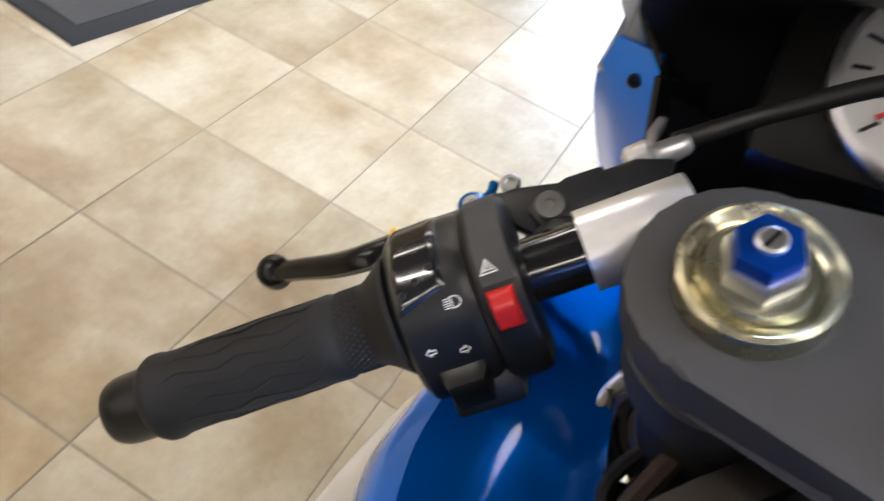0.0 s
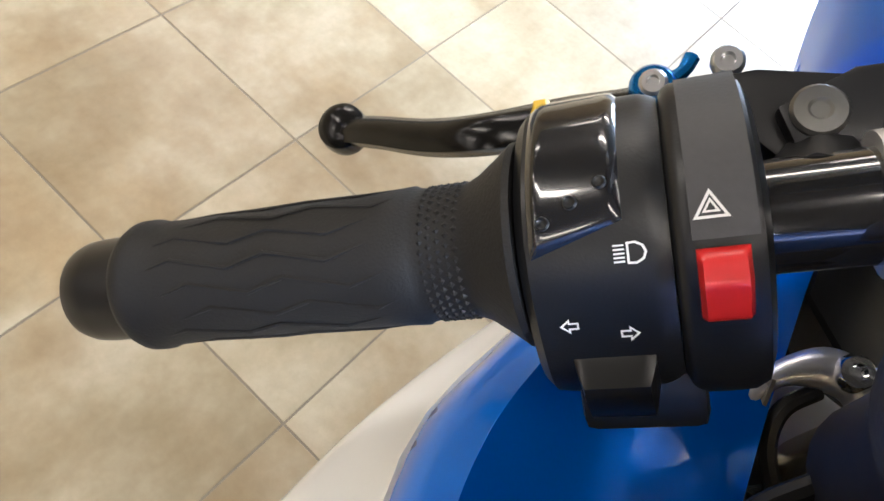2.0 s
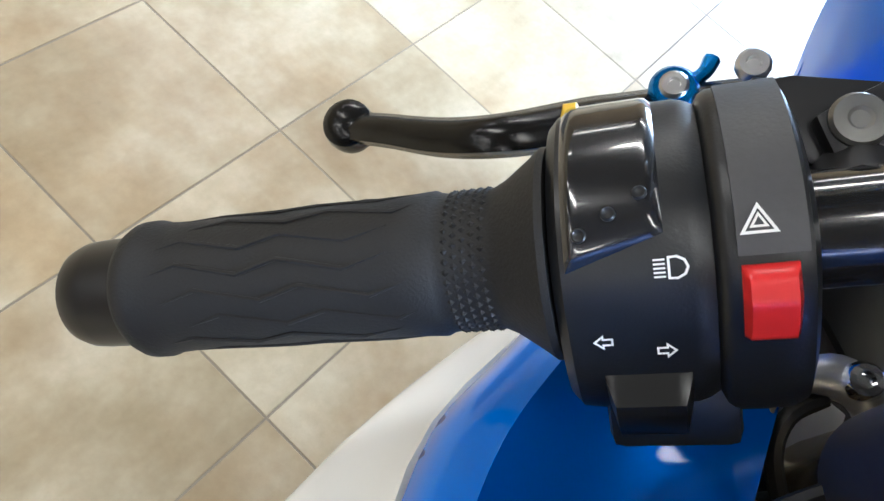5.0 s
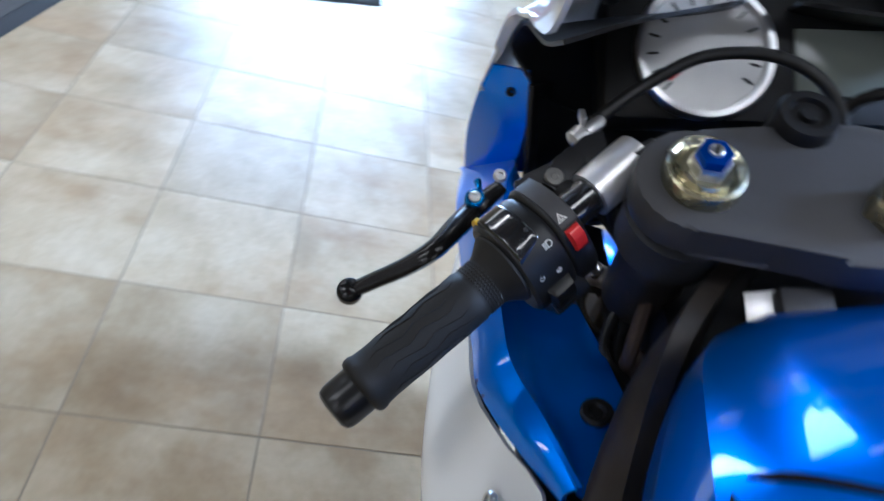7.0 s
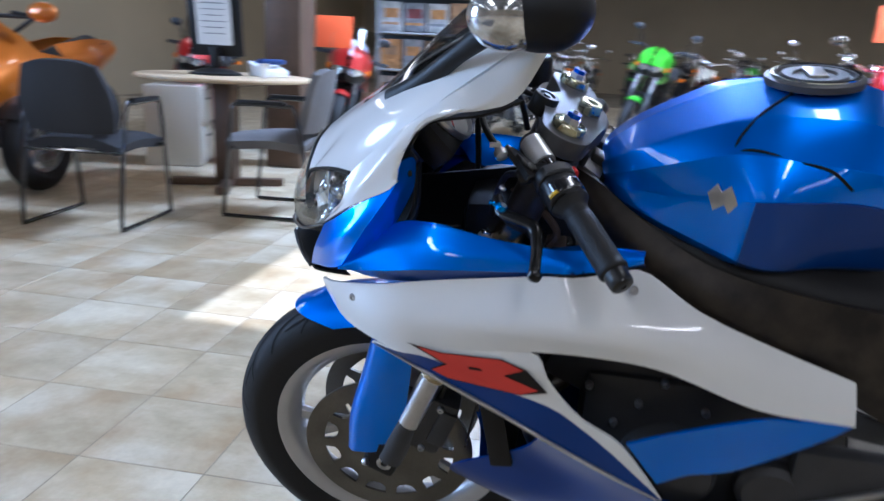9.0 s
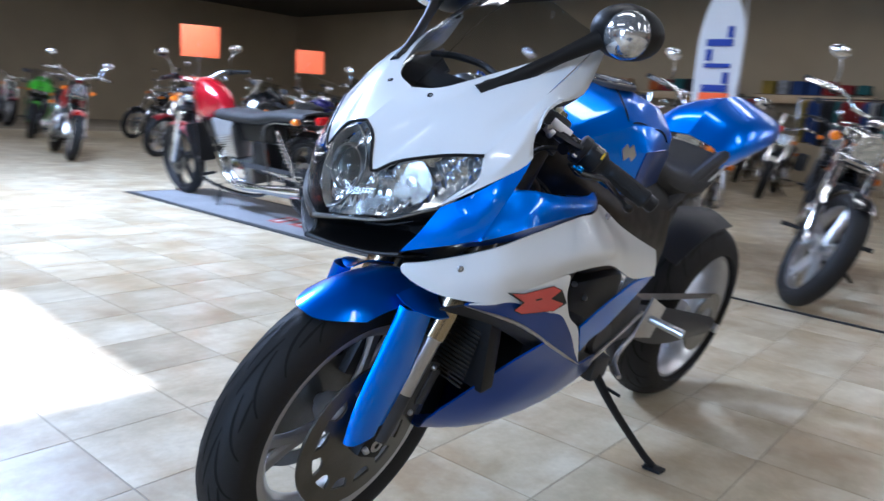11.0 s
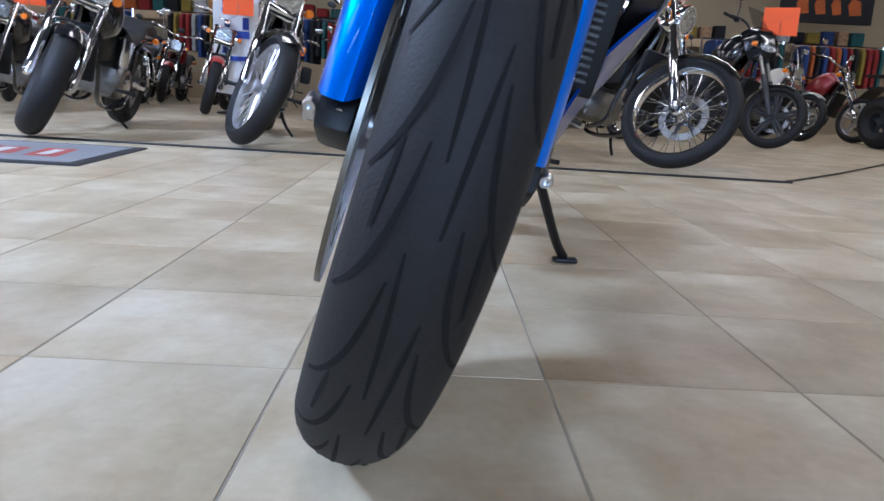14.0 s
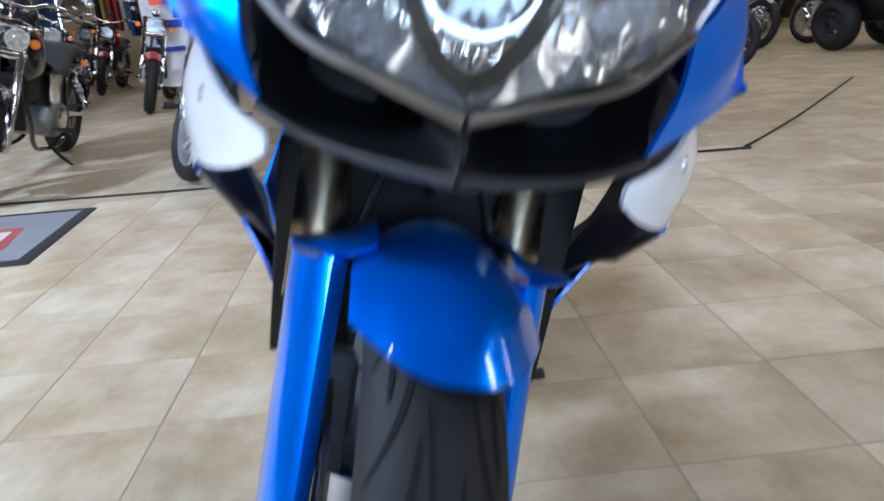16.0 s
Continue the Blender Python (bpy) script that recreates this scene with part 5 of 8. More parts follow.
for s in (-1, 1):
    part("under_tank_cover", skin([[(s * 0.085, -0.425, 0.815), (s * 0.122, -0.530, 0.785), (s * 0.124, -0.600, 0.775), (s * 0.100, -0.700, 0.765), (s * 0.095, -0.790, 0.775), (s * 0.100, -0.900, 0.745)],
                                   [(s * 0.110, -0.430, 0.800), (s * 0.146, -0.530, 0.755), (s * 0.154, -0.600, 0.742), (s * 0.150, -0.700, 0.725), (s * 0.145, -0.790, 0.705), (s * 0.120, -0.900, 0.705)],
                                   [(s * 0.100, -0.430, 0.770), (s * 0.135, -0.530, 0.720), (s * 0.140, -0.600, 0.690), (s * 0.140, -0.700, 0.650), (s * 0.135, -0.790, 0.610), (s * 0.110, -0.900, 0.640)]], 24, 10, 0.004), BLACKPLASTIC, hero, "black cover below the tank")

# seats and tail
part("rider_seat", skin([[(0, -0.795, 0.845), (0, -0.87, 0.800), (0, -0.98, 0.795), (0, -1.09, 0.840)], [(-0.075, -0.79, 0.828), (-0.10, -0.87, 0.795), (-0.11, -0.98, 0.790), (-0.085, -1.09, 0.833)], [(-0.10, -0.785, 0.79), (-0.130, -0.87, 0.755), (-0.135, -0.98, 0.755), (-0.105, -1.10, 0.80)], [(-0.09, -0.785, 0.76), (-0.110, -0.87, 0.73), (-0.115, -0.98, 0.735), (-0.09, -1.10, 0.78)]], 20, 12, 0.02, True), SEATBLACK, hero, "black textured rider seat")
TAIL_T = [(0, -1.085, 0.862), (0, -1.15, 0.930), (0, -1.27, 0.972), (0, -1.40, 0.968), (0, -1.52, 0.945)]
tail = part("tail_cowl", skin([TAIL_T, [(-0.07, -1.09, 0.85), (-0.095, -1.16, 0.905), (-0.100, -1.28, 0.935), (-0.085, -1.40, 0.938), (-0.05, -1.52, 0.932)], [(-0.100, -1.09, 0.825), (-0.135, -1.17, 0.860), (-0.140, -1.28, 0.885), (-0.115, -1.40, 0.905), (-0.06, -1.52, 0.92)], [(-0.09, -1.10, 0.79), (-0.11, -1.17, 0.815), (-0.11, -1.28, 0.845), (-0.085, -1.40, 0.878), (-0.04, -1.52, 0.905)]], 26, 16, 0.004, True), BLUE, hero, "metallic blue tail cowl")
for s in (-1, 1):
    part("tail_strip", skin([[(s * 0.125, -0.86, 0.735), (s * 0.128, -1.00, 0.775), (s * 0.112, -1.12, 0.812)], [(s * 0.115, -0.86, 0.715), (s * 0.118, -1.00, 0.752), (s * 0.105, -1.12, 0.79)]], 12, 4, 0.004), WHITE, hero, "white strip below the seat")
    part("tail_mark", box((0.003, 0.028, 0.016), Matrix.Translation((s * 0.098, -1.43, 0.918)) @ Matrix.Rotation(s * radians(22), 4, "Z"), 0.0008), RED, tail)
part("tail_light", box((0.09, 0.02, 0.03), Matrix.Translation((0, -1.525, 0.918)), 0.008), REDLENS, hero)

# ---- left handlebar: grip, switches, lever ----
G0 = Vector((-0.2866, -0.4197, 0.7980))
GA = Vector((0.1216, 0.0880, 0.0648)).normalized()
# x: towards the rider's eye (up and back), y: round the bar, z: inwards along it
GX = Vector((0.10, -0.55, 0.83))
GM = axis_frame(G0, GA, GX) @ Matrix.Scale(1.02, 4)


ENDBLACK = mat("bar_end_black", (0.006, 0.006, 0.006), 0.30, blotch=0.3, blotch_scale=60)


def bar(parent, gm, left=True):
    g = revolve([(0.0130, 0.019), (0.0160, 0.0205), (0.0170, 0.0225), (0.0170, 0.0255), (0.0162, 0.0275), (0.0159, 0.034), (0.0156, 0.06), (0.0158, 0.09), (0.0161, 0.0975),
                 (0.0155, 0.0985), (0.0152, 0.1005), (0.0152, 0.1105), (0.0158, 0.1118), (0.0166, 0.1135), (0.0180, 0.1155), (0.0205, 0.1190), (0.0225, 0.1215), (0.0225, 0.1230), (0.0130, 0.1232)], gm, 48)
    grip = part("grip", g, GRIPRUBBER, parent, "black rubber grip with zigzag grooves")
    # zigzag grooves and ribs on the rubber
    bm = bmesh.new()
    rnd = random.Random(5)
    for k in range(16):
        a0 = 2 * math.pi * k / 16
        z0 = 0.029 + 0.005 * (k % 3)
        pts, z, a = [], z0, a0
        for j in range(6):
            pts.append(gm @ Vector((0.01575 * math.cos(a), 0.01575 * math.sin(a), min(z, 0.0965))))
            z += 0.016 if j % 2 else 0.0095
            a += (0.22 if j % 2 else -0.17)
        part("grip_groove", sweep(pts, [0.0002, 0.0006, 0.0006, 0.0006, 0.0006, 0.0002], 6, 18, smooth=False), GRIPRUBBER, grip)
    # knurled collar
    bm = bmesh.new()
    for k in range(44):
        for j in range(5):
            a = 2 * math.pi * (k + 0.5 * (j % 2)) / 44
            z = 0.1018 + j * 0.0019
            c = gm @ Vector((0.0152 * math.cos(a), 0.0152 * math.sin(a), z))
            n = (gm.to_3x3() @ Vector((math.cos(a), math.sin(a), 0))) * 0.00055
            t = (gm.to_3x3() @ Vector((-math.sin(a), math.cos(a), 0))) * 0.00085
            w = (gm.to_3x3() @ Vector((0, 0, 1))) * 0.00085
            q = [bm.verts.new(c + t), bm.verts.new(c + w), bm.verts.new(c - t), bm.verts.new(c - w)]
            top = bm.verts.new(c + n)
            for i in range(4):
                bm.faces.new((q[i], q[(i + 1) % 4], top))
    tagged(part("knurled_band", bm, GRIPRUBBER, grip), kind="stuff")
    part("bar_end", revolve([(0.0030, 0.0022), (0.0034, 0.0008), (0.0100, 0.0008), (0.0124, 0.0022), (0.0134, 0.0050), (0.0137, 0.0090), (0.0138, 0.0195), (0.0100, 0.0200)], gm, 40), ENDBLACK, parent, "gloss black bar end")
    part("bar_tube", sweep([gm @ Vector((0, 0, 0.11)), gm @ Vector((0, 0, 0.196))], 0.0118, 24, 2, smooth=False), BLACKGLOSS, parent, "black handlebar tube")
    part("bar_sleeve", sweep([gm @ Vector((0, 0, 0.190)), gm @ Vector((0, 0, 0.228))], 0.0148, 28, 2, smooth=False), BRIGHTALLOY, parent, "bare alloy bar stub")


bar(hero, GM)


# bar clamps on the forks
for s in (-1, 1):
    d = (FORK_TOP[s] - FORK_LOW[s]).normalized()
    part("fork_sleeve", sweep([FORK_TOP[s] - d * 0.150, FORK_TOP[s] - d * 0.064], 0.0250, 24, 2, smooth=False), SLEEVEBROWN, hero, "dark upper fork sleeve")
    c = FORK_TOP[s] - d * 0.052
    bm = revolve([(0.0275, -0.017), (0.034, -0.015), (0.034, 0.015), (0.0275, 0.017)], axis_frame(c, d), 32, closed=True)
    e = GM @ Vector((0, 0, 0.226)) if s < 0 else Vector((0.117, -0.296, 0.888))
    sweep([c + (e - c) * 0.35, e + (e - c).normalized() * 0.004], [0.016, 0.0155], 14, 2, bm, smooth=False)
    part("clip_on_clamp", bm, SATIN, hero, "black clip-on bar clamp")

# right bar, seen past the clamp
GR0 = Vector((0.300, -0.375, 0.815))
GRA = (Vector((0.125, -0.300, 0.885)) - GR0).normalized()
GMR = axis_frame(GR0, GRA, (0, -0.5, 0.85))
bar(hero, GMR)
part("throttle_housing", revolve([(0.022, 0.120), (0.026, 0.124), (0.026, 0.165), (0.022, 0.170)], GMR, 28), SWITCHBLACK, hero, "black throttle housing")
part("brake_lever", sweep([GMR @ Vector((0.0, -0.055, 0.150)), GMR @ Vector((-0.004, -0.062, 0.10)), GMR @ Vector((-0.010, -0.046, 0.05)), GMR @ Vector((-0.012, -0.050, 0.01))], [0.009, 0.008, 0.006, 0.007], 10, 22), BLACKGLOSS, hero, "gloss black brake lever")
part("brake_reservoir", revolve([(0.020, -0.02), (0.022, 0.0), (0.022, 0.022), (0.018, 0.026), (0.0001, 0.027)], Matrix.Translation((0.175, -0.270, 0.905)), 28), BLACKPLASTIC, hero)
part("master_cylinder", sweep([(0.13, -0.275, 0.880), (0.19, -0.285, 0.865)], 0.014, 12, 2, smooth=False), SATIN, hero)
part("brake_hose", sweep([(0.13, -0.27, 0.88), (0.10, -0.23, 0.90), (0.06, -0.20, 0.88), (0.05, -0.20, 0.78), (0.03, -0.20, 0.66)], 0.0045, 8), WIRE, hero)

# switch housing: two halves round the bar, flat on the rider's side
def housing_shape(a):
    """How far the housing bulges: wider above the bar and below the thumb switches. a = 0 faces the rider."""
    a = -a
    a = (a + math.pi) % (2 * math.pi) - math.pi
    k = 1.0 + 0.25 * math.exp(-((a - 1.55) / 0.62) ** 2) + 0.42 * math.exp(-((a + 1.85) / 0.62) ** 2)
    return k + 0.10 * (1 - math.cos(a)) / 2


outer_half = part("switch_housing", revolve([(0.0150, 0.1228), (0.0205, 0.1235), (0.0222, 0.1255), (0.0226, 0.131), (0.0226, 0.1480), (0.0222, 0.1500), (0.0214, 0.1520), (0.0150, 0.1525)], GM, 72, shape=housing_shape), SWITCHBLACK, hero, "black handlebar switch housing", 32)
part("housing_half", revolve([(0.0150, 0.1518), (0.0214, 0.1522), (0.0228, 0.1532), (0.0234, 0.1546), (0.0234, 0.160), (0.0232, 0.1652), (0.0222, 0.1678), (0.0190, 0.1692), (0.0130, 0.1694)], GM, 72, shape=housing_shape), SWITCHBLACK, outer_half, angle=32)


def on_switch(a, z, lift=0.0, r=0.0226):
    rr = r * housing_shape(-a) + lift
    return GM @ Vector((rr * math.cos(a), -rr * math.sin(a), z))


def decal_strip(bm, pts, w, closed=False, r=0.0226):
    """A thin printed line laid on the housing through points of (angle, along)."""
    q = [Vector((a * r, z)) for a, z in pts]
    n = len(q)
    left, right = [], []
    for i in range(n):
        p0 = q[i - 1] if (closed or i > 0) else q[i]
        p1 = q[(i + 1) % n] if (closed or i < n - 1) else q[i]
        d1, d2 = (q[i] - p0), (p1 - q[i])
        d1 = d1.normalized() if d1.length > 1e-9 else d2.normalized()
        d2 = d2.normalized() if d2.length > 1e-9 else d1
        t = (d1 + d2)
        t = t.normalized() if t.length > 1e-6 else d1
        k = 1 / max(0.5, t.dot(d1))
        nn = Vector((-t.y, t.x)) * (w / 2 * k)
        for lst, v in ((left, q[i] + nn), (right, q[i] - nn)):
            lst.append(bm.verts.new(on_switch(v.x / r, v.y, 0.0003, r)))
    for i in range(n if closed else n - 1):
        j = (i + 1) % n
        bm.faces.new((left[i], left[j], right[j], right[i]))


# the angle and place along the bar of the printed marks
MARKS = dict(arrow_l=(-0.94, 0.1318), arrow_r=(-1.04, 0.1428), beam=(-0.34, 0.1444), hazard=(-0.06, 0.1592))
for key, s in (("arrow_l", -1), ("arrow_r", 1)):
    bm = bmesh.new()
    a, z = MARKS[key]
    sh = [(0, 0.0017), (-0.0013, 0.0002), (-0.0006, 0.0002), (-0.0006, -0.0015), (0.0006, -0.0015), (0.0006, 0.0002), (0.0013, 0.0002)]
    decal_strip(bm, [(a + x / 0.0240, z + s * y) for x, y in sh], 0.00040, True)
    part("arrow_mark", bm, MARKWHITE, outer_half, "white printed arrow")
bm = bmesh.new()
a, z = MARKS["beam"]
for k in range(5):
    decal_strip(bm, [(a - (k - 2) * 0.00075 / 0.0226, z - 0.0026), (a - (k - 2) * 0.00075 / 0.0226, z - 0.0006)], 0.00034)
decal_strip(bm, [(a + 0.0018 / 0.0226, z), (a - 0.0018 / 0.0226, z), (a - 0.0019 / 0.0226, z + 0.0014), (a - 0.0012 / 0.0226, z + 0.0027), (a, z + 0.0032), (a + 0.0012 / 0.0226, z + 0.0027), (a + 0.0019 / 0.0226, z + 0.0014)], 0.00044, True)
part("headlamp_mark", bm, MARKWHITE, outer_half, "white printed headlamp symbol")
bm = bmesh.new()
a, z = MARKS["hazard"]
for k in (1.0, 0.45):
    decal_strip(bm, [(a + 0.0026 * k / 0.0234, z), (a - 0.0017 * k / 0.0234, z - 0.0027 * k), (a - 0.0017 * k / 0.0234, z + 0.0027 * k)], 0.00052 if k > 0.5 else 0.00042, True, 0.0244)
part("hazard_mark", bm, MARKWHITE, outer_half, "white printed warning triangle")

# flat label pad beside the hazard mark, red switch, thumb switches, gloss dip-switch cover
def pad(a0, a1, z0, z1, lift, thick, r=0.0226, n=10, m=6, round_=0.0, skew=0.0, ridge=0.0):
    b2 = bmesh.new()
    top = [[None] * (m + 1) for _ in range(n + 1)]
    low = [[None] * (m + 1) for _ in range(n + 1)]
    for i in range(n + 1):
        for j in range(m + 1):
            u, v = i / n, j / m
            a, z = a0 + skew * v * (1 - u) + (a1 - a0) * u, z0 + (z1 - z0) * v
            e = min(u, 1 - u, v, 1 - v)
            h = lift * min(1.0, e / 0.10 if round_ else 1.0) ** 0.5 + ridge * (1 - abs(u - 0.62) / 0.62)
            top[i][j] = b2.verts.new(on_switch(a, z, h, r))
            low[i][j] = b2.verts.new(on_switch(a, z, lift - thick, r))
    for g in (top, low):
        for i in range(n):
            for j in range(m):
                b2.faces.new((g[i][j], g[i + 1][j], g[i + 1][j + 1], g[i][j + 1]))
    for i in range(n):
        for j in (0, m):
            b2.faces.new((top[i][j], top[i + 1][j], low[i + 1][j], low[i][j]))
    for j in range(m):
        for i in (0, n):
            b2.faces.new((top[i][j], top[i][j + 1], low[i][j + 1], low[i][j]))
    return b2


part("hazard_switch", pad(-0.93, -0.36, 0.1560, 0.1650, 0.0022, 0.005, 0.0234, 16, 10, 1.0, ridge=0.0024), REDBUTTON, outer_half, "bright red rocker switch")
part("dip_switch", pad(-0.33, 1.50, 0.1264, 0.1440, 0.0013, 0.003, 0.0226, 30, 16, 1.0, skew=0.26), BLACKGLOSS, outer_half, "gloss black dip switch cover")
for a_, z_ in ((-0.04, 0.1296), (0.10, 0.1350), (0.24, 0.1406)):
    c_ = on_switch(a_, z_, 0.0, 0.0226)
    out = c_ - on_switch(a_, z_, -0.01, 0.0226)
    part("dip_switch_dimple", revolve([(0.0014, 0.0), (0.0014, 0.0017), (0.0011, 0.0020), (0.0007, 0.0016), (0.0001, 0.0015)], axis_frame(c_, out), 16), SWITCHBLACK, outer_half)
part("passing_switch", pad(1.30, 1.75, 0.1262, 0.1300, 0.0022, 0.006, 0.0226, 10, 6, 1.0), YELLOW, outer_half, "yellow passing switch")
part("hazard_plate", pad(-0.29, 1.30, 0.1556, 0.1668, 0.0007, 0.003, 0.0234, 20, 8), CLAMPGREY, outer_half, "flat grey plate behind the hazard mark")
part("indicator_switch", pad(-1.80, -1.26, 0.1310, 0.1470, 0.0058, 0.010, 0.0226, 12, 10, 1.0), ENDBLACK, outer_half, "black indicator thumb switch")
bm = box((0.016, 0.024, 0.026), GM @ Matrix.Rotation(1.98, 4, "Z") @ Matrix.Translation((0.0320, 0, 0.1430)), 0.003)
part("horn_switch", bm, ENDBLACK, outer_half, "black horn button block")

LOOMBROWN = mat("dusty_brown_sleeve", (0.075, 0.052, 0.040), 0.75, grain=0.2, grain_scale=200, blotch=0.3, blotch_scale=30)

# clutch lever, perch and cable
PERCHBLACK = mat("satin_perch_black", (0.016, 0.016, 0.017), 0.36, 0.2, grain=0.1, grain_scale=500, blotch=0.25, blotch_scale=40)
LEVERBLACK = mat("anodised_lever_black", (0.010, 0.0095, 0.009), 0.22, 0.35, grain=0.12, grain_scale=400, blotch=0.3, blotch_scale=40)
lev = [(-0.1895, -0.2660, 0.8470), (-0.2070, -0.2765, 0.8350), (-0.2205, -0.2975, 0.8335), (-0.2330, -0.3165, 0.8315), (-0.2500, -0.3215, 0.8212), (-0.2700, -0.3230, 0.8102), (-0.2835, -0.3238, 0.8024)]
lever = part("clutch_lever", sweep(lev, [0.0060, 0.0086, 0.0088, 0.0078, 0.0072, 0.0064, 0.0062], 8, 40, flat=0.72), LEVERBLACK, hero, "black folding clutch lever with a ball end", 50)
part("lever_tip", revolve([(0.0001, -0.0068), (0.0052, -0.0062), (0.0082, -0.0035), (0.0086, 0.0), (0.0082, 0.0035), (0.0052, 0.0062), (0.0001, 0.0068)], axis_frame((-0.2868, -0.3242, 0.8008), (0.1, -0.5, 0.83)), 24), LEVERBLACK, lever)
adj = revolve([(0.0046, -0.003), (0.0058, -0.002), (0.0058, 0.0025), (0.0048, 0.0038), (0.0030, 0.0038)], axis_frame((-0.2075, -0.2742, 0.8405), (0.05, -0.55, 0.83)) @ Matrix.Scale(1.2, 4), 24)
sweep([(-0.2060, -0.2705, 0.8415), (-0.2045, -0.2640, 0.8440), (-0.2055, -0.2590, 0.8460)], [0.0028, 0.0022, 0.0026], 8, 8, adj)
part("lever_adjuster", adj, SKYANO, lever, "light blue anodised lever adjuster")
bm = bolt((-0.2075, -0.2762, 0.8440), (0.05, -0.55, 0.83), 0.0042, 0.002)
bolt((-0.1920, -0.2715, 0.8580), (0.05, -0.55, 0.83), 0.0046, 0.003, bm)
part("lever_bolt", bm, ALLOY, lever)
PERCH = axis_frame((-0.1626, -0.3000, 0.8742), (0.05, -0.50, 0.86), (-0.80, -0.50, -0.25))
pinv = PERCH.inverted()
plate = [(-0.1860, -0.3010, 0.874), (-0.1783, -0.2985, 0.876), (-0.1616, -0.2880, 0.881), (-0.1424, -0.2715, 0.890), (-0.1290, -0.2660, 0.891), (-0.1250, -0.2850, 0.885), (-0.1460, -0.3010, 0.873), (-0.1630, -0.3100, 0.869), (-0.1740, -0.3090, 0.870), (-0.1850, -0.3040, 0.873)]
flat_ = [(pinv @ Vector(q)).to_2d() for q in plate]
perch = prism([(q.x, q.y) for q in flat_], 0.008, PERCH @ Matrix.Translation((0, 0, -0.004)), 0.0015)
sweep([(-0.158, -0.286, 0.860), GM @ Vector((0.0, 0.0, 0.180))], [0.0105, 0.0125], 12, 6, perch)
lp = part("lever_perch", perch, PERCHBLACK, hero, "black lever perch", 30)
flat_ = [(pinv @ Vector(q)).to_2d() for q in ((-0.1700, -0.3035, 0.8728), (-0.1625, -0.2890, 0.8809), (-0.1520, -0.2800, 0.8850), (-0.1420, -0.2850, 0.8800), (-0.1480, -0.3000, 0.8730), (-0.1600, -0.3090, 0.8690))]
part("perch_gusset", prism([(q.x, q.y) for q in flat_], 0.005, PERCH @ Matrix.Translation((0, 0, 0.0022)), 0.0012), PERCHBLACK, lp, angle=30)
part("perch_bolt", revolve([(0.0060, 0.003), (0.0060, 0.0054), (0.0053, 0.0062), (0.0026, 0.0063), (0.0019, 0.0057), (0.0001, 0.0057)], PERCH, 28), STEEL, lp, "flat dark perch bolt")
part("cable_adjuster", revolve([(0.0055, -0.010), (0.0085, -0.008), (0.0085, 0.000), (0.0055, 0.002), (0.0045, 0.014), (0.003, 0.016)], axis_frame((-0.139, -0.260, 0.884), (0.72, 0.45, 0.5)), 16), RIMSILVER, lp, "bare alloy cable adjuster")
part("adjuster_lever", box((0.004, 0.014, 0.006), Matrix.Translation((-0.141, -0.254, 0.893)), 0.001), RIMSILVER, lp)
part("clutch_cable", sweep([(-0.133, -0.253, 0.890), (-0.100, -0.232, 0.905), (-0.060, -0.225, 0.925), (-0.015, -0.240, 0.930), (0.015, -0.262, 0.910), (0.025, -0.275, 0.860)], 0.0042, 10, 40), WIRE, hero, "black clutch cable")
part("switch_loom", sweep([GM @ Vector((-0.012, -0.012, 0.165)), (-0.125, -0.270, 0.850), (-0.100, -0.250, 0.800), (-0.060, -0.240, 0.740)], 0.0045, 8, 24), WIRE, hero)
bm = sweep([(-0.1340, -0.2770, 0.7430), (-0.1280, -0.2550, 0.7480), (-0.1160, -0.2410, 0.7490), (-0.1000, -0.2370, 0.7450), (-0.0820, -0.2470, 0.7350)], [0.0028, 0.0042, 0.0085, 0.0090, 0.0060], 12, 26)
hj = part("hose_joint", bm, RIMSILVER, hero, "bright hose fitting beside the fork")
part("joint_bolt", bolt((-0.1090, -0.2410, 0.7545), (0.0, -0.45, 0.9), 0.0072, 0.006), CHROME, hj)
part("brass_union", revolve([(0.0036, -0.007), (0.0052, -0.006), (0.0052, 0.004), (0.0040, 0.006), (0.0001, 0.006)], axis_frame((-0.1295, -0.2645, 0.7280), (0.45, 0.45, 0.77)), 6), BRASS, hj, "yellow brass union nut")
part("union_body", sweep([(-0.1275, -0.2640, 0.7230), (-0.1200, -0.2680, 0.7160), (-0.1100, -0.2750, 0.7110)], [0.0075, 0.0090, 0.0075], 12, 10), DUSTYGREY, hj, "dusty grey union body")
# pale plates standing in for bright floor that shows through gaps
part("bracket", prism([(-0.020, -0.012), (0.022, -0.016), (0.030, 0.004), (0.012, 0.018), (-0.014, 0.012)], 0.004, pose(-0.120, -0.240, 0.706, 18, -8, 35), 0.001), CARD, hj, "pale plate standing in for bright floor seen through a gap")
part("bracket", prism([(-0.006, -0.010), (0.007, -0.008), (0.005, 0.010), (-0.007, 0.007)], 0.003, pose(-0.136, -0.281, 0.712, 12, 0, 10), 0.0008), CARD, hj, "pale plate standing in for bright floor seen through a gap")
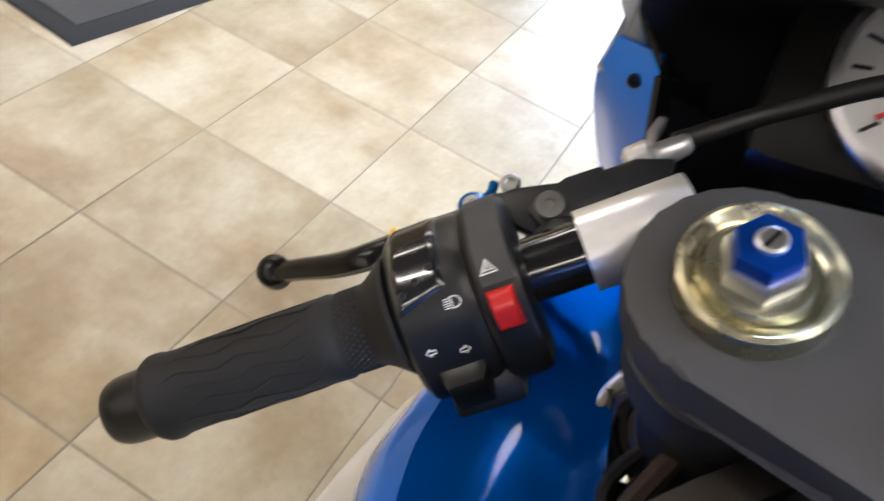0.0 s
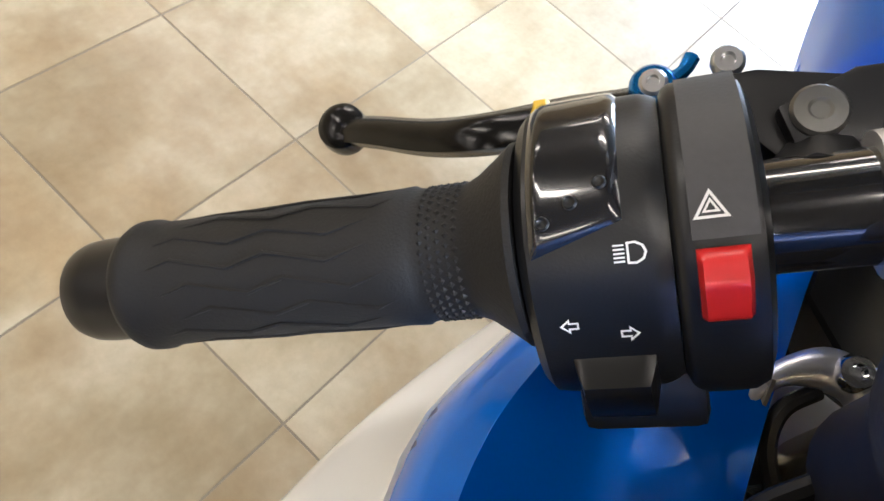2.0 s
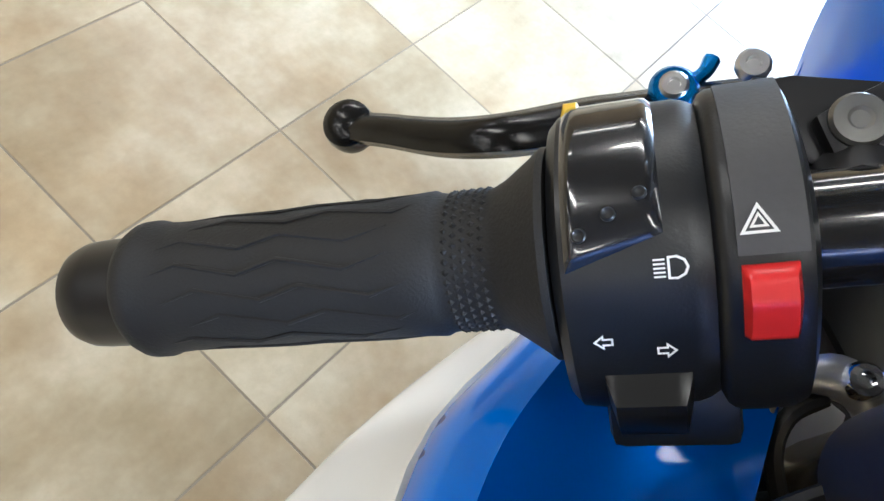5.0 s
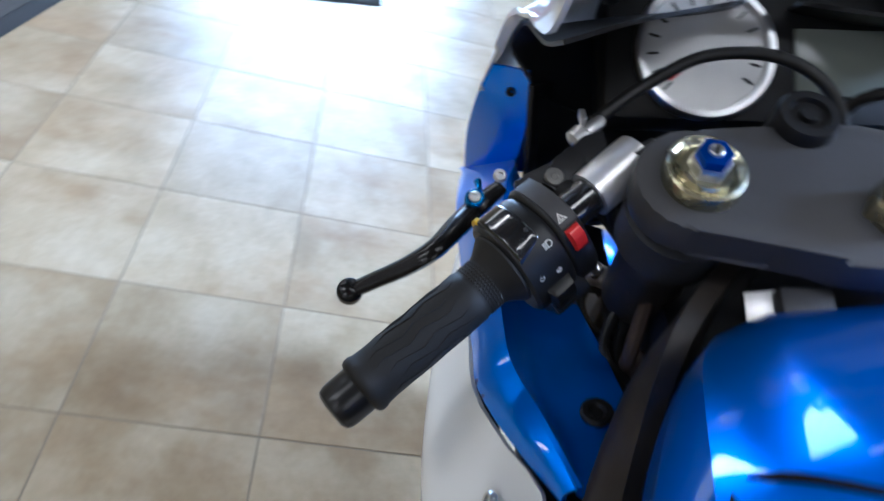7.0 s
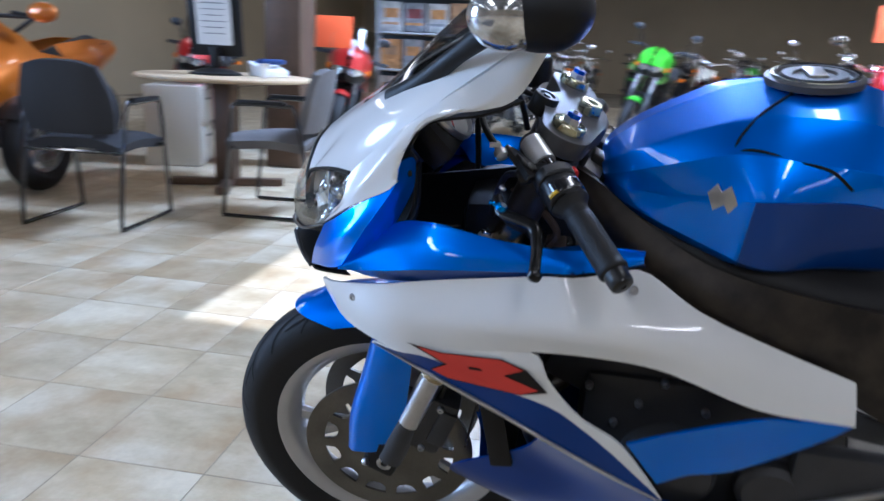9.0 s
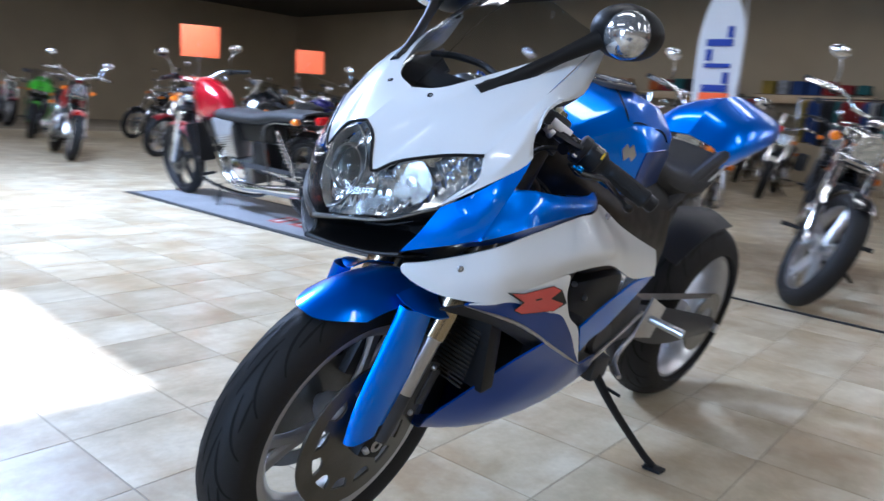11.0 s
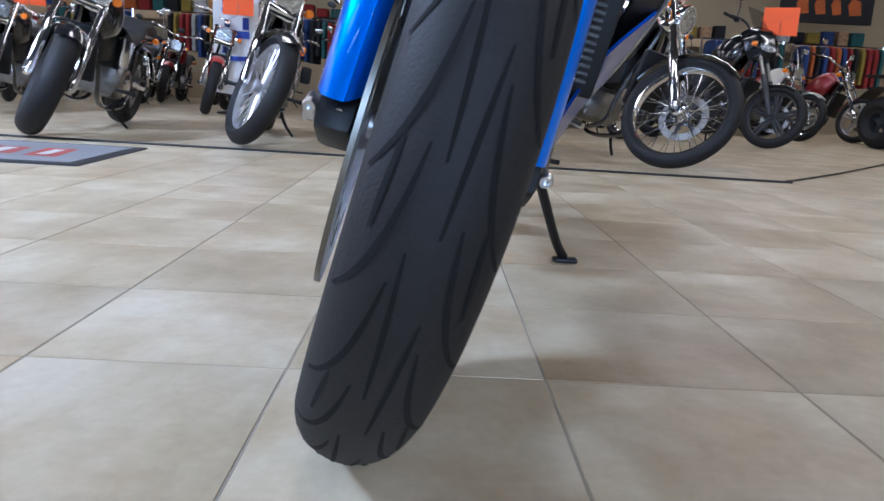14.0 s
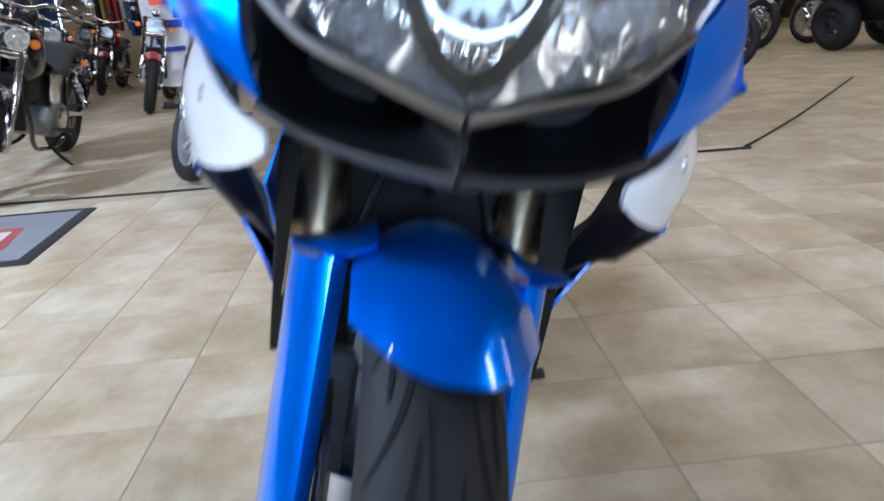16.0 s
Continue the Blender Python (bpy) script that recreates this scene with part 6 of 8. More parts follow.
for k, pts in enumerate(([(-0.1300, -0.2610, 0.7500), (-0.1240, -0.2770, 0.7370), (-0.1180, -0.2950, 0.7370), (-0.1070, -0.3170, 0.7370), (-0.0880, -0.3190, 0.7370), (-0.0680, -0.3070, 0.7370)],
                         [(-0.1140, -0.2470, 0.7430), (-0.1200, -0.2610, 0.7390), (-0.1160, -0.2730, 0.7310), (-0.1020, -0.2830, 0.7210), (-0.0880, -0.2910, 0.7150)],
                         [(-0.1360, -0.2670, 0.7370), (-0.1320, -0.2870, 0.7310), (-0.1260, -0.3090, 0.7270), (-0.1240, -0.3330, 0.7210)])):
    part("cable", sweep(pts, (0.0021, 0.0034, 0.0030)[k], 8, 30), (DUSTYGREY, WIRE, WIRE)[k], hero, ("thin grey cable loop", "", "")[k])
part("lower_casting", skin([[(-0.137, -0.282, 0.704), (-0.134, -0.305, 0.702), (-0.126, -0.345, 0.700)], [(-0.112, -0.270, 0.694), (-0.108, -0.300, 0.690), (-0.100, -0.340, 0.688)], [(-0.080, -0.262, 0.688), (-0.076, -0.300, 0.684), (-0.070, -0.336, 0.684)]], 14, 10, 0.006, inward=(-0.1, -0.3, 0.5),
     wave=lambda u_, v_: 0.0022 * math.sin(u_ * 19) * math.sin(v_ * 13)), DUSTYGREY, hero, "dusty grey casting below the fork")
rn_w = random.Random(8)
for k in range(9):
    x0, y0 = -0.055 - 0.012 * (k % 4), -0.285 - 0.010 * k
    pts = [(x0 + 0.02 * rn_w.random(), y0 + 0.02 * rn_w.random(), 0.80 - 0.02 * (k % 3)), (x0 - 0.025 * rn_w.random(), y0 - 0.02, 0.765 - 0.01 * (k % 3)), (x0 - 0.03 * rn_w.random(), y0 - 0.035 * rn_w.random(), 0.73), (x0 + 0.01, y0 - 0.05, 0.69)]
    part("loom", sweep(pts, 0.0032 + 0.002 * rn_w.random(), 8, 18), WIRE if k % 3 else LOOMBROWN, hero)
for k in range(4):
    part("connector", box((0.020, 0.028, 0.016), pose(-0.085 + 0.018 * k, -0.335 + 0.022 * (k % 2), 0.742 - 0.008 * k, 20 * k, 30, 40 * k), 0.003), BLACKPLASTIC if k % 2 else LOOMBROWN, hero, "wiring connector")
for k in range(3):
    part("loom", sweep([(-0.10 + 0.008 * k, -0.29, 0.765), (-0.112 + 0.01 * k, -0.315, 0.745 - 0.006 * k), (-0.09, -0.34, 0.725), (-0.06, -0.35, 0.70)], 0.004, 8, 18), WIRE, hero)

# ---- the other motorcycles ----
def far_wheel(parent, centre, r, half, kind, rim_mat, name, spin=Matrix(), disc=True):
    """Wheel with tyre: 'wire' crossed spokes, 'many' thin cast spokes, 'cast' five broad ones."""
    ax = spin @ axis_frame(centre, (1, 0, 0))
    rim_r = r - half * 1.35
    bm = revolve([(rim_r + 0.008, -half * 0.62), (rim_r - 0.010, -half * 0.55), (rim_r - 0.016, 0), (rim_r - 0.010, half * 0.55), (rim_r + 0.008, half * 0.62), (rim_r + 0.004, half * 0.35), (rim_r, 0), (rim_r + 0.004, -half * 0.35)], ax, 48, closed=True)
    rim = part(name, bm, rim_mat, parent)
    prof = [(rim_r - 0.004, -half * 0.60), (rim_r + 0.010, -half * 0.72)]
    for i in range(13):
        a = -math.pi / 2 + math.pi * i / 12
        prof.append((r - half * 0.95 + math.cos(a) * half * 0.95, math.sin(a) * half))
    prof += [(rim_r + 0.010, half * 0.72), (rim_r - 0.004, half * 0.60)]
    part("tyre", revolve(prof, ax, 56, closed=True), RUBBER, rim)
    hub = revolve([(0.014, -0.055), (0.032, -0.055), (0.040, -0.045), (0.028, -0.03), (0.026, 0), (0.028, 0.03), (0.040, 0.045), (0.032, 0.055), (0.014, 0.055)], ax, 20)
    part("hub", hub, CHROME if kind == "wire" else rim_mat, rim)
    bm = bmesh.new()
    if kind == "wire":
        for k in range(36):
            a = 2 * math.pi * k / 36
            s = 1 if k % 2 else -1
            b = a + (0.55 if (k // 2) % 2 else -0.55)
            sweep([ax @ Vector((0.036 * math.cos(b), 0.036 * math.sin(b), s * 0.045)), ax @ Vector(((rim_r - 0.010) * math.cos(a), (rim_r - 0.010) * math.sin(a), s * 0.008))], 0.0020, 5, 2, bm, smooth=False)
    else:
        n, w = (20, 0.0065) if kind == "many" else (5, 0.017)
        for k in range(n):
            a = 2 * math.pi * k / n
            for off in ((0,) if kind == "many" else (-0.10, 0.10)):
                sweep([ax @ Vector((0.030 * math.cos(a + off * 4), 0.030 * math.sin(a + off * 4), 0)), ax @ Vector(((rim_r - 0.010) * math.cos(a + off), (rim_r - 0.010) * math.sin(a + off), 0))], [w * 1.2, w * 0.8], 6, 2, bm, smooth=False)
    tagged(part("spoking", bm, CHROME if kind == "wire" else rim_mat, rim), kind="stuff")
    if disc:
        dx = ax @ Matrix.Translation((0, 0, -0.062))
        part("brake_disc", revolve([(0.140, -0.002), (0.140, 0.002), (0.100, 0.002), (0.100, -0.002)], dx, 36, closed=True), STEEL, rim)
        star = [(r_ * math.cos(a), r_ * math.sin(a)) for k in range(6) for r_, a in ((0.106, math.pi * k / 3 - 0.08), (0.106, math.pi * k / 3 + 0.08), (0.045, math.pi * k / 3 + 0.3), (0.045, math.pi * k / 3 + 0.75))]
        part("disc_carrier", prism(star, 0.005, dx), SATIN, rim)
    return rim


def motorcycle(front_at, rear_at, paint, label, style="cruiser", wheels="cast", rim_mat=None, chrome=True, steer=0.0, lean=-11.0, fat=0.056, rf=0.31, rr=0.30,
               rake=None, twin_lamps=False, screen=False, bags=False, fender=None, seat_mat=None, tank_mat=None, plate=False, group="motorcycles on display", detail=True):
    fx, fy = front_at
    dx, dy = fx - rear_at[0], fy - rear_at[1]
    wb = math.hypot(dx, dy) if style != "sport" else max(1.38, math.hypot(dx, dy))
    heading = math.degrees(math.atan2(-dx, dy))
    root = empty("motorcycle", pose(fx, fy, 0.001, 0, lean, heading), label, "motorcycle", group)
    bright = CHROME if chrome else SATIN
    rim_mat = rim_mat or (ALLOY if chrome else SATIN)
    fender = fender or paint
    tank_mat = tank_mat or paint
    rk = radians(rake or {"cruiser": 33, "standard": 27, "sport": 24, "adventure": 26}[style])
    af, ar = Vector((0, 0, rf)), Vector((0, -wb, rr))
    up = Vector((0, -math.sin(rk), math.cos(rk)))
    head_z = {"cruiser": 0.93, "standard": 0.95, "sport": 0.86, "adventure": 1.02}[style]
    head = af + up * ((head_z - rf) / up.z) + Vector((0, -0.045, 0))
    turn = Matrix.Translation(head) @ Matrix.Rotation(radians(steer), 4, up) @ Matrix.Translation(-head)
    far_wheel(root, af, rf, fat, wheels, rim_mat, "front_wheel", turn)
    far_wheel(root, ar, rr, fat * (1.25 if style != "standard" else 1.0), wheels if wheels != "many" else "cast", rim_mat, "rear_wheel")
    fwd = Vector((0, up.z, -up.y))

    def F(name, bm, m, label_=""):
        bm.transform(turn)
        return part(name, bm, m, root, label_)

    sp = fat + 0.042
    for s in (-1, 1):
        a = af + Vector((s * sp, -0.005, 0))
        b = head + Vector((s * sp, 0.045, 0)) + up * 0.03
        mid_p = a.lerp(b, 0.50)
        F("fork_slider", sweep([a - up * 0.02, a, mid_p], [0.016, 0.027, 0.027], 14, 3, smooth=False), bright if not (chrome is False) else SATIN)
        F("fork_tube", sweep([mid_p, b], 0.0205, 14, 2, smooth=False), CHROME if chrome else STEEL)
        cal = box((0.03, 0.05, 0.09), axis_frame(af + Vector((s * (sp - 0.022), -0.105, 0.07)), up, (1, 0, 0)), 0.008)
        if s < 0:
            F("brake_caliper", cal, SATIN)
        else:
            cal.free()
    for k, z in enumerate((0.0, -0.17)):
        F("fork_clamp", box((2 * sp + 0.06, 0.075, 0.030), axis_frame(head + Vector((0, 0.02, 0)) + up * z, up, (1, 0, 0)), 0.010), bright if style == "cruiser" else SATIN)
    # fenders
    def arc(c, r, a0, a1, hw, n=9):
        return [[c + Vector((x * hw, math.sin(a) * (r - 0.35 * hw * x * x), math.cos(a) * (r - 0.35 * hw * x * x))) for a in (a0 + (a1 - a0) * i / (n - 1) for i in range(n))] for x in (-1.12, -0.9, -0.45, 0, 0.45, 0.9, 1.12)]
    F("front_fender", skin(arc(af, rf + 0.020, -1.25, 0.62 if style == "cruiser" else 0.45, fat * 1.08), 18, 13, 0.003, inward=af), fender)
    if style in ("cruiser", "standard"):
        part("rear_fender", skin(arc(ar, rr + 0.030, -1.55, 0.55, fat * 1.40), 18, 13, 0.003, inward=ar), fender if style == "cruiser" else CHROME, root)
    # bars, grips, mirrors
    hb = head + up * {"cruiser": 0.16, "standard": 0.12, "sport": 0.02, "adventure": 0.13}[style]
    half_w = 0.40 if style != "sport" else 0.33
    bar_pts = [(-half_w, hb.y - 0.17, hb.z + 0.02), (-half_w * 0.55, hb.y - 0.06, hb.z + 0.035), (-0.10, hb.y, hb.z - 0.02), (0.10, hb.y, hb.z - 0.02), (half_w * 0.55, hb.y - 0.06, hb.z + 0.035), (half_w, hb.y - 0.17, hb.z + 0.02)]
    F("handlebar", sweep(bar_pts, 0.0125, 10, 40), CHROME if chrome else SATIN)
    for s in (-1, 1):
        g0, g1 = Vector((s * half_w, hb.y - 0.172, hb.z + 0.02)), Vector((s * (half_w - 0.12), hb.y - 0.118, hb.z + 0.027))
        F("grip", sweep([g0 + (g0 - g1) * 0.05, g1], [0.017, 0.0165], 12, 4, smooth=False), GRIPRUBBER)
        F("bar_lever", sweep([g1 + Vector((-s * 0.03, 0.05, 0)), g1 + Vector((s * 0.03, 0.065, -0.01)), g0 + Vector((0, 0.055, -0.01))], [0.008, 0.006, 0.006], 8, 10), bright)
        F("switch_block", box((0.045, 0.045, 0.05), Matrix.Translation(g1 + Vector((-s * 0.03, 0.01, 0))), 0.010), SWITCHBLACK)
        if detail:
            mp = g1 + Vector((s * 0.06, 0.02, 0.19))
            F("mirror_stem", sweep([g1 + Vector((-s * 0.02, 0.01, 0.02)), g1 + Vector((0, 0.02, 0.11)), mp], 0.006, 8, 10), bright)
            mir = revolve([(0.0001, -0.012), (0.035, -0.010), (0.048, -0.002), (0.050, 0.004), (0.046, 0.006), (0.0001, 0.006)], axis_frame(mp, (-s * 0.1, -1, 0.05)) @ Matrix.Diagonal((0.75, 1.15, 1, 1)), 24)
            F("mirror", mir, bright)
            ip = head + Vector((s * 0.17, 0.06, -0.06))
            ind = sweep([ip - Vector((0, 0.03, 0)), ip, ip + Vector((0, 0.025, 0))], [0.020, 0.030, 0.022], 14, 6)
            F("indicator", ind, AMBER, "amber indicator")
            F("indicator_arm", sweep([ip, ip - Vector((s * 0.11, 0, 0))], 0.007, 8, 2, smooth=False), bright)
    # lamps
    lp = head + Vector((0, 0.135, -0.055))
    spots_ = ((-0.072, 0.062), (0.072, 0.062)) if twin_lamps else ((0.0, 0.088),)
    if style in ("cruiser", "standard"):
        for ox, lr in spots_:
            lm = axis_frame(lp + Vector((ox, 0, 0)), (0, 1, -0.05))
            bm = revolve([(0.02, -lr * 1.25), (lr * 0.62, -lr * 1.0), (lr * 0.92, -lr * 0.45), (lr, 0), (lr * 0.95, 0.012), (lr * 0.88, 0.012), (lr * 0.85, 0.0), (lr * 0.6, -lr * 0.4), (0.0001, -lr * 0.55)], lm, 32)
            bm.transform(turn)
            hl = part("headlight", bm, bright, root, "round headlight")
            gl = revolve([(lr * 0.89, 0.006), (lr * 0.7, 0.018), (lr * 0.35, 0.026), (0.0001, 0.028)], lm, 28)
            gl.transform(turn)
            part("lens", gl, LENS, hl)
            refl = revolve([(lr * 0.84, 0.001), (lr * 0.6, -lr * 0.38), (lr * 0.2, -lr * 0.52), (0.0001, -lr * 0.53)], lm, 24)
            refl.transform(turn)
            part("reflector", refl, LAMPSILVER, hl)
        F("instrument", revolve([(0.036, -0.03), (0.044, 0.0), (0.044, 0.015), (0.036, 0.020), (0.0001, 0.020)], axis_frame(head + up * 0.10 + Vector((0, 0.06, 0)), (0, -0.5, 0.86)), 24), bright)
    else:
        w, t = 0.20, 0.0
        nose = [[(-0.02, lp.y + 0.10, lp.z + 0.02), (-0.02, lp.y + 0.02, lp.z + 0.16), (-0.02, lp.y - 0.12, lp.z + 0.22)], [(-0.13, lp.y + 0.03, lp.z + 0.01), (-0.14, lp.y - 0.04, lp.z + 0.13), (-0.13, lp.y - 0.15, lp.z + 0.18)], [(-0.18, lp.y - 0.10, lp.z - 0.06), (-0.20, lp.y - 0.15, lp.z + 0.06), (-0.18, lp.y - 0.22, lp.z + 0.12)]]
        part("nose_cowl", skin(nose, 14, 12, 0.004, True), paint, root)
        part("chin", skin([[(0, lp.y + 0.10, lp.z + 0.02), (0, lp.y + 0.06, lp.z - 0.10)], [(-0.10, lp.y + 0.05, lp.z + 0.0), (-0.09, lp.y + 0.02, lp.z - 0.11)], [(-0.18, lp.y - 0.10, lp.z - 0.06), (-0.13, lp.y - 0.08, lp.z - 0.14)]], 8, 12, 0.004, True), BLACKPLASTIC, root)
        for s in (-1, 1):
            bm = skin([[(s * 0.015, lp.y + 0.112, lp.z + 0.010), (s * 0.075, lp.y + 0.078, lp.z + 0.010), (s * 0.135, lp.y + 0.020, lp.z + 0.03)], [(s * 0.02, lp.y + 0.112, lp.z - 0.035), (s * 0.075, lp.y + 0.082, lp.z - 0.05), (s * 0.125, lp.y + 0.028, lp.z - 0.02)]], 12, 6, 0.01)
            part("headlight", bm, LAMPSILVER, root, "slanted headlight")
    if screen:
        c = lp + Vector((0, -0.03, 0.16)) if style in ("sport", "adventure") else lp + Vector((0, -0.02, 0.10))
        hgt = 0.26 if style == "cruiser" else 0.20
        bm = skin([[c + Vector((x, -0.10 * (abs(x) / 0.18) ** 2 - 0.12 * v, hgt * v)) for v in (0, 0.5, 1.0)] for x in (-0.19, -0.10, 0, 0.10, 0.19)], 10, 14, 0.003)
        F("windscreen", bm, SMOKE, "clear smoked windscreen")
    # tank, seat, panels
    sz = {"cruiser": 0.69, "standard": 0.80, "sport": 0.80, "adventure": 0.85}[style]
    ty = head.y - 0.03
    tz = sz + 0.13
    ln = 0.52
    hw_ = 0.135 if style != "sport" else 0.16
    T = [[(-hw_ * wd, ty - ln * q, tz - 0.09 + hh) for q, wd, hh in ((0.0, 0.0, 0.06), (0.02, 0.30 * e, 0.10), (0.25, 0.86 * e, 0.14 * g + 0.02), (0.55, 1.0 * e, 0.13 * g), (0.85, 0.62 * e, 0.06 * g - 0.01), (1.0, 0.20 * e, -0.06))]
         for e, g in ((0.0, 1.42), (0.45, 1.34), (0.85, 0.95), (1.0, 0.25), (0.92, -0.55), (0.55, -0.9))]
    tk = part("fuel_tank", skin(T, 26, 20, 0.004, True), tank_mat, root)
    part("filler_cap", revolve([(0.036, 0), (0.036, 0.010), (0.028, 0.016), (0.0001, 0.016)], axis_frame((0, ty - ln * 0.42, tz - 0.09 + 0.186), (0, 0, 1)), 24), CHROME, tk)
    sy0, sy1 = ty - ln * 0.9, -wb - (0.10 if style != "cruiser" else 0.02)
    bump_ = 0.10 if style == "cruiser" else (0.03 if style == "standard" else 0.10)
    prof_seat = [(0, 0.01), (0.25, -0.035 if style == "cruiser" else 0.0), (0.5, 0.0), (0.62, bump_ * 0.8), (0.85, bump_), (1.0, bump_ * 0.8)]
    S = [[(-w_, sy0 + (sy1 - sy0) * q, sz + hh + dz) for q, hh in prof_seat] for w_, dz in ((0.0, 0.012), (0.09, 0.008), (0.135, -0.022), (0.125, -0.060), (0.09, -0.075))]
    part("seat", skin(S, 24, 16, 0.012, True), seat_mat or SEATBLACK, root, "black stitched seat")
    for s in (-1, 1):
        part("side_panel", prism([(ty - ln * 0.80, sz - 0.05), (ty - ln * 1.38, sz - 0.07), (ty - ln * 1.22, sz - 0.25), (ty - ln * 0.92, sz - 0.25)], 0.022, Matrix(((0, 0, 1, s * 0.125), (1, 0, 0, 0), (0, 1, 0, 0), (0, 0, 0, 1))), 0.006), GREYPANEL if style == "standard" else (paint if style == "sport" else bright), root)
        a, b = Vector((s * (fat + 0.085), ar.y + 0.02, rr + 0.03)), Vector((s * 0.125, ar.y + 0.22, sz - 0.10))
        if style in ("cruiser", "standard"):
            sh = part("shock_absorber", sweep([a, b], 0.013, 10, 2, smooth=False), CHROME, root, "chrome rear shock")
            coil = [a.lerp(b, 0.22 + 0.62 * i / 56) + Vector((math.cos(i * 0.9) * 0.026, math.sin(i * 0.9) * 0.026, 0)) for i in range(57)]
            part("spring", sweep(coil, 0.0055, 5, smooth=False), CHROME, sh)
        part("swingarm", sweep([(s * (fat + 0.05), ar.y, rr), (s * 0.10, ar.y + 0.46, rr + 0.05)], [0.020, 0.028], 10, 2, smooth=False), bright if chrome else SATIN, root)
        part("frame_tube", sweep([head - up * 0.12 + Vector((s * 0.02, -0.03, 0)), (s * 0.10, head.y - 0.10, 0.42), (s * 0.11, head.y - 0.22, 0.20), (s * 0.12, ar.y + 0.45, 0.20), (s * 0.12, ar.y + 0.40, sz - 0.10), (s * 0.12, ar.y - 0.04, sz - 0.03)], 0.015, 8, 30), BLACKGLOSS, root)
        part("footpeg", sweep([(s * 0.14, head.y - 0.42, 0.30), (s * 0.27, head.y - 0.43, 0.30)], [0.010, 0.016], 10, 2, smooth=False), GRIPRUBBER, root)
        ri = Vector((s * 0.15, sy1 + 0.06, sz - 0.02))
        part("rear_indicator", sweep([ri + Vector((0, 0.025, 0)), ri, ri - Vector((0, 0.03, 0))], [0.018, 0.028, 0.022], 12, 6), AMBER, root)
        part("indicator_arm", sweep([ri, ri - Vector((s * 0.10, 0, 0))], 0.007, 8, 2, smooth=False), bright, root)
        if bags:
            part("saddlebag", box((0.17, 0.42, 0.27), Matrix.Translation((s * 0.25, ar.y + 0.02, 0.58)), 0.05), SEATBLACK, root, "black leather saddlebag")
        if style == "sport":
            part("side_fairing", skin([[(s * 0.17, lp.y - 0.10, lp.z - 0.05), (s * 0.19, lp.y - 0.45, lp.z - 0.12), (s * 0.18, lp.y - 0.72, lp.z - 0.22)], [(s * 0.19, lp.y - 0.14, lp.z - 0.25), (s * 0.21, lp.y - 0.42, lp.z - 0.30), (s * 0.20, lp.y - 0.66, lp.z - 0.36)], [(s * 0.11, lp.y - 0.22, 0.26), (s * 0.14, lp.y - 0.45, 0.20), (s * 0.13, lp.y - 0.80, 0.22)]], 16, 12, 0.004), paint, root)
    # engine and the dark frame round it
    part("frame_core", box((0.15, (head.y - ar.y) * 0.62, 0.22), Matrix.Translation((0, (head.y + ar.y) / 2 + 0.05, sz - 0.12)), 0.05), BLACKPLASTIC, root)
    part("battery_box", box((0.20, 0.22, 0.26), Matrix.Translation((0, ar.y + 0.52, 0.46)), 0.03), BLACKPLASTIC, root)
    part("radiator", box((0.22, 0.05, 0.34), Matrix.Translation((0, head.y + 0.02, 0.50)) @ Matrix.Rotation(radians(-16), 4, "X"), 0.02), BLACKPLASTIC, root)
    ey = (head.y + ar.y) / 2 + 0.06
    crank = box((0.25, 0.36, 0.20), Matrix.Translation((0, ey - 0.05, 0.34)), 0.045)
    revolve([(0.10, -0.15), (0.115, -0.13), (0.115, 0.13), (0.10, 0.15)], axis_frame((0, ey + 0.02, 0.34), (1, 0, 0)), 28, crank)
    eng_ = part("engine", crank, STEEL if chrome else SATIN, root, "engine with finned cylinders")
    tilts = (-24, 24) if style == "cruiser" else (-8,)
    for tl in tilts:
        base_m = Matrix.Translation((0, ey + 0.02, 0.40)) @ Matrix.Rotation(radians(tl), 4, "X")
        width_ = 0.15 if style == "cruiser" else 0.30
        fins = [(0.60, 0.04)]
        for k in range(9):
            z_ = 0.065 + k * 0.019
            fins += [(0.60, z_), (0.74, z_), (0.74, z_ + 0.009), (0.60, z_ + 0.009)]
        fins += [(0.62, 0.245), (0.62, 0.285), (0.45, 0.30)]
        bm = revolve(fins, base_m @ Matrix.Diagonal((width_, 0.15, 1, 1)) @ Matrix.Rotation(math.pi / 4, 4, "Z"), 4)
        part("cylinder", bm, ALLOY if style == "standard" and chrome else SATIN, eng_)
    for s in (-1, 1):
        part("engine_cover", revolve([(0.095, 0), (0.092, 0.020), (0.070, 0.034), (0.0001, 0.038)], axis_frame((s * 0.13, ey - 0.06, 0.34), (s, 0, 0)), 28), bright, eng_)
    part("air_cleaner", revolve([(0.075, 0), (0.080, 0.03), (0.072, 0.05), (0.0001, 0.055)], axis_frame((0.09, ey, 0.60), (1, 0, 0)), 28), bright, eng_)
    for k, oy in enumerate((0.0, -0.16) if style == "cruiser" else (0.0,)):
        ex = sweep([(0.10, ey + 0.13 + oy, 0.52 - 0.02 * k), (0.16, ey + 0.16 + oy * 0.6, 0.40), (0.18, ey - 0.05 + oy, 0.24 + 0.06 * k), (0.185, ey - 0.45, 0.25 + 0.06 * k), (0.19, ar.y - 0.12, 0.28 + 0.07 * k)], [0.020, 0.020, 0.022, 0.030, 0.046, 0.046], 12, 40)
        part("exhaust", ex, bright if style != "sport" else STEEL, root)
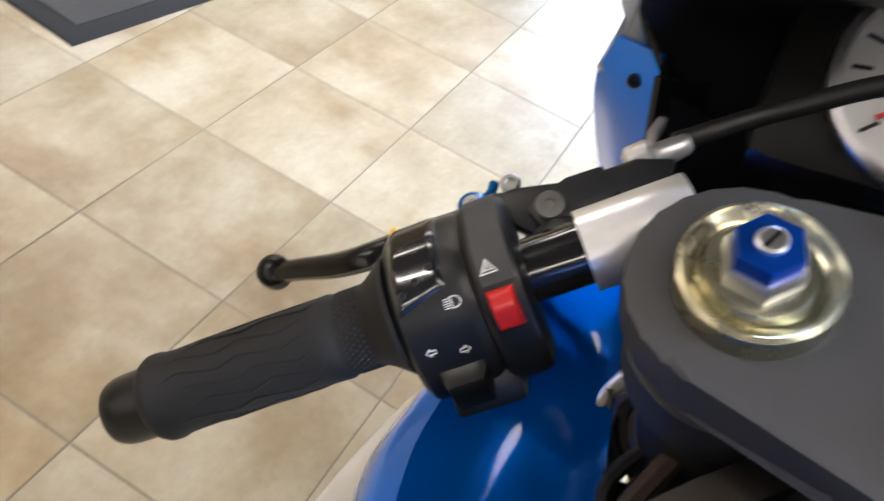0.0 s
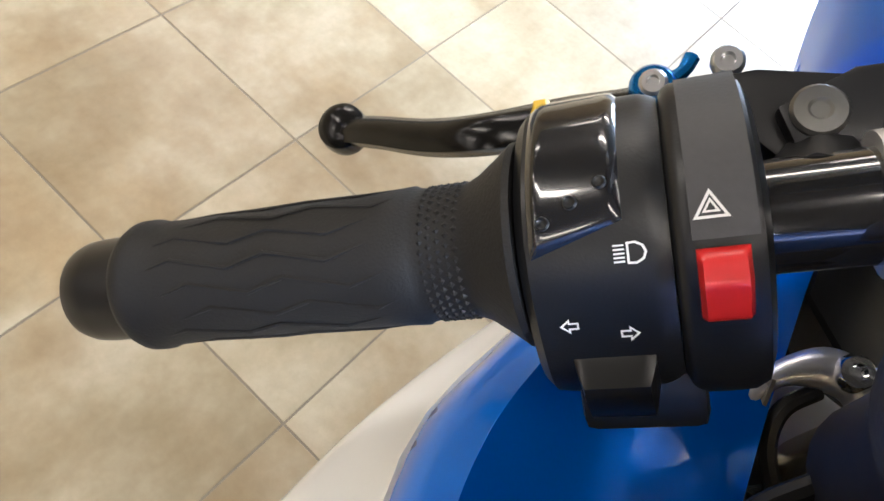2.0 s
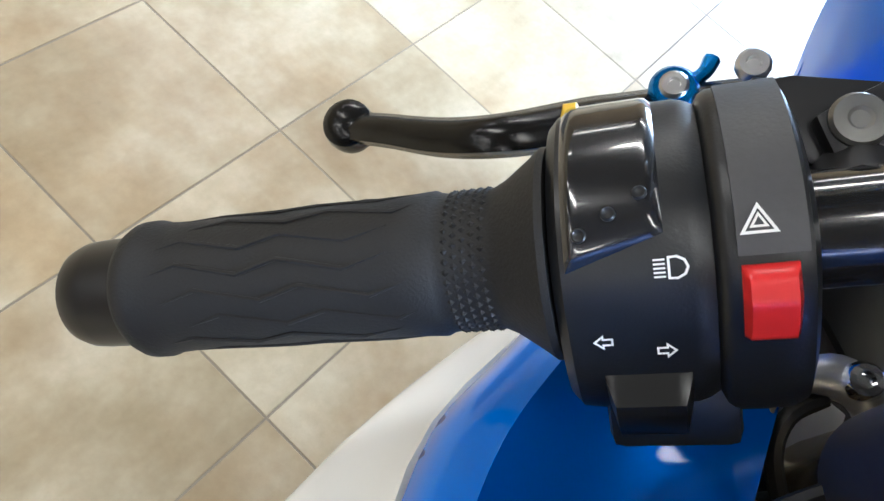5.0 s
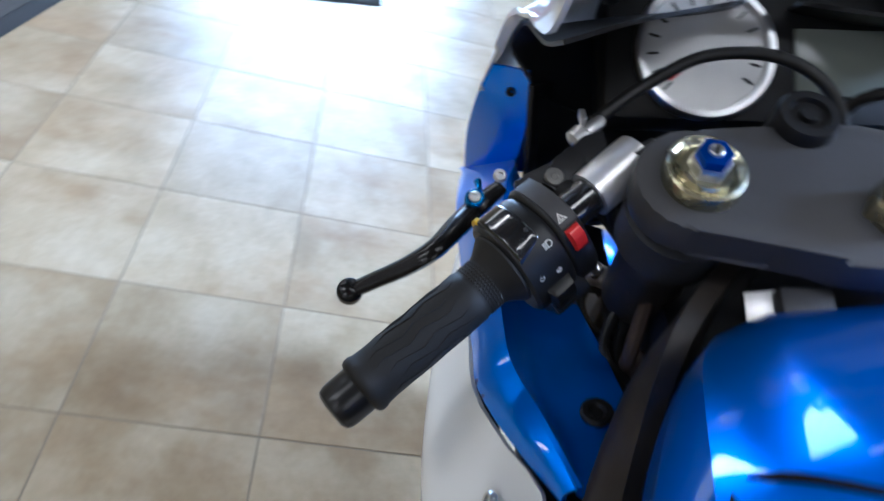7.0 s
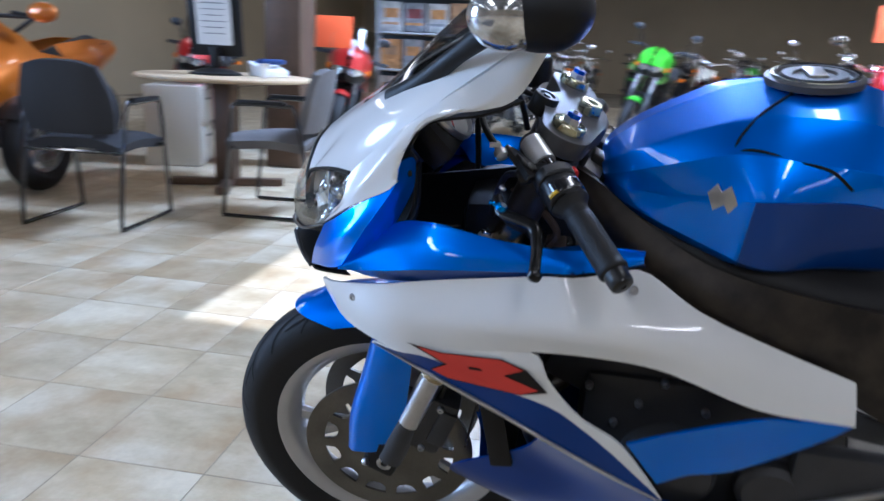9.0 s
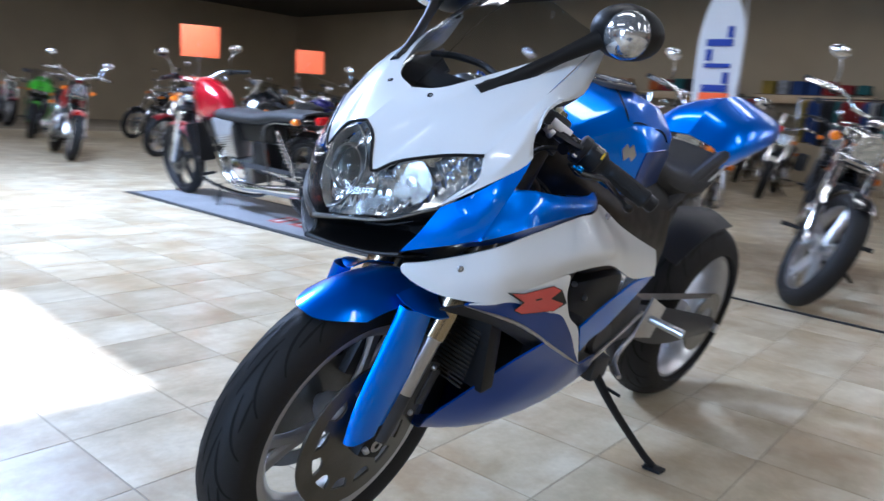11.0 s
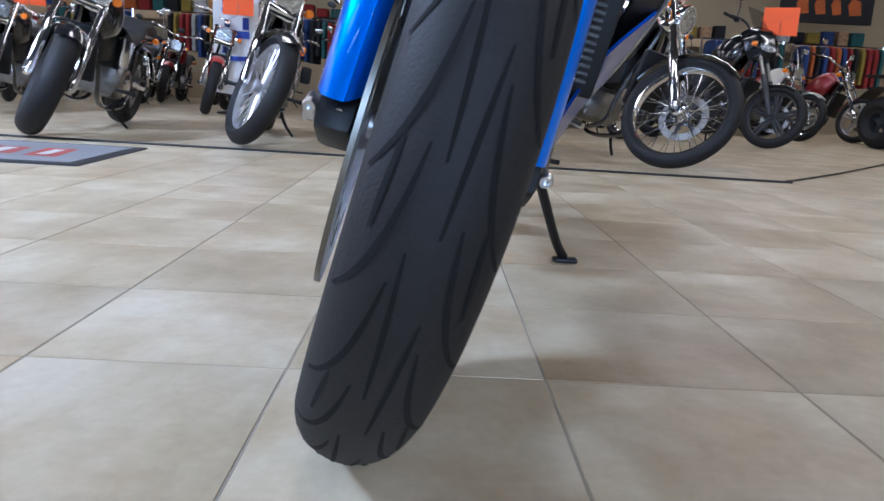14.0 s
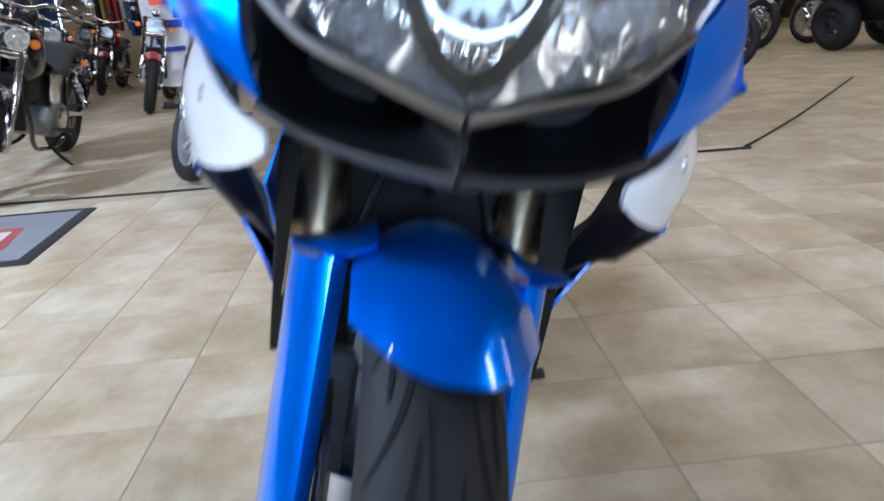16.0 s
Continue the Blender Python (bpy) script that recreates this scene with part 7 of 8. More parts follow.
    if style == "standard":
        part("exhaust", sweep([(-0.10, ey + 0.13, 0.52), (-0.16, ey + 0.16, 0.40), (-0.18, ey - 0.05, 0.24), (-0.185, ey - 0.45, 0.25), (-0.19, ar.y - 0.12, 0.28)], [0.020, 0.020, 0.022, 0.030, 0.046, 0.046], 12, 40), CHROME, root)
    part("drive_cover", skin([[(-0.12, ey - 0.10, 0.42), (-0.12, ar.y, rr + 0.07)], [(-0.13, ey - 0.10, 0.38), (-0.13, ar.y, rr + 0.05)]], 8, 3, 0.012), SATIN, root)
    part("tail_light", box((0.09, 0.05, 0.06), Matrix.Translation((0, sy1 - 0.06, sz - 0.02)), 0.016), REDLENS, root, "red tail light")
    if plate:
        part("tail_plate", revolve([(0.075, -0.002), (0.075, 0.002), (0.0001, 0.002)], axis_frame((0.02, sy1 - 0.12, sz - 0.16), (0, -1, 0.25)), 28), CARD, root, "round white plate below the tail")
    part("side_stand", sweep([(-0.12, head.y - 0.45, 0.20), (-0.17, head.y - 0.50, 0.12), (-0.235, head.y - 0.55, 0.055)], [0.013, 0.011, 0.010], 8, 8), BLACKPLASTIC, root)
    return root, root.matrix_world @ turn @ hb


def price_tag(at, yaw, w=0.32, h=0.27, tilt=6, bar_at=None):
    """A stiff orange card wired to the bars, with plain dark lines."""
    m = pose(*at, tilt, 0, yaw)
    t = empty("price_tag", m, "fluorescent orange price card hanging on a handlebar", "price tag", "orange price cards")
    bm = box((w, 0.003, h), Matrix(), 0.0008)
    c = part("card", bm, ORANGETAG, t)
    for k in range(3):
        part("print_line", box((w * (0.66 - 0.1 * k), 0.001, 0.007), Matrix.Translation((0, -0.0022, h * (0.22 - 0.2 * k)))), CLOTHS[1], c)
    end = m.inverted() @ Vector(bar_at) if bar_at else Vector((0.02, 0.03, -h))
    part("wire", sweep([(0, 0.003, 0), (0.01, 0.01, -h / 2), end], 0.0025, 6, 10), STEEL, t)


CHROMERED = mat("red_fender_paint", (0.42, 0.02, 0.015), 0.28, 0.2, coat=1.0, blotch=0.1)
CREAM = mat("ivory_paint", (0.55, 0.52, 0.44), 0.3, coat=0.8, blotch=0.08)
TEAL = mat("dark_teal_paint", (0.02, 0.09, 0.10), 0.3, 0.3, coat=1.0, blotch=0.1)

# close row
red_std, red_bar = motorcycle((5.22, -2.50), (3.30, -2.54), REDGLOSS, "dark red standard motorcycle with black seat on a grey mat", "standard", "cast", SATIN, lean=-8, rf=0.325, rr=0.335, fat=0.055, plate=True, tank_mat=mat("candy_red_paint", (0.42, 0.006, 0.016), 0.24, 0.35, coat=1.0, blotch=0.08))
motorcycle((2.30, -3.30), (2.66, -5.0), BLACKGLOSS, "black cruiser with a fat front tyre and twin round headlights", "cruiser", "cast", ALLOY, steer=24, fat=0.070, rf=0.32, twin_lamps=True, screen=True, lean=-13)
silver_c, _ = motorcycle((1.17, -3.41), (1.52, -5.0), BLACKGLOSS, "black cruiser with silver many-spoked cast wheels", "cruiser", "many", RIMSILVER, steer=24, fat=0.054, rf=0.335, lean=-13)
_, redc_bar = motorcycle((2.78, -7.2), (3.12, -8.8), CHROMERED, "red cruiser with a round chrome headlight", "cruiser", "cast", ALLOY, steer=10, lean=-10)
wire_c, wire_bar = motorcycle((-1.15, -3.45), (-0.60, -5.03), BLACKGLOSS, "black cruiser with chrome wire-spoked wheels and polished fork", "cruiser", "wire", CHROME, steer=34, fat=0.050, rf=0.335, lean=-13, rake=30)
_, tour_bar = motorcycle((-2.93, -6.55), (-2.15, -7.85), BLACKGLOSS, "black touring motorcycle with a small clear screen", "adventure", "cast", SATIN, chrome=False, steer=18, screen=True, lean=-10)
motorcycle((0.09, -3.32), (0.45, -4.92), BLACKGLOSS, "black cruiser with a chrome fork parked behind the sport motorcycle", "cruiser", "cast", ALLOY, steer=24, lean=-12, rf=0.33, detail=True)
_, teal_bar = motorcycle((-0.20, -6.9), (0.10, -8.3), TEAL, "dark teal naked motorcycle with a round headlight", "standard", "cast", SATIN, steer=10, lean=-9)
_, redf_bar = motorcycle((5.2, -7.6), (5.6, -9.1), CHROMERED, "cruiser with red fenders and chrome trim", "cruiser", "wire", CHROME, steer=10)
_, blue_bar = motorcycle((7.4, -8.2), (7.8, -9.7), PURPLE, "cruiser with deep blue fenders and chrome trim", "cruiser", "wire", CHROME, steer=10)
motorcycle((9.2, -8.2), (9.8, -9.5), GREENPAINT, "lime green sport motorcycle with a dark screen", "sport", "cast", SATIN, chrome=False, screen=True)
motorcycle((10.6, -7.6), (11.1, -8.9), PURPLE, "deep blue sport motorcycle with a dark screen", "sport", "cast", SATIN, chrome=False, screen=True)
bike_a, _ = motorcycle((4.0, -5.2), (4.4, -6.75), BLACKGLOSS, "black and chrome cruiser in the display row", "cruiser", "wire", CHROME, steer=8)
bike_b, b_bar = motorcycle((6.0, -4.6), (6.4, -6.1), CREAM, "ivory and chrome cruiser with leather saddlebags", "cruiser", "wire", CHROME, steer=6, bags=True, screen=True)
bike_c, _ = motorcycle((7.6, -4.4), (8.0, -5.8), BLACKGLOSS, "black sport motorcycle in the display row", "sport", "cast", SATIN, chrome=False, screen=True)
bike_d, _ = motorcycle((9.0, -4.0), (9.4, -5.5), REDGLOSS, "dark red cruiser with chrome fork", "cruiser", "cast", ALLOY, steer=8)
bike_e, _ = motorcycle((12.4, -3.4), (13.7, -3.9), GREENPAINT, "lime green and black sport motorcycle", "sport", "cast", SATIN, chrome=False, screen=True)
bike_f, _ = motorcycle((-8.6, -9.0), (-8.0, -10.4), BLACKGLOSS, "black naked motorcycle with dark wheels", "standard", "cast", SATIN, steer=12, chrome=False)
motorcycle((7.2, -0.6), (8.6, -1.0), GREENPAINT, "lime green motorcycle with a tall seat", "adventure", "wire", SATIN, chrome=False)
motorcycle((6.9, 1.0), (8.3, 0.7), BLACKGLOSS, "black motorcycle with a yellow panel", "standard", "wire", SATIN, chrome=False, tank_mat=YELLOW)
motorcycle((8.4, -2.6), (9.8, -2.9), CHROMERED, "red and chrome cruiser in the side row", "cruiser", "wire", CHROME)
# rows further back repeat the same kinds of machine
for k, (src, x, y, yaw) in enumerate((
        (bike_a, -1.9, -9.8, 14), (bike_b, -0.6, -10.4, 12), (bike_d, 0.7, -9.6, 13), (bike_a, 1.6, -10.2, 15), (bike_c, 3.9, -10.6, 14), (bike_d, 4.6, -10.3, 12),
        (bike_a, 6.2, -10.8, 16), (bike_b, 8.4, -11.0, 12), (bike_a, 10.2, -11.0, 14), (bike_f, -3.4, -9.9, 20), (bike_d, -5.2, -9.4, 24), (bike_a, 11.6, -5.2, 14),
        (bike_d, 10.4, -1.6, 75), (bike_a, 10.2, 0.6, 78), (bike_f, 9.8, 2.6, 80), (bike_b, 11.5, -9.4, 14), (bike_a, -9.2, -5.0, 34), (bike_f, 0.2, -6.9, 14), (bike_a, -1.6, -6.9, 16), (bike_d, 6.3, -8.0, 14), (bike_c, 8.2, -8.6, 14), (bike_a, 4.2, -7.9, 12), (bike_f, 1.5, -8.1, 12), (bike_d, -1.2, -8.4, 15),
        (bike_b, 2.7, -9.9, 12), (bike_c, 7.3, -10.9, 14), (bike_d, 9.3, -10.3, 15), (bike_f, 5.3, -11.2, 13), (bike_b, -4.3, -9.0, 20), (bike_a, 9.6, -6.4, 14), (bike_d, 7.9, -6.9, 12), (bike_a, 12.0, -7.4, 14), (bike_f, -0.9, -11.6, 10), (bike_d, 2.2, -11.6, 13),
        (bike_a, 13.0, -5.4, 14), (bike_d, 13.2, -7.6, 12), (bike_f, 12.8, -9.5, 15), (bike_b, 14.3, -6.4, 14), (bike_a, 14.4, -8.6, 16), (bike_e, 13.9, -10.7, 14), (bike_d, 12.5, -11.6, 13), (bike_a, 11.3, -12.4, 14), (bike_f, 9.4, -12.6, 12), (bike_d, 7.6, -12.9, 15), (bike_a, 5.9, -12.9, 14), (bike_b, 4.2, -12.8, 13))):
    copy_thing(src, pose(x, y, 0.001, 0, -10, yaw))
# bike on the mat by the table
motorcycle((1.72, 4.86), (1.32, 3.22), BLACKGLOSS, "dark touring motorcycle with wide rear tyre on a red mat", "cruiser", "cast", SATIN, fat=0.075, rr=0.315, chrome=False, bags=False, lean=-8)


# far side of the hall
far_z = ((bike_a, 15.6, -5.2), (bike_d, 16.0, -4.1), (bike_b, 15.7, -3.0), (bike_c, 16.1, -1.9), (bike_e, 15.8, -0.8), (bike_a, 16.2, 0.3), (bike_f, 15.7, 1.4), (bike_d, 16.0, 2.5), (bike_a, 15.8, 3.6), (bike_e, 17.8, -3.6), (bike_d, 17.9, -1.4), (bike_b, 17.8, 0.9))
for src, x, y in far_z:
    copy_thing(src, pose(x, y, 0.001, 0, -10, 82))
_, sport_bar = motorcycle((4.75, 1.95), (6.1, 2.35), CHROMERED, "red and white sport motorcycle behind the round table", "sport", "cast", SATIN, chrome=False, screen=True, tank_mat=WHITE)
motorcycle((4.9, 3.55), (6.2, 3.9), CHROMERED, "red and white sport motorcycle with a pale tank", "sport", "cast", SATIN, chrome=False, screen=True, tank_mat=WHITE)
motorcycle((9.3, 1.4), (10.7, 1.7), BLACKPLASTIC, "dark off-road motorcycle with yellow tank", "adventure", "wire", SATIN, chrome=False, tank_mat=YELLOW)
for at, yaw, held in (((4.97, -2.48, 1.36), 60, red_bar), ((6.20, -4.55, 1.38), 50, b_bar), ((7.20, -8.0, 1.30), 38, blue_bar), ((0.02, -7.2, 1.14), 5, teal_bar), ((-1.32, -4.02, 1.17), -12, wire_bar),
                      ((-3.05, -6.90, 1.22), -20, tour_bar), ((5.1, -7.95, 1.24), 30, redf_bar), ((2.50, -7.45, 1.20), 15, redc_bar), ((4.95, 1.98, 1.10), 100, sport_bar)):
    price_tag(at, yaw, bar_at=held, **({"w": 0.17, "h": 0.24} if held is wire_bar else {}))

# ---- mats and the floor cable ----
MATDARK = mat("dark_mat_pile", (0.075, 0.072, 0.070), 0.95, grain=0.25, grain_scale=350, blotch=0.25, blotch_scale=2.5, bump=0.5, bump_scale=700)
MAUVE = mat("mat_mauve_pile", (0.17, 0.115, 0.125), 0.95, grain=0.3, grain_scale=60, blotch=0.4, blotch_scale=9, bump=0.4, bump_scale=700)
def floor_mat(corners, label, marks=(), inner=MATGREY):
    """A low display mat: pile in a black rubber border, with worn printed shapes."""
    t = empty("floor_mat", Matrix(), label, "floor mat", "display mats")
    c = [Vector((*p, 0)) for p in corners]
    mid_ = sum(c, Vector()) / 4
    e = 0.055
    ins = []
    for i in range(4):
        d1, d2 = (c[i - 1] - c[i]).normalized(), (c[(i + 1) % 4] - c[i]).normalized()
        ins.append(c[i] + (d1 + d2) * e)
    bm = bmesh.new()
    lo, hi, ih = ([bm.verts.new((p.x, p.y, z)) for p in q] for q, z in ((c, 0.0005), ([p + (mid_ - p).normalized() * 0.01 for p in c], 0.007), (ins, 0.008)))
    for i in range(4):
        j = (i + 1) % 4
        bm.faces.new((lo[i], lo[j], hi[j], hi[i]))
        bm.faces.new((hi[i], hi[j], ih[j], ih[i]))
    bm.faces.new(lo[::-1])
    part("border", bm, MATEDGE, t, "black rubber border")
    bm = bmesh.new()
    a, b = ([bm.verts.new((p.x, p.y, z)) for p in ins] for z in (0.004, 0.0095))
    bm.faces.new(b)
    for i in range(4):
        j = (i + 1) % 4
        bm.faces.new((a[i], a[j], b[j], b[i]))
    part("mat_field", bm, inner, t)
    ux, uy = (ins[1] - ins[0]), (ins[3] - ins[0])
    for material, shape in marks:
        bm = bmesh.new()
        vs = [bm.verts.new(ins[0] + ux * u + uy * v + Vector((0, 0, 0.0105 if material is MATRED else 0.0118))) for u, v in shape]
        f_ = bm.faces.new(vs)
        if f_.normal.z < 0:
            f_.normal_flip()
        part("printed_shape", bm, material, t)
    return t


def slanted(u, v, w, h, k=0.012):
    return [(u, v), (u + w, v), (u + w + k, v + h), (u + k, v + h)]


lettering = []
rn = random.Random(3)
u = 0.03
for i in range(9):
    w_ = 0.030 + 0.022 * rn.random()
    lettering.append((MATRED, slanted(u, 0.20 + 0.05 * (i % 2), w_, 0.46 - 0.06 * (i % 3))))
    u += w_ + 0.016
wide = [(m, [(x * 1.05, 1 - y) for x, y in s]) for m, s in lettering]
for m, s in list(wide):
    cx_, cy_ = sum(p[0] for p in s) / 4, sum(p[1] for p in s) / 4
    wide.append((MATWHITE, [(cx_ + (x - cx_) * 0.35, cy_ + (y - cy_) * 0.66) for x, y in s]))
floor_mat([(1.51, -2.95), (5.45, -2.86), (5.40, -1.98), (1.40, -2.09)], "grey display mat with worn red shapes and black rubber border", wide)
floor_mat([(1.08, 2.67), (2.08, 2.88), (1.95, 5.6), (0.62, 5.3)], "mauve-grey display mat with black rubber border", [(MAUVE, [(0.18, 0.03), (0.60, 0.03), (0.58, 0.75), (0.20, 0.75)])])
floor_mat([(-0.50, 2.17), (-0.70, 5.2), (-2.7, 5.0), (-1.53, 1.72)], "grey display mat with brick-red print and black rubber border", [(MATRED, [(0.05, 0.12), (0.9, 0.12), (0.9, 0.6), (0.1, 0.52)])])
floor_mat([(-1.60, 0.36), (-1.46, 1.62), (-3.35, 1.85), (-3.45, 0.44)], "dark grey display mat with black rubber border", inner=MATDARK)
cable = sweep([(5.9, -3.28, 0.006), (3.5, -3.22, 0.006), (1.5, -3.19, 0.006), (0.2, -3.15, 0.006), (-1.6, -3.10, 0.006), (-1.72, -3.14, 0.006), (-2.2, -3.7, 0.006), (-2.6, -4.2, 0.006), (-3.6, -5.5, 0.006)], 0.006, 8, 90)
tagged(part("floor_cable", cable, WIRE), "thin black cable laid along the tiled floor", "cable")


# ---- chairs and table ----
def chair(at, yaw, fabric, label):
    """Sled-base armchair: two tube loops, padded seat and back."""
    t = empty("chair", pose(*at, 0, 0, yaw), label, "chair", "sled-base chairs by the table")
    for s in (-1, 1):
        x = s * 0.27
        loop = [(x, -0.24, 0.012), (x, 0.22, 0.012), (x, 0.25, 0.035), (x, 0.22, 0.30), (x, 0.19, 0.60), (x, 0.15, 0.645), (x, -0.10, 0.645), (x, -0.17, 0.62), (x, -0.235, 0.30), (x, -0.27, 0.035), (x, -0.24, 0.012)]
        fr_ = part("frame_loop", sweep(loop, 0.0115, 10, 80), BLACKGLOSS, t, "bent black tube leg and arm")
        part("armrest", box((0.045, 0.27, 0.024), Matrix.Translation((x, 0.02, 0.660)), 0.010), BLACKPLASTIC, fr_)
    part("cross_bar", sweep([(-0.27, -0.21, 0.40), (0.27, -0.21, 0.40)], 0.0105, 8, 2, smooth=False), BLACKGLOSS, t)
    part("cross_bar", sweep([(-0.27, 0.20, 0.40), (0.27, 0.20, 0.40)], 0.0105, 8, 2, smooth=False), BLACKGLOSS, t)
    part("seat", skin([[(-0.245, -0.22, 0.43), (-0.25, 0.0, 0.45), (-0.245, 0.24, 0.43)], [(-0.12, -0.23, 0.465), (-0.12, 0.0, 0.485), (-0.12, 0.27, 0.455)], [(0.12, -0.23, 0.465), (0.12, 0.0, 0.485), (0.12, 0.27, 0.455)], [(0.245, -0.22, 0.43), (0.25, 0.0, 0.45), (0.245, 0.24, 0.43)]], 12, 14, 0.05, inward=(0, 0, 0)), fabric, t, "padded fabric seat")
    bk = skin([[(-0.23, -0.215, 0.50), (-0.245, -0.25, 0.66), (-0.19, -0.285, 0.82)], [(-0.10, -0.235, 0.49), (-0.10, -0.275, 0.66), (-0.09, -0.305, 0.845)], [(0.10, -0.235, 0.49), (0.10, -0.275, 0.66), (0.09, -0.305, 0.845)], [(0.23, -0.215, 0.50), (0.245, -0.25, 0.66), (0.19, -0.285, 0.82)]], 12, 14, 0.045, inward=(0, 3, 0.6))
    part("backrest", bk, fabric, t, "padded fabric backrest")
    return t


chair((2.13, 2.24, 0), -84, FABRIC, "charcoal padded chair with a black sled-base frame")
chair((2.74, 1.46, 0), 6, LITFABRIC, "padded chair, its lit look put into grey fabric, with a black sled-base frame")

TB = Vector((3.32, 2.13, 0))
tb = empty("round_table", Matrix.Translation(TB), "round birch-topped table on a dark pedestal", "table")
part("tabletop", revolve([(0.50, 0.722), (0.565, 0.726), (0.575, 0.738), (0.572, 0.750), (0.560, 0.754), (0.0001, 0.754)], None, 56), WOOD, tb, "pale birch round top")
part("pedestal", box((0.13, 0.13, 0.70), Matrix.Translation((0, 0, 0.375)), 0.012), DARKWOOD, tb, "dark wooden pedestal")
for k in range(4):
    part("foot", box((0.36, 0.075, 0.05), Matrix.Rotation(math.pi / 2 * k + 0.4, 4, "Z") @ Matrix.Translation((0.20, 0, 0.027)), 0.01), DARKWOOD, tb)
# display stand with a printed sheet
ds = empty("display_stand", pose(3.26, 2.17, 0.756, 0, 0, 96), "black tabletop display stand with a white printed sheet", "display stand")
part("base", revolve([(0.17, 0), (0.17, 0.012), (0.12, 0.03), (0.05, 0.045), (0.0001, 0.045)], None, 32), BLACKPLASTIC, ds)
part("neck", box((0.07, 0.04, 0.16), Matrix.Translation((0, 0, 0.10)), 0.01), BLACKPLASTIC, ds)
scr = part("screen_case", box((0.36, 0.045, 0.42), Matrix.Translation((0, -0.02, 0.33)) @ Matrix.Rotation(radians(-8), 4, "X"), 0.012), BLACKPLASTIC, ds, "black upright case")
part("sheet", box((0.24, 0.002, 0.30), Matrix.Translation((0, 0.006, 0.34)) @ Matrix.Rotation(radians(-8), 4, "X")), CARD, scr, "white printed sheet")
part("sheet", box((0.24, 0.002, 0.30), Matrix.Translation((0, -0.046, 0.335)) @ Matrix.Rotation(radians(-8), 4, "X")), CARD, scr, "white printed sheet")
for k in range(6):
    for yy, s in ((0.0078, 1), (-0.0478, -1)):
        part("print_line", box((0.17 - 0.02 * (k % 3), 0.001, 0.006), Matrix.Translation((0, yy + 0.003 - (k - 3) * 0.0055, 0.34 - (k - 3) * 0.038)) @ Matrix.Rotation(radians(-8), 4, "X")), PAPERS[3], scr)
pr = empty("desk_phone", pose(3.45, 1.88, 0.756, 0, 0, 60), "pale grey desk telephone with a blue panel", "telephone")
part("body", prism([(-0.10, 0), (0.10, 0), (0.10, 0.10), (-0.10, 0.04)], 0.20, Matrix.Rotation(radians(90), 4, "X"), 0.008), CARD, pr)
part("handset", box((0.05, 0.20, 0.035), Matrix.Translation((-0.04, 0, 0.10)), 0.014), CLOTHS[4], pr)
part("panel", box((0.07, 0.14, 0.006), Matrix.Translation((0.05, 0, 0.088)) @ Matrix.Rotation(radians(-16), 4, "Y"), 0.002), CLOTHS[4], pr)
cup = empty("paper_cup", pose(3.22, 1.80, 0.755), "small white paper cup on the table", "cup")
part("cup_wall", revolve([(0.026, 0.0), (0.036, 0.09), (0.0385, 0.092), (0.034, 0.088), (0.025, 0.005), (0.0001, 0.005)], None, 24), CARD, cup)

# ---- brochure rack and dark column behind the table ----
rk_ = empty("brochure_rack", pose(6.05, 1.42, 0, 0, 0, 88), "grey metal rack holding printed brochures", "rack")
for s in (-1, 1):
    part("post", box((0.05, 0.05, 1.85), Matrix.Translation((s * 0.50, 0, 0.926)), 0.006), GREYPANEL, rk_, "grey metal post")
    part("foot", box((0.06, 0.50, 0.04), Matrix.Translation((s * 0.50, 0, 0.021)), 0.008), GREYPANEL, rk_)
rn = random.Random(11)
for r_ in range(4):
    z = 0.42 + r_ * 0.36
    part("shelf", box((0.96, 0.16, 0.018), Matrix.Translation((0, 0.06, z)), 0.004), GREYPANEL, rk_)
    part("back_panel", box((0.96, 0.012, 0.34), Matrix.Translation((0, -0.02, z + 0.17)), 0.002), BLACKPLASTIC, rk_)
    for c_ in range(4):
        p_ = part("brochure", box((0.215, 0.012, 0.27 + 0.03 * rn.random()), Matrix.Translation((-0.36 + c_ * 0.24, 0.03, z + 0.155)) @ Matrix.Rotation(radians(-8), 4, "X"), 0.002), PAPERS[rn.randrange(5)], rk_, "printed brochure")
        part("picture_block", box((0.15, 0.003, 0.09), Matrix.Translation((-0.36 + c_ * 0.24, 0.0395, z + 0.19)) @ Matrix.Rotation(radians(-8), 4, "X")), PAPERS[rn.randrange(5)], p_)
        part("text_block", box((0.17, 0.003, 0.025), Matrix.Translation((-0.36 + c_ * 0.24, 0.047, z + 0.09)) @ Matrix.Rotation(radians(-8), 4, "X")), PAPERS[(c_ + r_) % 5], p_)
col_ = part("column", box((0.30, 0.30, ROOM_H - 0.01), Matrix.Translation((4.35, 2.12, (ROOM_H - 0.01) / 2 + 0.0005)), 0.015), DARKWOOD)
tagged(col_, "dark brown wood-clad column beside the table", "column", kind="structure")


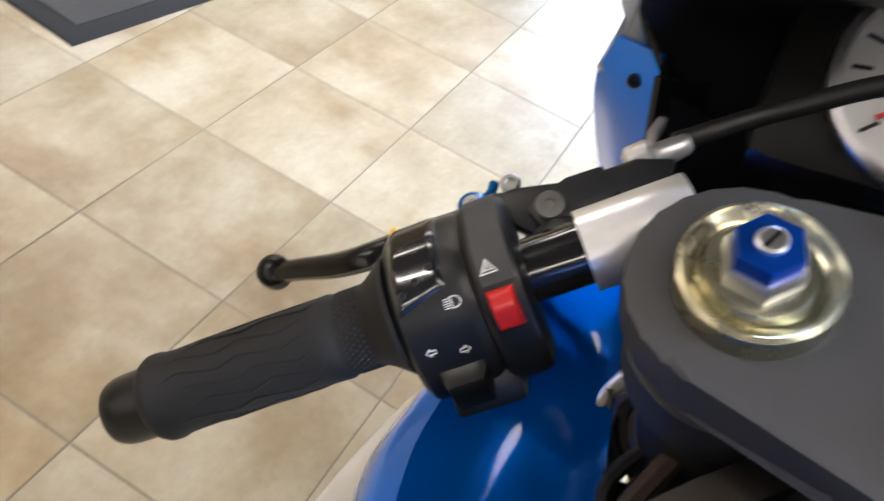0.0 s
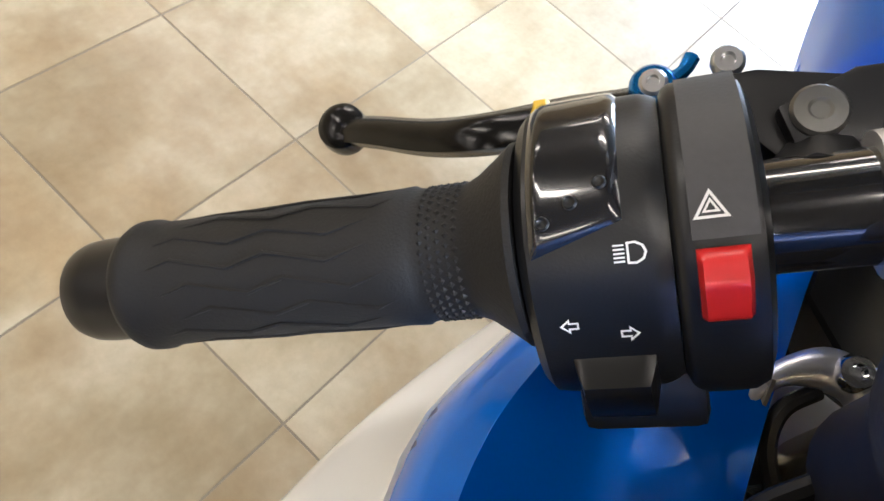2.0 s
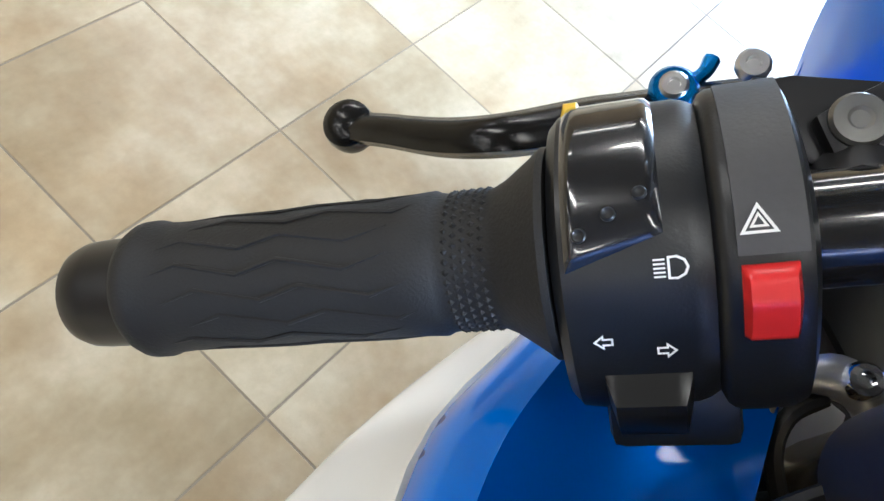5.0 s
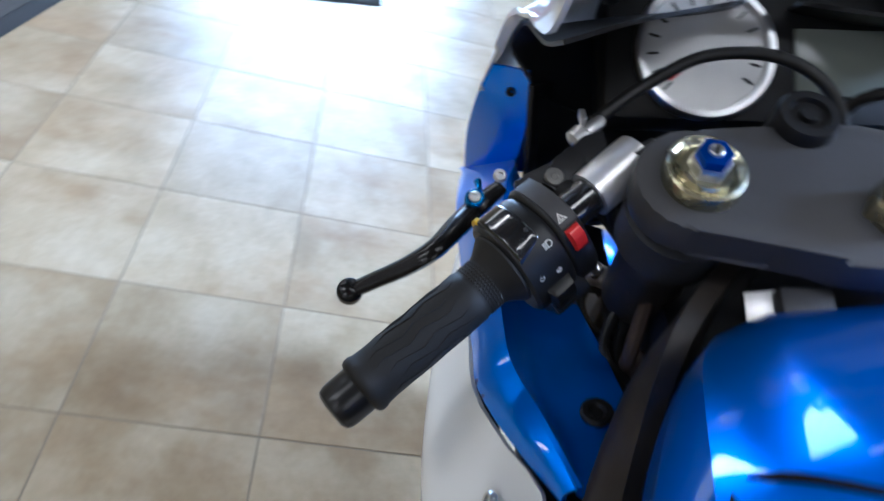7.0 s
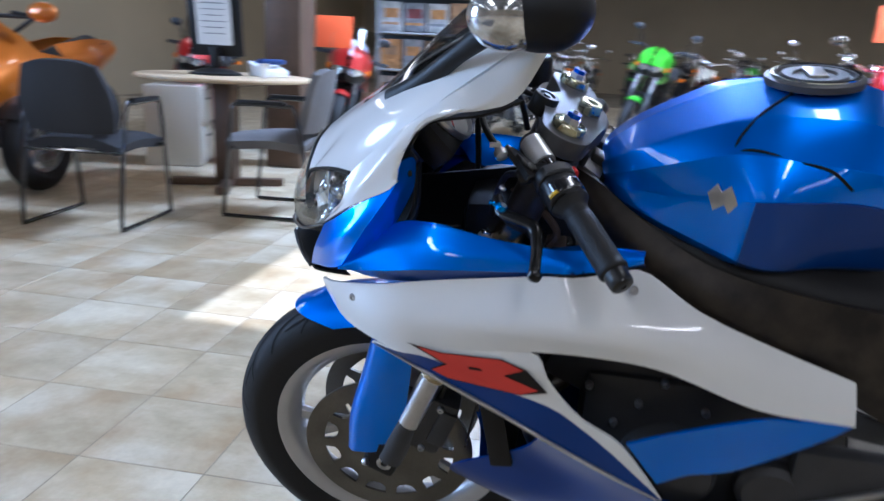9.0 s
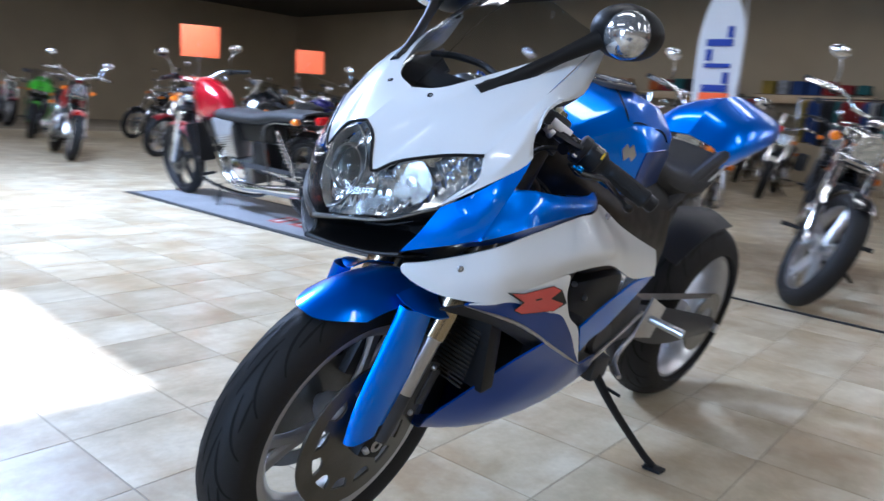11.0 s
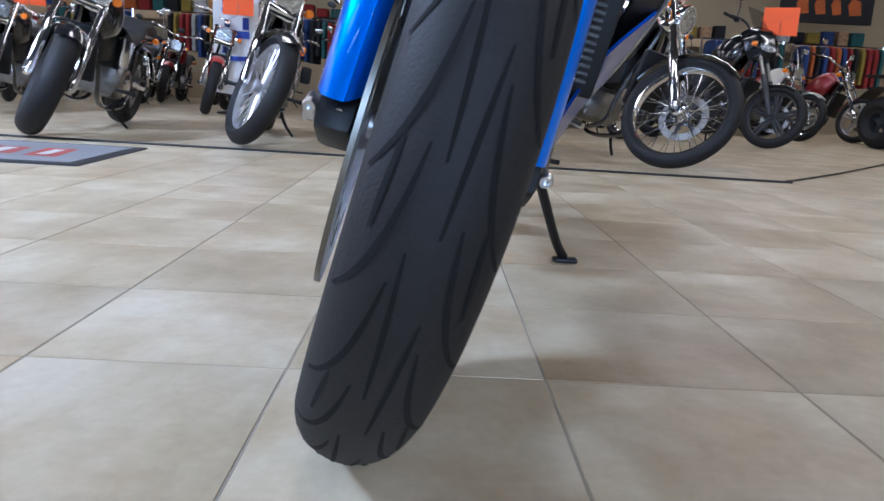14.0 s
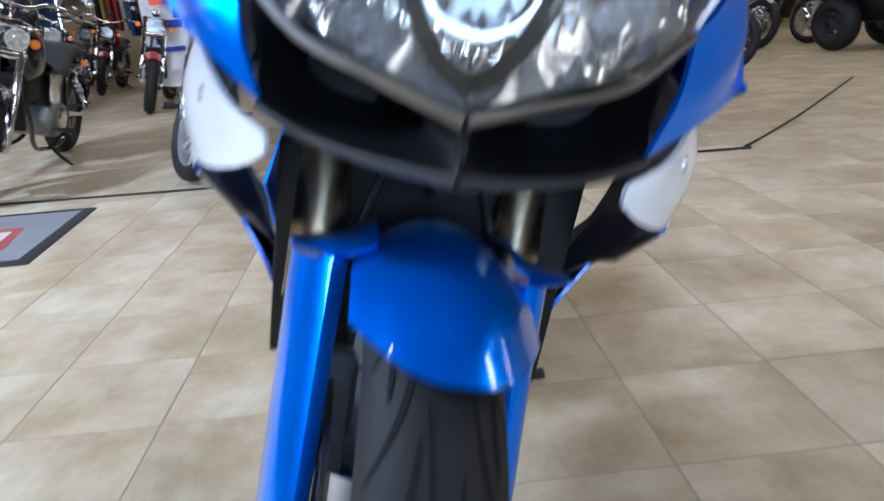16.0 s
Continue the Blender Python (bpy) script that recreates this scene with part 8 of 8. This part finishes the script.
# ---- orange three-wheeler ----
def three_wheeler(at, yaw):
    t = empty("three_wheeler", pose(*at, 0, 0, yaw), "orange metallic three-wheeled roadster with slanted headlights", "three-wheeler")
    for s in (-1, 1):
        far_wheel(t, Vector((s * 0.66, 0, 0.285)), 0.285, 0.085, "cast", ALLOY, "front_wheel")
        part("wheel_fender", skin([[(s * (0.66 + x * 0.105), 0.31 * math.sin(a), 0.285 + 0.315 * math.cos(a) - 0.02 * x * x) for a in (-1.2, -0.6, 0.0, 0.5, 0.95)] for x in (-1, -0.5, 0, 0.5, 1)], 14, 9, 0.004, inward=(s * 0.66, 0, 0.285)), BLACKPLASTIC, t)
        part("suspension_arm", sweep([(s * 0.60, 0.05, 0.27), (s * 0.22, 0.12, 0.30)], 0.02, 8, 2, smooth=False), SATIN, t)
        part("suspension_arm", sweep([(s * 0.60, -0.05, 0.33), (s * 0.22, -0.16, 0.40)], 0.02, 8, 2, smooth=False), SATIN, t)
        # wing with a long slanted lamp
        part("front_wing", skin([[(s * 0.04, 0.62, 0.66), (s * 0.10, 0.30, 0.86), (s * 0.16, -0.10, 1.00), (s * 0.18, -0.40, 1.02)], [(s * 0.26, 0.56, 0.62), (s * 0.34, 0.26, 0.78), (s * 0.38, -0.14, 0.88), (s * 0.36, -0.42, 0.90)],
                                 [(s * 0.44, 0.42, 0.56), (s * 0.50, 0.16, 0.66), (s * 0.50, -0.18, 0.72), (s * 0.44, -0.46, 0.74)], [(s * 0.42, 0.40, 0.44), (s * 0.46, 0.12, 0.50), (s * 0.45, -0.20, 0.54), (s * 0.40, -0.46, 0.56)]], 18, 16, 0.005), ORANGEPAINT, t, "orange metallic wing")
        part("chin_panel", skin([[(s * 0.05, 0.66, 0.52), (s * 0.22, 0.60, 0.50), (s * 0.42, 0.42, 0.46)], [(s * 0.06, 0.64, 0.32), (s * 0.22, 0.56, 0.30), (s * 0.36, 0.36, 0.28)], [(s * 0.05, 0.52, 0.20), (s * 0.2, 0.46, 0.19), (s * 0.30, 0.28, 0.19)]], 12, 10, 0.005), ORANGEPAINT, t, "orange metallic lower panel")
        lampb = skin([[(s * 0.09, 0.600, 0.690), (s * 0.24, 0.50, 0.735), (s * 0.42, 0.30, 0.755), (s * 0.47, 0.16, 0.740)], [(s * 0.10, 0.622, 0.625), (s * 0.26, 0.545, 0.645), (s * 0.42, 0.40, 0.655), (s * 0.48, 0.22, 0.690)]], 18, 6, 0.02)
        lampb.transform(Matrix.Translation((s * 0.008, 0.028, 0.012)))
        lo_ = part("headlight", lampb, LAMPSILVER, t, "slanted silver headlight")
        part("fog_lamp", skin([[(s * 0.20, 0.62, 0.50), (s * 0.36, 0.52, 0.52)], [(s * 0.20, 0.625, 0.455), (s * 0.34, 0.545, 0.475)]], 8, 5, 0.02), LAMPSILVER, t)
        part("mirror_arm", sweep([(s * 0.36, -0.30, 0.96), (s * 0.50, -0.32, 1.06)], 0.014, 8, 2, smooth=False), BLACKPLASTIC, t)
        mir = bmesh.new()
        bmesh.ops.create_uvsphere(mir, u_segments=16, v_segments=10, radius=1)
        mir.transform(Matrix.Translation((s * 0.55, -0.32, 1.09)) @ Matrix.Diagonal((0.10, 0.05, 0.065, 1)))
        part("mirror", mir, ORANGEPAINT, t)
        part("side_panel", skin([[(s * 0.34, -0.36, 0.86), (s * 0.26, -0.75, 0.82), (s * 0.22, -1.05, 0.78)], [(s * 0.40, -0.40, 0.62), (s * 0.32, -0.75, 0.58), (s * 0.26, -1.05, 0.60)], [(s * 0.36, -0.40, 0.40), (s * 0.28, -0.75, 0.36), (s * 0.24, -1.05, 0.42)]], 12, 10, 0.005), ORANGEPAINT, t, "orange metallic side panel")
        part("tail_panel", skin([[(s * 0.12, -1.05, 0.88), (s * 0.15, -1.45, 0.93), (s * 0.10, -1.85, 0.92)], [(s * 0.20, -1.05, 0.76), (s * 0.22, -1.45, 0.80), (s * 0.14, -1.85, 0.84)], [(s * 0.16, -1.05, 0.62), (s * 0.18, -1.45, 0.66), (s * 0.10, -1.85, 0.76)]], 12, 8, 0.005), ORANGEPAINT, t)
        part("bar_grip", sweep([(s * 0.22, -0.46, 1.08), (s * 0.38, -0.56, 1.06)], 0.018, 10, 2, smooth=False), GRIPRUBBER, t)
    part("nose", skin([[(-0.16, 0.60, 0.66), (-0.14, 0.25, 0.90), (-0.16, -0.2, 1.04)], [(0, 0.68, 0.64), (0, 0.30, 0.93), (0, -0.2, 1.07)], [(0.16, 0.60, 0.66), (0.14, 0.25, 0.90), (0.16, -0.2, 1.04)]], 14, 12, 0.006), ORANGEPAINT, t, "orange metallic nose")
    part("grille", box((0.34, 0.03, 0.22), Matrix.Translation((0, 0.58, 0.44)) @ Matrix.Rotation(radians(-12), 4, "X"), 0.01), BLACKPLASTIC, t, "black front grille")
    part("chassis", box((0.42, 1.5, 0.30), Matrix.Translation((0, -0.45, 0.36)), 0.06), BLACKPLASTIC, t)
    part("windscreen", skin([[(x, -0.12 - 0.5 * x * x, 1.04), (x * 0.9, -0.24 - 0.5 * x * x, 1.22), (x * 0.75, -0.36 - 0.4 * x * x, 1.36)] for x in (-0.24, -0.12, 0, 0.12, 0.24)], 10, 12, 0.004), SMOKE, t, "clear smoked windscreen")
    part("handlebar", sweep([(-0.38, -0.56, 1.06), (-0.12, -0.40, 1.06), (0.12, -0.40, 1.06), (0.38, -0.56, 1.06)], 0.014, 8, 20), SATIN, t)
    part("seat", skin([[(-0.17, -0.72, 0.72), (-0.20, -1.05, 0.70), (-0.18, -1.25, 0.80), (-0.16, -1.65, 0.90)], [(0, -0.70, 0.80), (0, -1.05, 0.75), (0, -1.25, 0.86), (0, -1.65, 0.96)], [(0.17, -0.72, 0.72), (0.20, -1.05, 0.70), (0.18, -1.25, 0.80), (0.16, -1.65, 0.90)]], 16, 12, 0.05, inward=(0, -1.1, 0.3)), SEATBLACK, t, "black two-level seat")
    far_wheel(t, Vector((0, -1.70, 0.30)), 0.30, 0.11, "cast", ALLOY, "rear_wheel")
    return t


three_wheeler((2.55, 3.70, 0), 96)


# ---- quad and the racks along the back ----
def quad(at, yaw, paint, label):
    t = empty("quad_bike", pose(*at, 0, 0, yaw), label, "quad bike")
    for x in (-0.42, 0.42):
        for y in (0.60, -0.60):
            far_wheel(t, Vector((x, y, 0.30)), 0.30, 0.12, "cast", SATIN, "wheel", disc=False)
            part("wheel_fender", skin([[(x * (1 + 0.33 * k), y + 0.36 * math.sin(a), 0.34 + 0.36 * math.cos(a)) for a in (-0.9, -0.4, 0, 0.4, 0.9)] for k in (-0.9, -0.3, 0.3, 0.9)], 12, 8, 0.005, inward=(x, y, 0.3)), BLACKPLASTIC, t)
    part("chassis", box((0.44, 1.5, 0.25), Matrix.Translation((0, 0, 0.42)), 0.05), BLACKPLASTIC, t)
    part("hood", skin([[(-0.30, 0.85, 0.62), (-0.32, 0.45, 0.82), (-0.20, 0.10, 0.80)], [(0, 0.95, 0.66), (0, 0.45, 0.92), (0, 0.10, 0.88)], [(0.30, 0.85, 0.62), (0.32, 0.45, 0.82), (0.20, 0.10, 0.80)]], 12, 12, 0.006), paint, t)
    part("seat", box((0.28, 0.70, 0.14), Matrix.Translation((0, -0.28, 0.82)), 0.06), SEATBLACK, t)
    part("rear_rack", box((0.70, 0.50, 0.03), Matrix.Translation((0, -0.75, 0.83)), 0.01), BLACKPLASTIC, t)
    part("front_rack", box((0.60, 0.36, 0.03), Matrix.Translation((0, 0.72, 0.88)), 0.01), BLACKPLASTIC, t)
    part("handlebar", sweep([(-0.36, 0.02, 1.02), (-0.1, 0.18, 1.0), (0.1, 0.18, 1.0), (0.36, 0.02, 1.02)], 0.015, 8, 16), SATIN, t)
    for s in (-1, 1):
        part("headlight", box((0.12, 0.05, 0.07), Matrix.Translation((s * 0.20, 0.90, 0.68)), 0.02), LAMPSILVER, t)
        part("bar_guard", sweep([(s * 0.28, 0.95, 0.40), (s * 0.30, 1.02, 0.60), (s * 0.20, 0.95, 0.80)], 0.016, 8, 12), SATIN, t)
    return t


quad_a = quad((-5.4, -7.6, 0), 20, ORANGEPAINT, "black quad bike with orange body panels")
quad((-7.0, -7.2, 0), 24, CHROMERED, "black quad bike with red body panels")
quad((-4.6, -11.4, 0), 12, CHROMERED, "red and black quad bike near the clothing racks")


def clothes_rack(at, yaw, n, seed, label):
    """A rail on two uprights with coats and shirts on it."""
    t = empty("clothes_rack", pose(*at, 0, 0, yaw), label, "clothes rack", "clothing racks along the back")
    w = n * 0.11 + 0.2
    for s in (-1, 1):
        part("upright", sweep([(s * w / 2, 0, 0.02), (s * w / 2, 0, 1.62)], 0.016, 8, 2, smooth=False), CHROME, t)
        part("foot", box((0.05, 0.5, 0.03), Matrix.Translation((s * w / 2, 0, 0.016)), 0.006), CHROME, t)
    part("rail", sweep([(-w / 2, 0, 1.60), (w / 2, 0, 1.60)], 0.014, 8, 2, smooth=False), CHROME, t)
    rn2 = random.Random(seed)
    for i in range(n):
        x = -w / 2 + 0.15 + i * 0.11
        h = 0.62 + 0.20 * rn2.random()
        g = [[(x - 0.045, yy * 0.6, 1.57), (x - 0.05, yy * 1.05, 1.47), (x - 0.05 + 0.01 * rn2.random(), yy, 1.57 - h)] for yy in (-0.26, -0.13, 0, 0.13, 0.26)]
        g2 = skin(g, 8, 12, 0.05, inward=(x + 1, 0, 1.2), wave=lambda u_, v_: 0.012 * math.sin(v_ * 19 + i))
        part("garment", g2, CLOTHS[rn2.choice((0, 0, 1, 1, 2, 3, 4, 5, 6))], t)
    return t


for k, (x, y, yaw, n) in enumerate(((-8.6, -13.2, 6, 14), (-6.7, -13.4, 0, 13), (-4.9, -13.2, 5, 12), (-3.1, -13.5, -4, 13), (-1.3, -13.2, 3, 12), (0.6, -13.4, 0, 13), (2.6, -13.2, -5, 13), (5.0, -13.4, 4, 13), (7.2, -13.3, 0, 13), (9.4, -13.3, 3, 13))):
    clothes_rack((x, y, 0), yaw, n, 40 + k, "chrome rail hung with mixed red, black and orange riding clothes")
for k, x in enumerate((-7.0, -4.2, -1.6, 1.2, 3.8, 6.4, 9.0)):
    sh = empty("wall_shelf", pose(x, ROOM_S + 0.222, 1.75), "wall shelf stacked with boxes and helmets", "shelf", "wall shelves along the back")
    part("board", box((2.2, 0.45, 0.03), Matrix(), 0.004), DARKWOOD, sh)
    part("fascia", box((2.2, 0.04, 0.16), Matrix.Translation((0, 0.22, -0.08)), 0.004), WOOD, sh)
    rn3 = random.Random(k)
    for i in range(7):
        it = empty("shelf_box", pose(x - 0.9 + i * 0.3, ROOM_S + 0.222, 1.766), "small coloured merchandise box on the wall shelf", "box", "boxes on the wall shelves")
        part("carton", box((0.20 + 0.06 * rn3.random(), 0.25, 0.16 + 0.16 * rn3.random()), Matrix.Translation((0, 0, 0.16)) , 0.01), rn3.choice(CLOTHS + PAPERS), it)
        it.location.z = 1.766 - 0.03
sg = empty("box_sign", pose(-6.6, -13.9, 2.35), "black hanging sign with orange-red shapes", "sign")
part("sign_panel", box((1.7, 0.10, 0.62), Matrix(), 0.01), CLOTHS[1], sg)
for i, (dx_, w_) in enumerate(((-0.50, 0.26), (-0.16, 0.20), (0.14, 0.22), (0.46, 0.24))):
    part("sign_shape", prism([(-w_ / 2, -0.14), (w_ / 2 - 0.05, -0.16), (w_ / 2, 0.02), (w_ / 4, 0.15), (-w_ / 2 + 0.04, 0.10)], 0.012, Matrix.Translation((dx_, 0.055, 0)) @ Matrix.Rotation(radians(90), 4, "X")), CLOTHS[2], sg)
for s in (-1, 1):
    part("hanger", sweep([(s * 0.6, 0, 0.30), (s * 0.6, 0, ROOM_H - 2.36)], 0.008, 6, 2, smooth=False), STEEL, sg)
# tall banner behind the red cruiser
bn = empty("banner", pose(2.62, -7.75, 0, 0, 0, 8), "tall white feather banner with blue print", "banner")
part("banner_foot", revolve([(0.22, 0), (0.22, 0.02), (0.05, 0.04), (0.0001, 0.04)], None, 24), SATIN, bn)
part("pole", sweep([(-0.26, 0, 0.03), (-0.26, 0, 2.1), (-0.16, 0, 2.5), (0.1, 0, 2.6)], 0.010, 8, 30), ALLOY, bn)
part("cloth", skin([[(-0.25, 0, 0.25), (-0.25, 0.02, 1.2), (-0.25, 0, 2.1), (-0.1, 0.01, 2.5)], [(0.0, 0.03, 0.22), (0.0, -0.02, 1.2), (0.02, 0.02, 2.1), (0.05, 0, 2.52)], [(0.25, 0, 0.25), (0.25, 0.02, 1.2), (0.25, 0, 2.0), (0.15, 0.01, 2.45)]], 20, 10, 0.002, inward=(0, -3, 1)), CARD, bn, "white banner cloth")
for k in range(6):
    part("blue_bar", box((0.30, 0.004, 0.05 + 0.03 * (k % 2)), Matrix.Translation((0.0, 0.032, 0.62 + k * 0.26)), 0.001), BANNERBLUE, bn)
    part("blue_bar", box((0.07, 0.004, 0.13), Matrix.Translation((0.11 * (-1) ** k, 0.032, 0.74 + k * 0.26)), 0.001), BANNERBLUE, bn)
bx_ = empty("storage_cabinet", pose(4.05, 2.95, 0, 0, 0, 20), "low beige storage cabinet behind the table", "cabinet")
part("body", box((0.50, 0.42, 0.62), Matrix.Translation((0, 0, 0.315)), 0.012), CREAM, bx_)
for k in range(2):
    dr = part("drawer", box((0.44, 0.02, 0.26), Matrix.Translation((0, -0.215, 0.17 + 0.29 * k)), 0.006), CREAM, bx_)
    part("handle", box((0.12, 0.018, 0.016), Matrix.Translation((0, -0.232, 0.23 + 0.29 * k)), 0.004), SATIN, dr)

# ---- floor tiles ----
PITCH, GRID_TURN, GRID_X, GRID_Y, JOINT = 0.3245, 3.0, 0.102, 0.100, 0.0026
tile_me = None


def tile_mesh(bm, m=None):
    """One tile with a small worn edge; its top lies at z = 0."""
    h, b = (PITCH - JOINT) / 2, 0.0010
    m = m or Matrix()
    top = [bm.verts.new(m @ Vector((x * (h - b), y * (h - b), 0))) for x, y in ((-1, -1), (1, -1), (1, 1), (-1, 1))]
    low = [bm.verts.new(m @ Vector((x * h, y * h, -0.0013))) for x, y in ((-1, -1), (1, -1), (1, 1), (-1, 1))]
    bm.faces.new(top)
    for i in range(4):
        bm.faces.new((low[i], low[(i + 1) % 4], top[(i + 1) % 4], top[i]))


bm = bmesh.new()
tile_mesh(bm)
tile_me = bpy.data.meshes.new("tile")
bm.to_mesh(tile_me)
bm.free()
tile_me.materials.append(TILE)
rest = bmesh.new()
turn = Matrix.Rotation(radians(GRID_TURN), 4, "Z")
spots = []
for i in range(-45, 46):
    for j in range(-56, 32):
        c = turn @ Vector((GRID_X + (i + 0.5) * PITCH, GRID_Y + (j + 0.5) * PITCH, 0))
        if ROOM_W + 0.25 < c.x < ROOM_E - 0.25 and ROOM_S + 0.25 < c.y < ROOM_N - 0.25:
            spots.append(c)
spots.sort(key=lambda c: (c - Vector((-0.1, -0.1, 0))).length)
near = spots[:300]
for c in spots[300:]:
    tile_mesh(rest, Matrix.Translation(c) @ turn)
for c in near:
    t = new("tile", tile_me)
    t.matrix_world = Matrix.Translation(c) @ turn
    t.parent = floor
part_rest = part("tile_field", rest, TILEREST, floor)
part_rest["kind"] = "stuff"
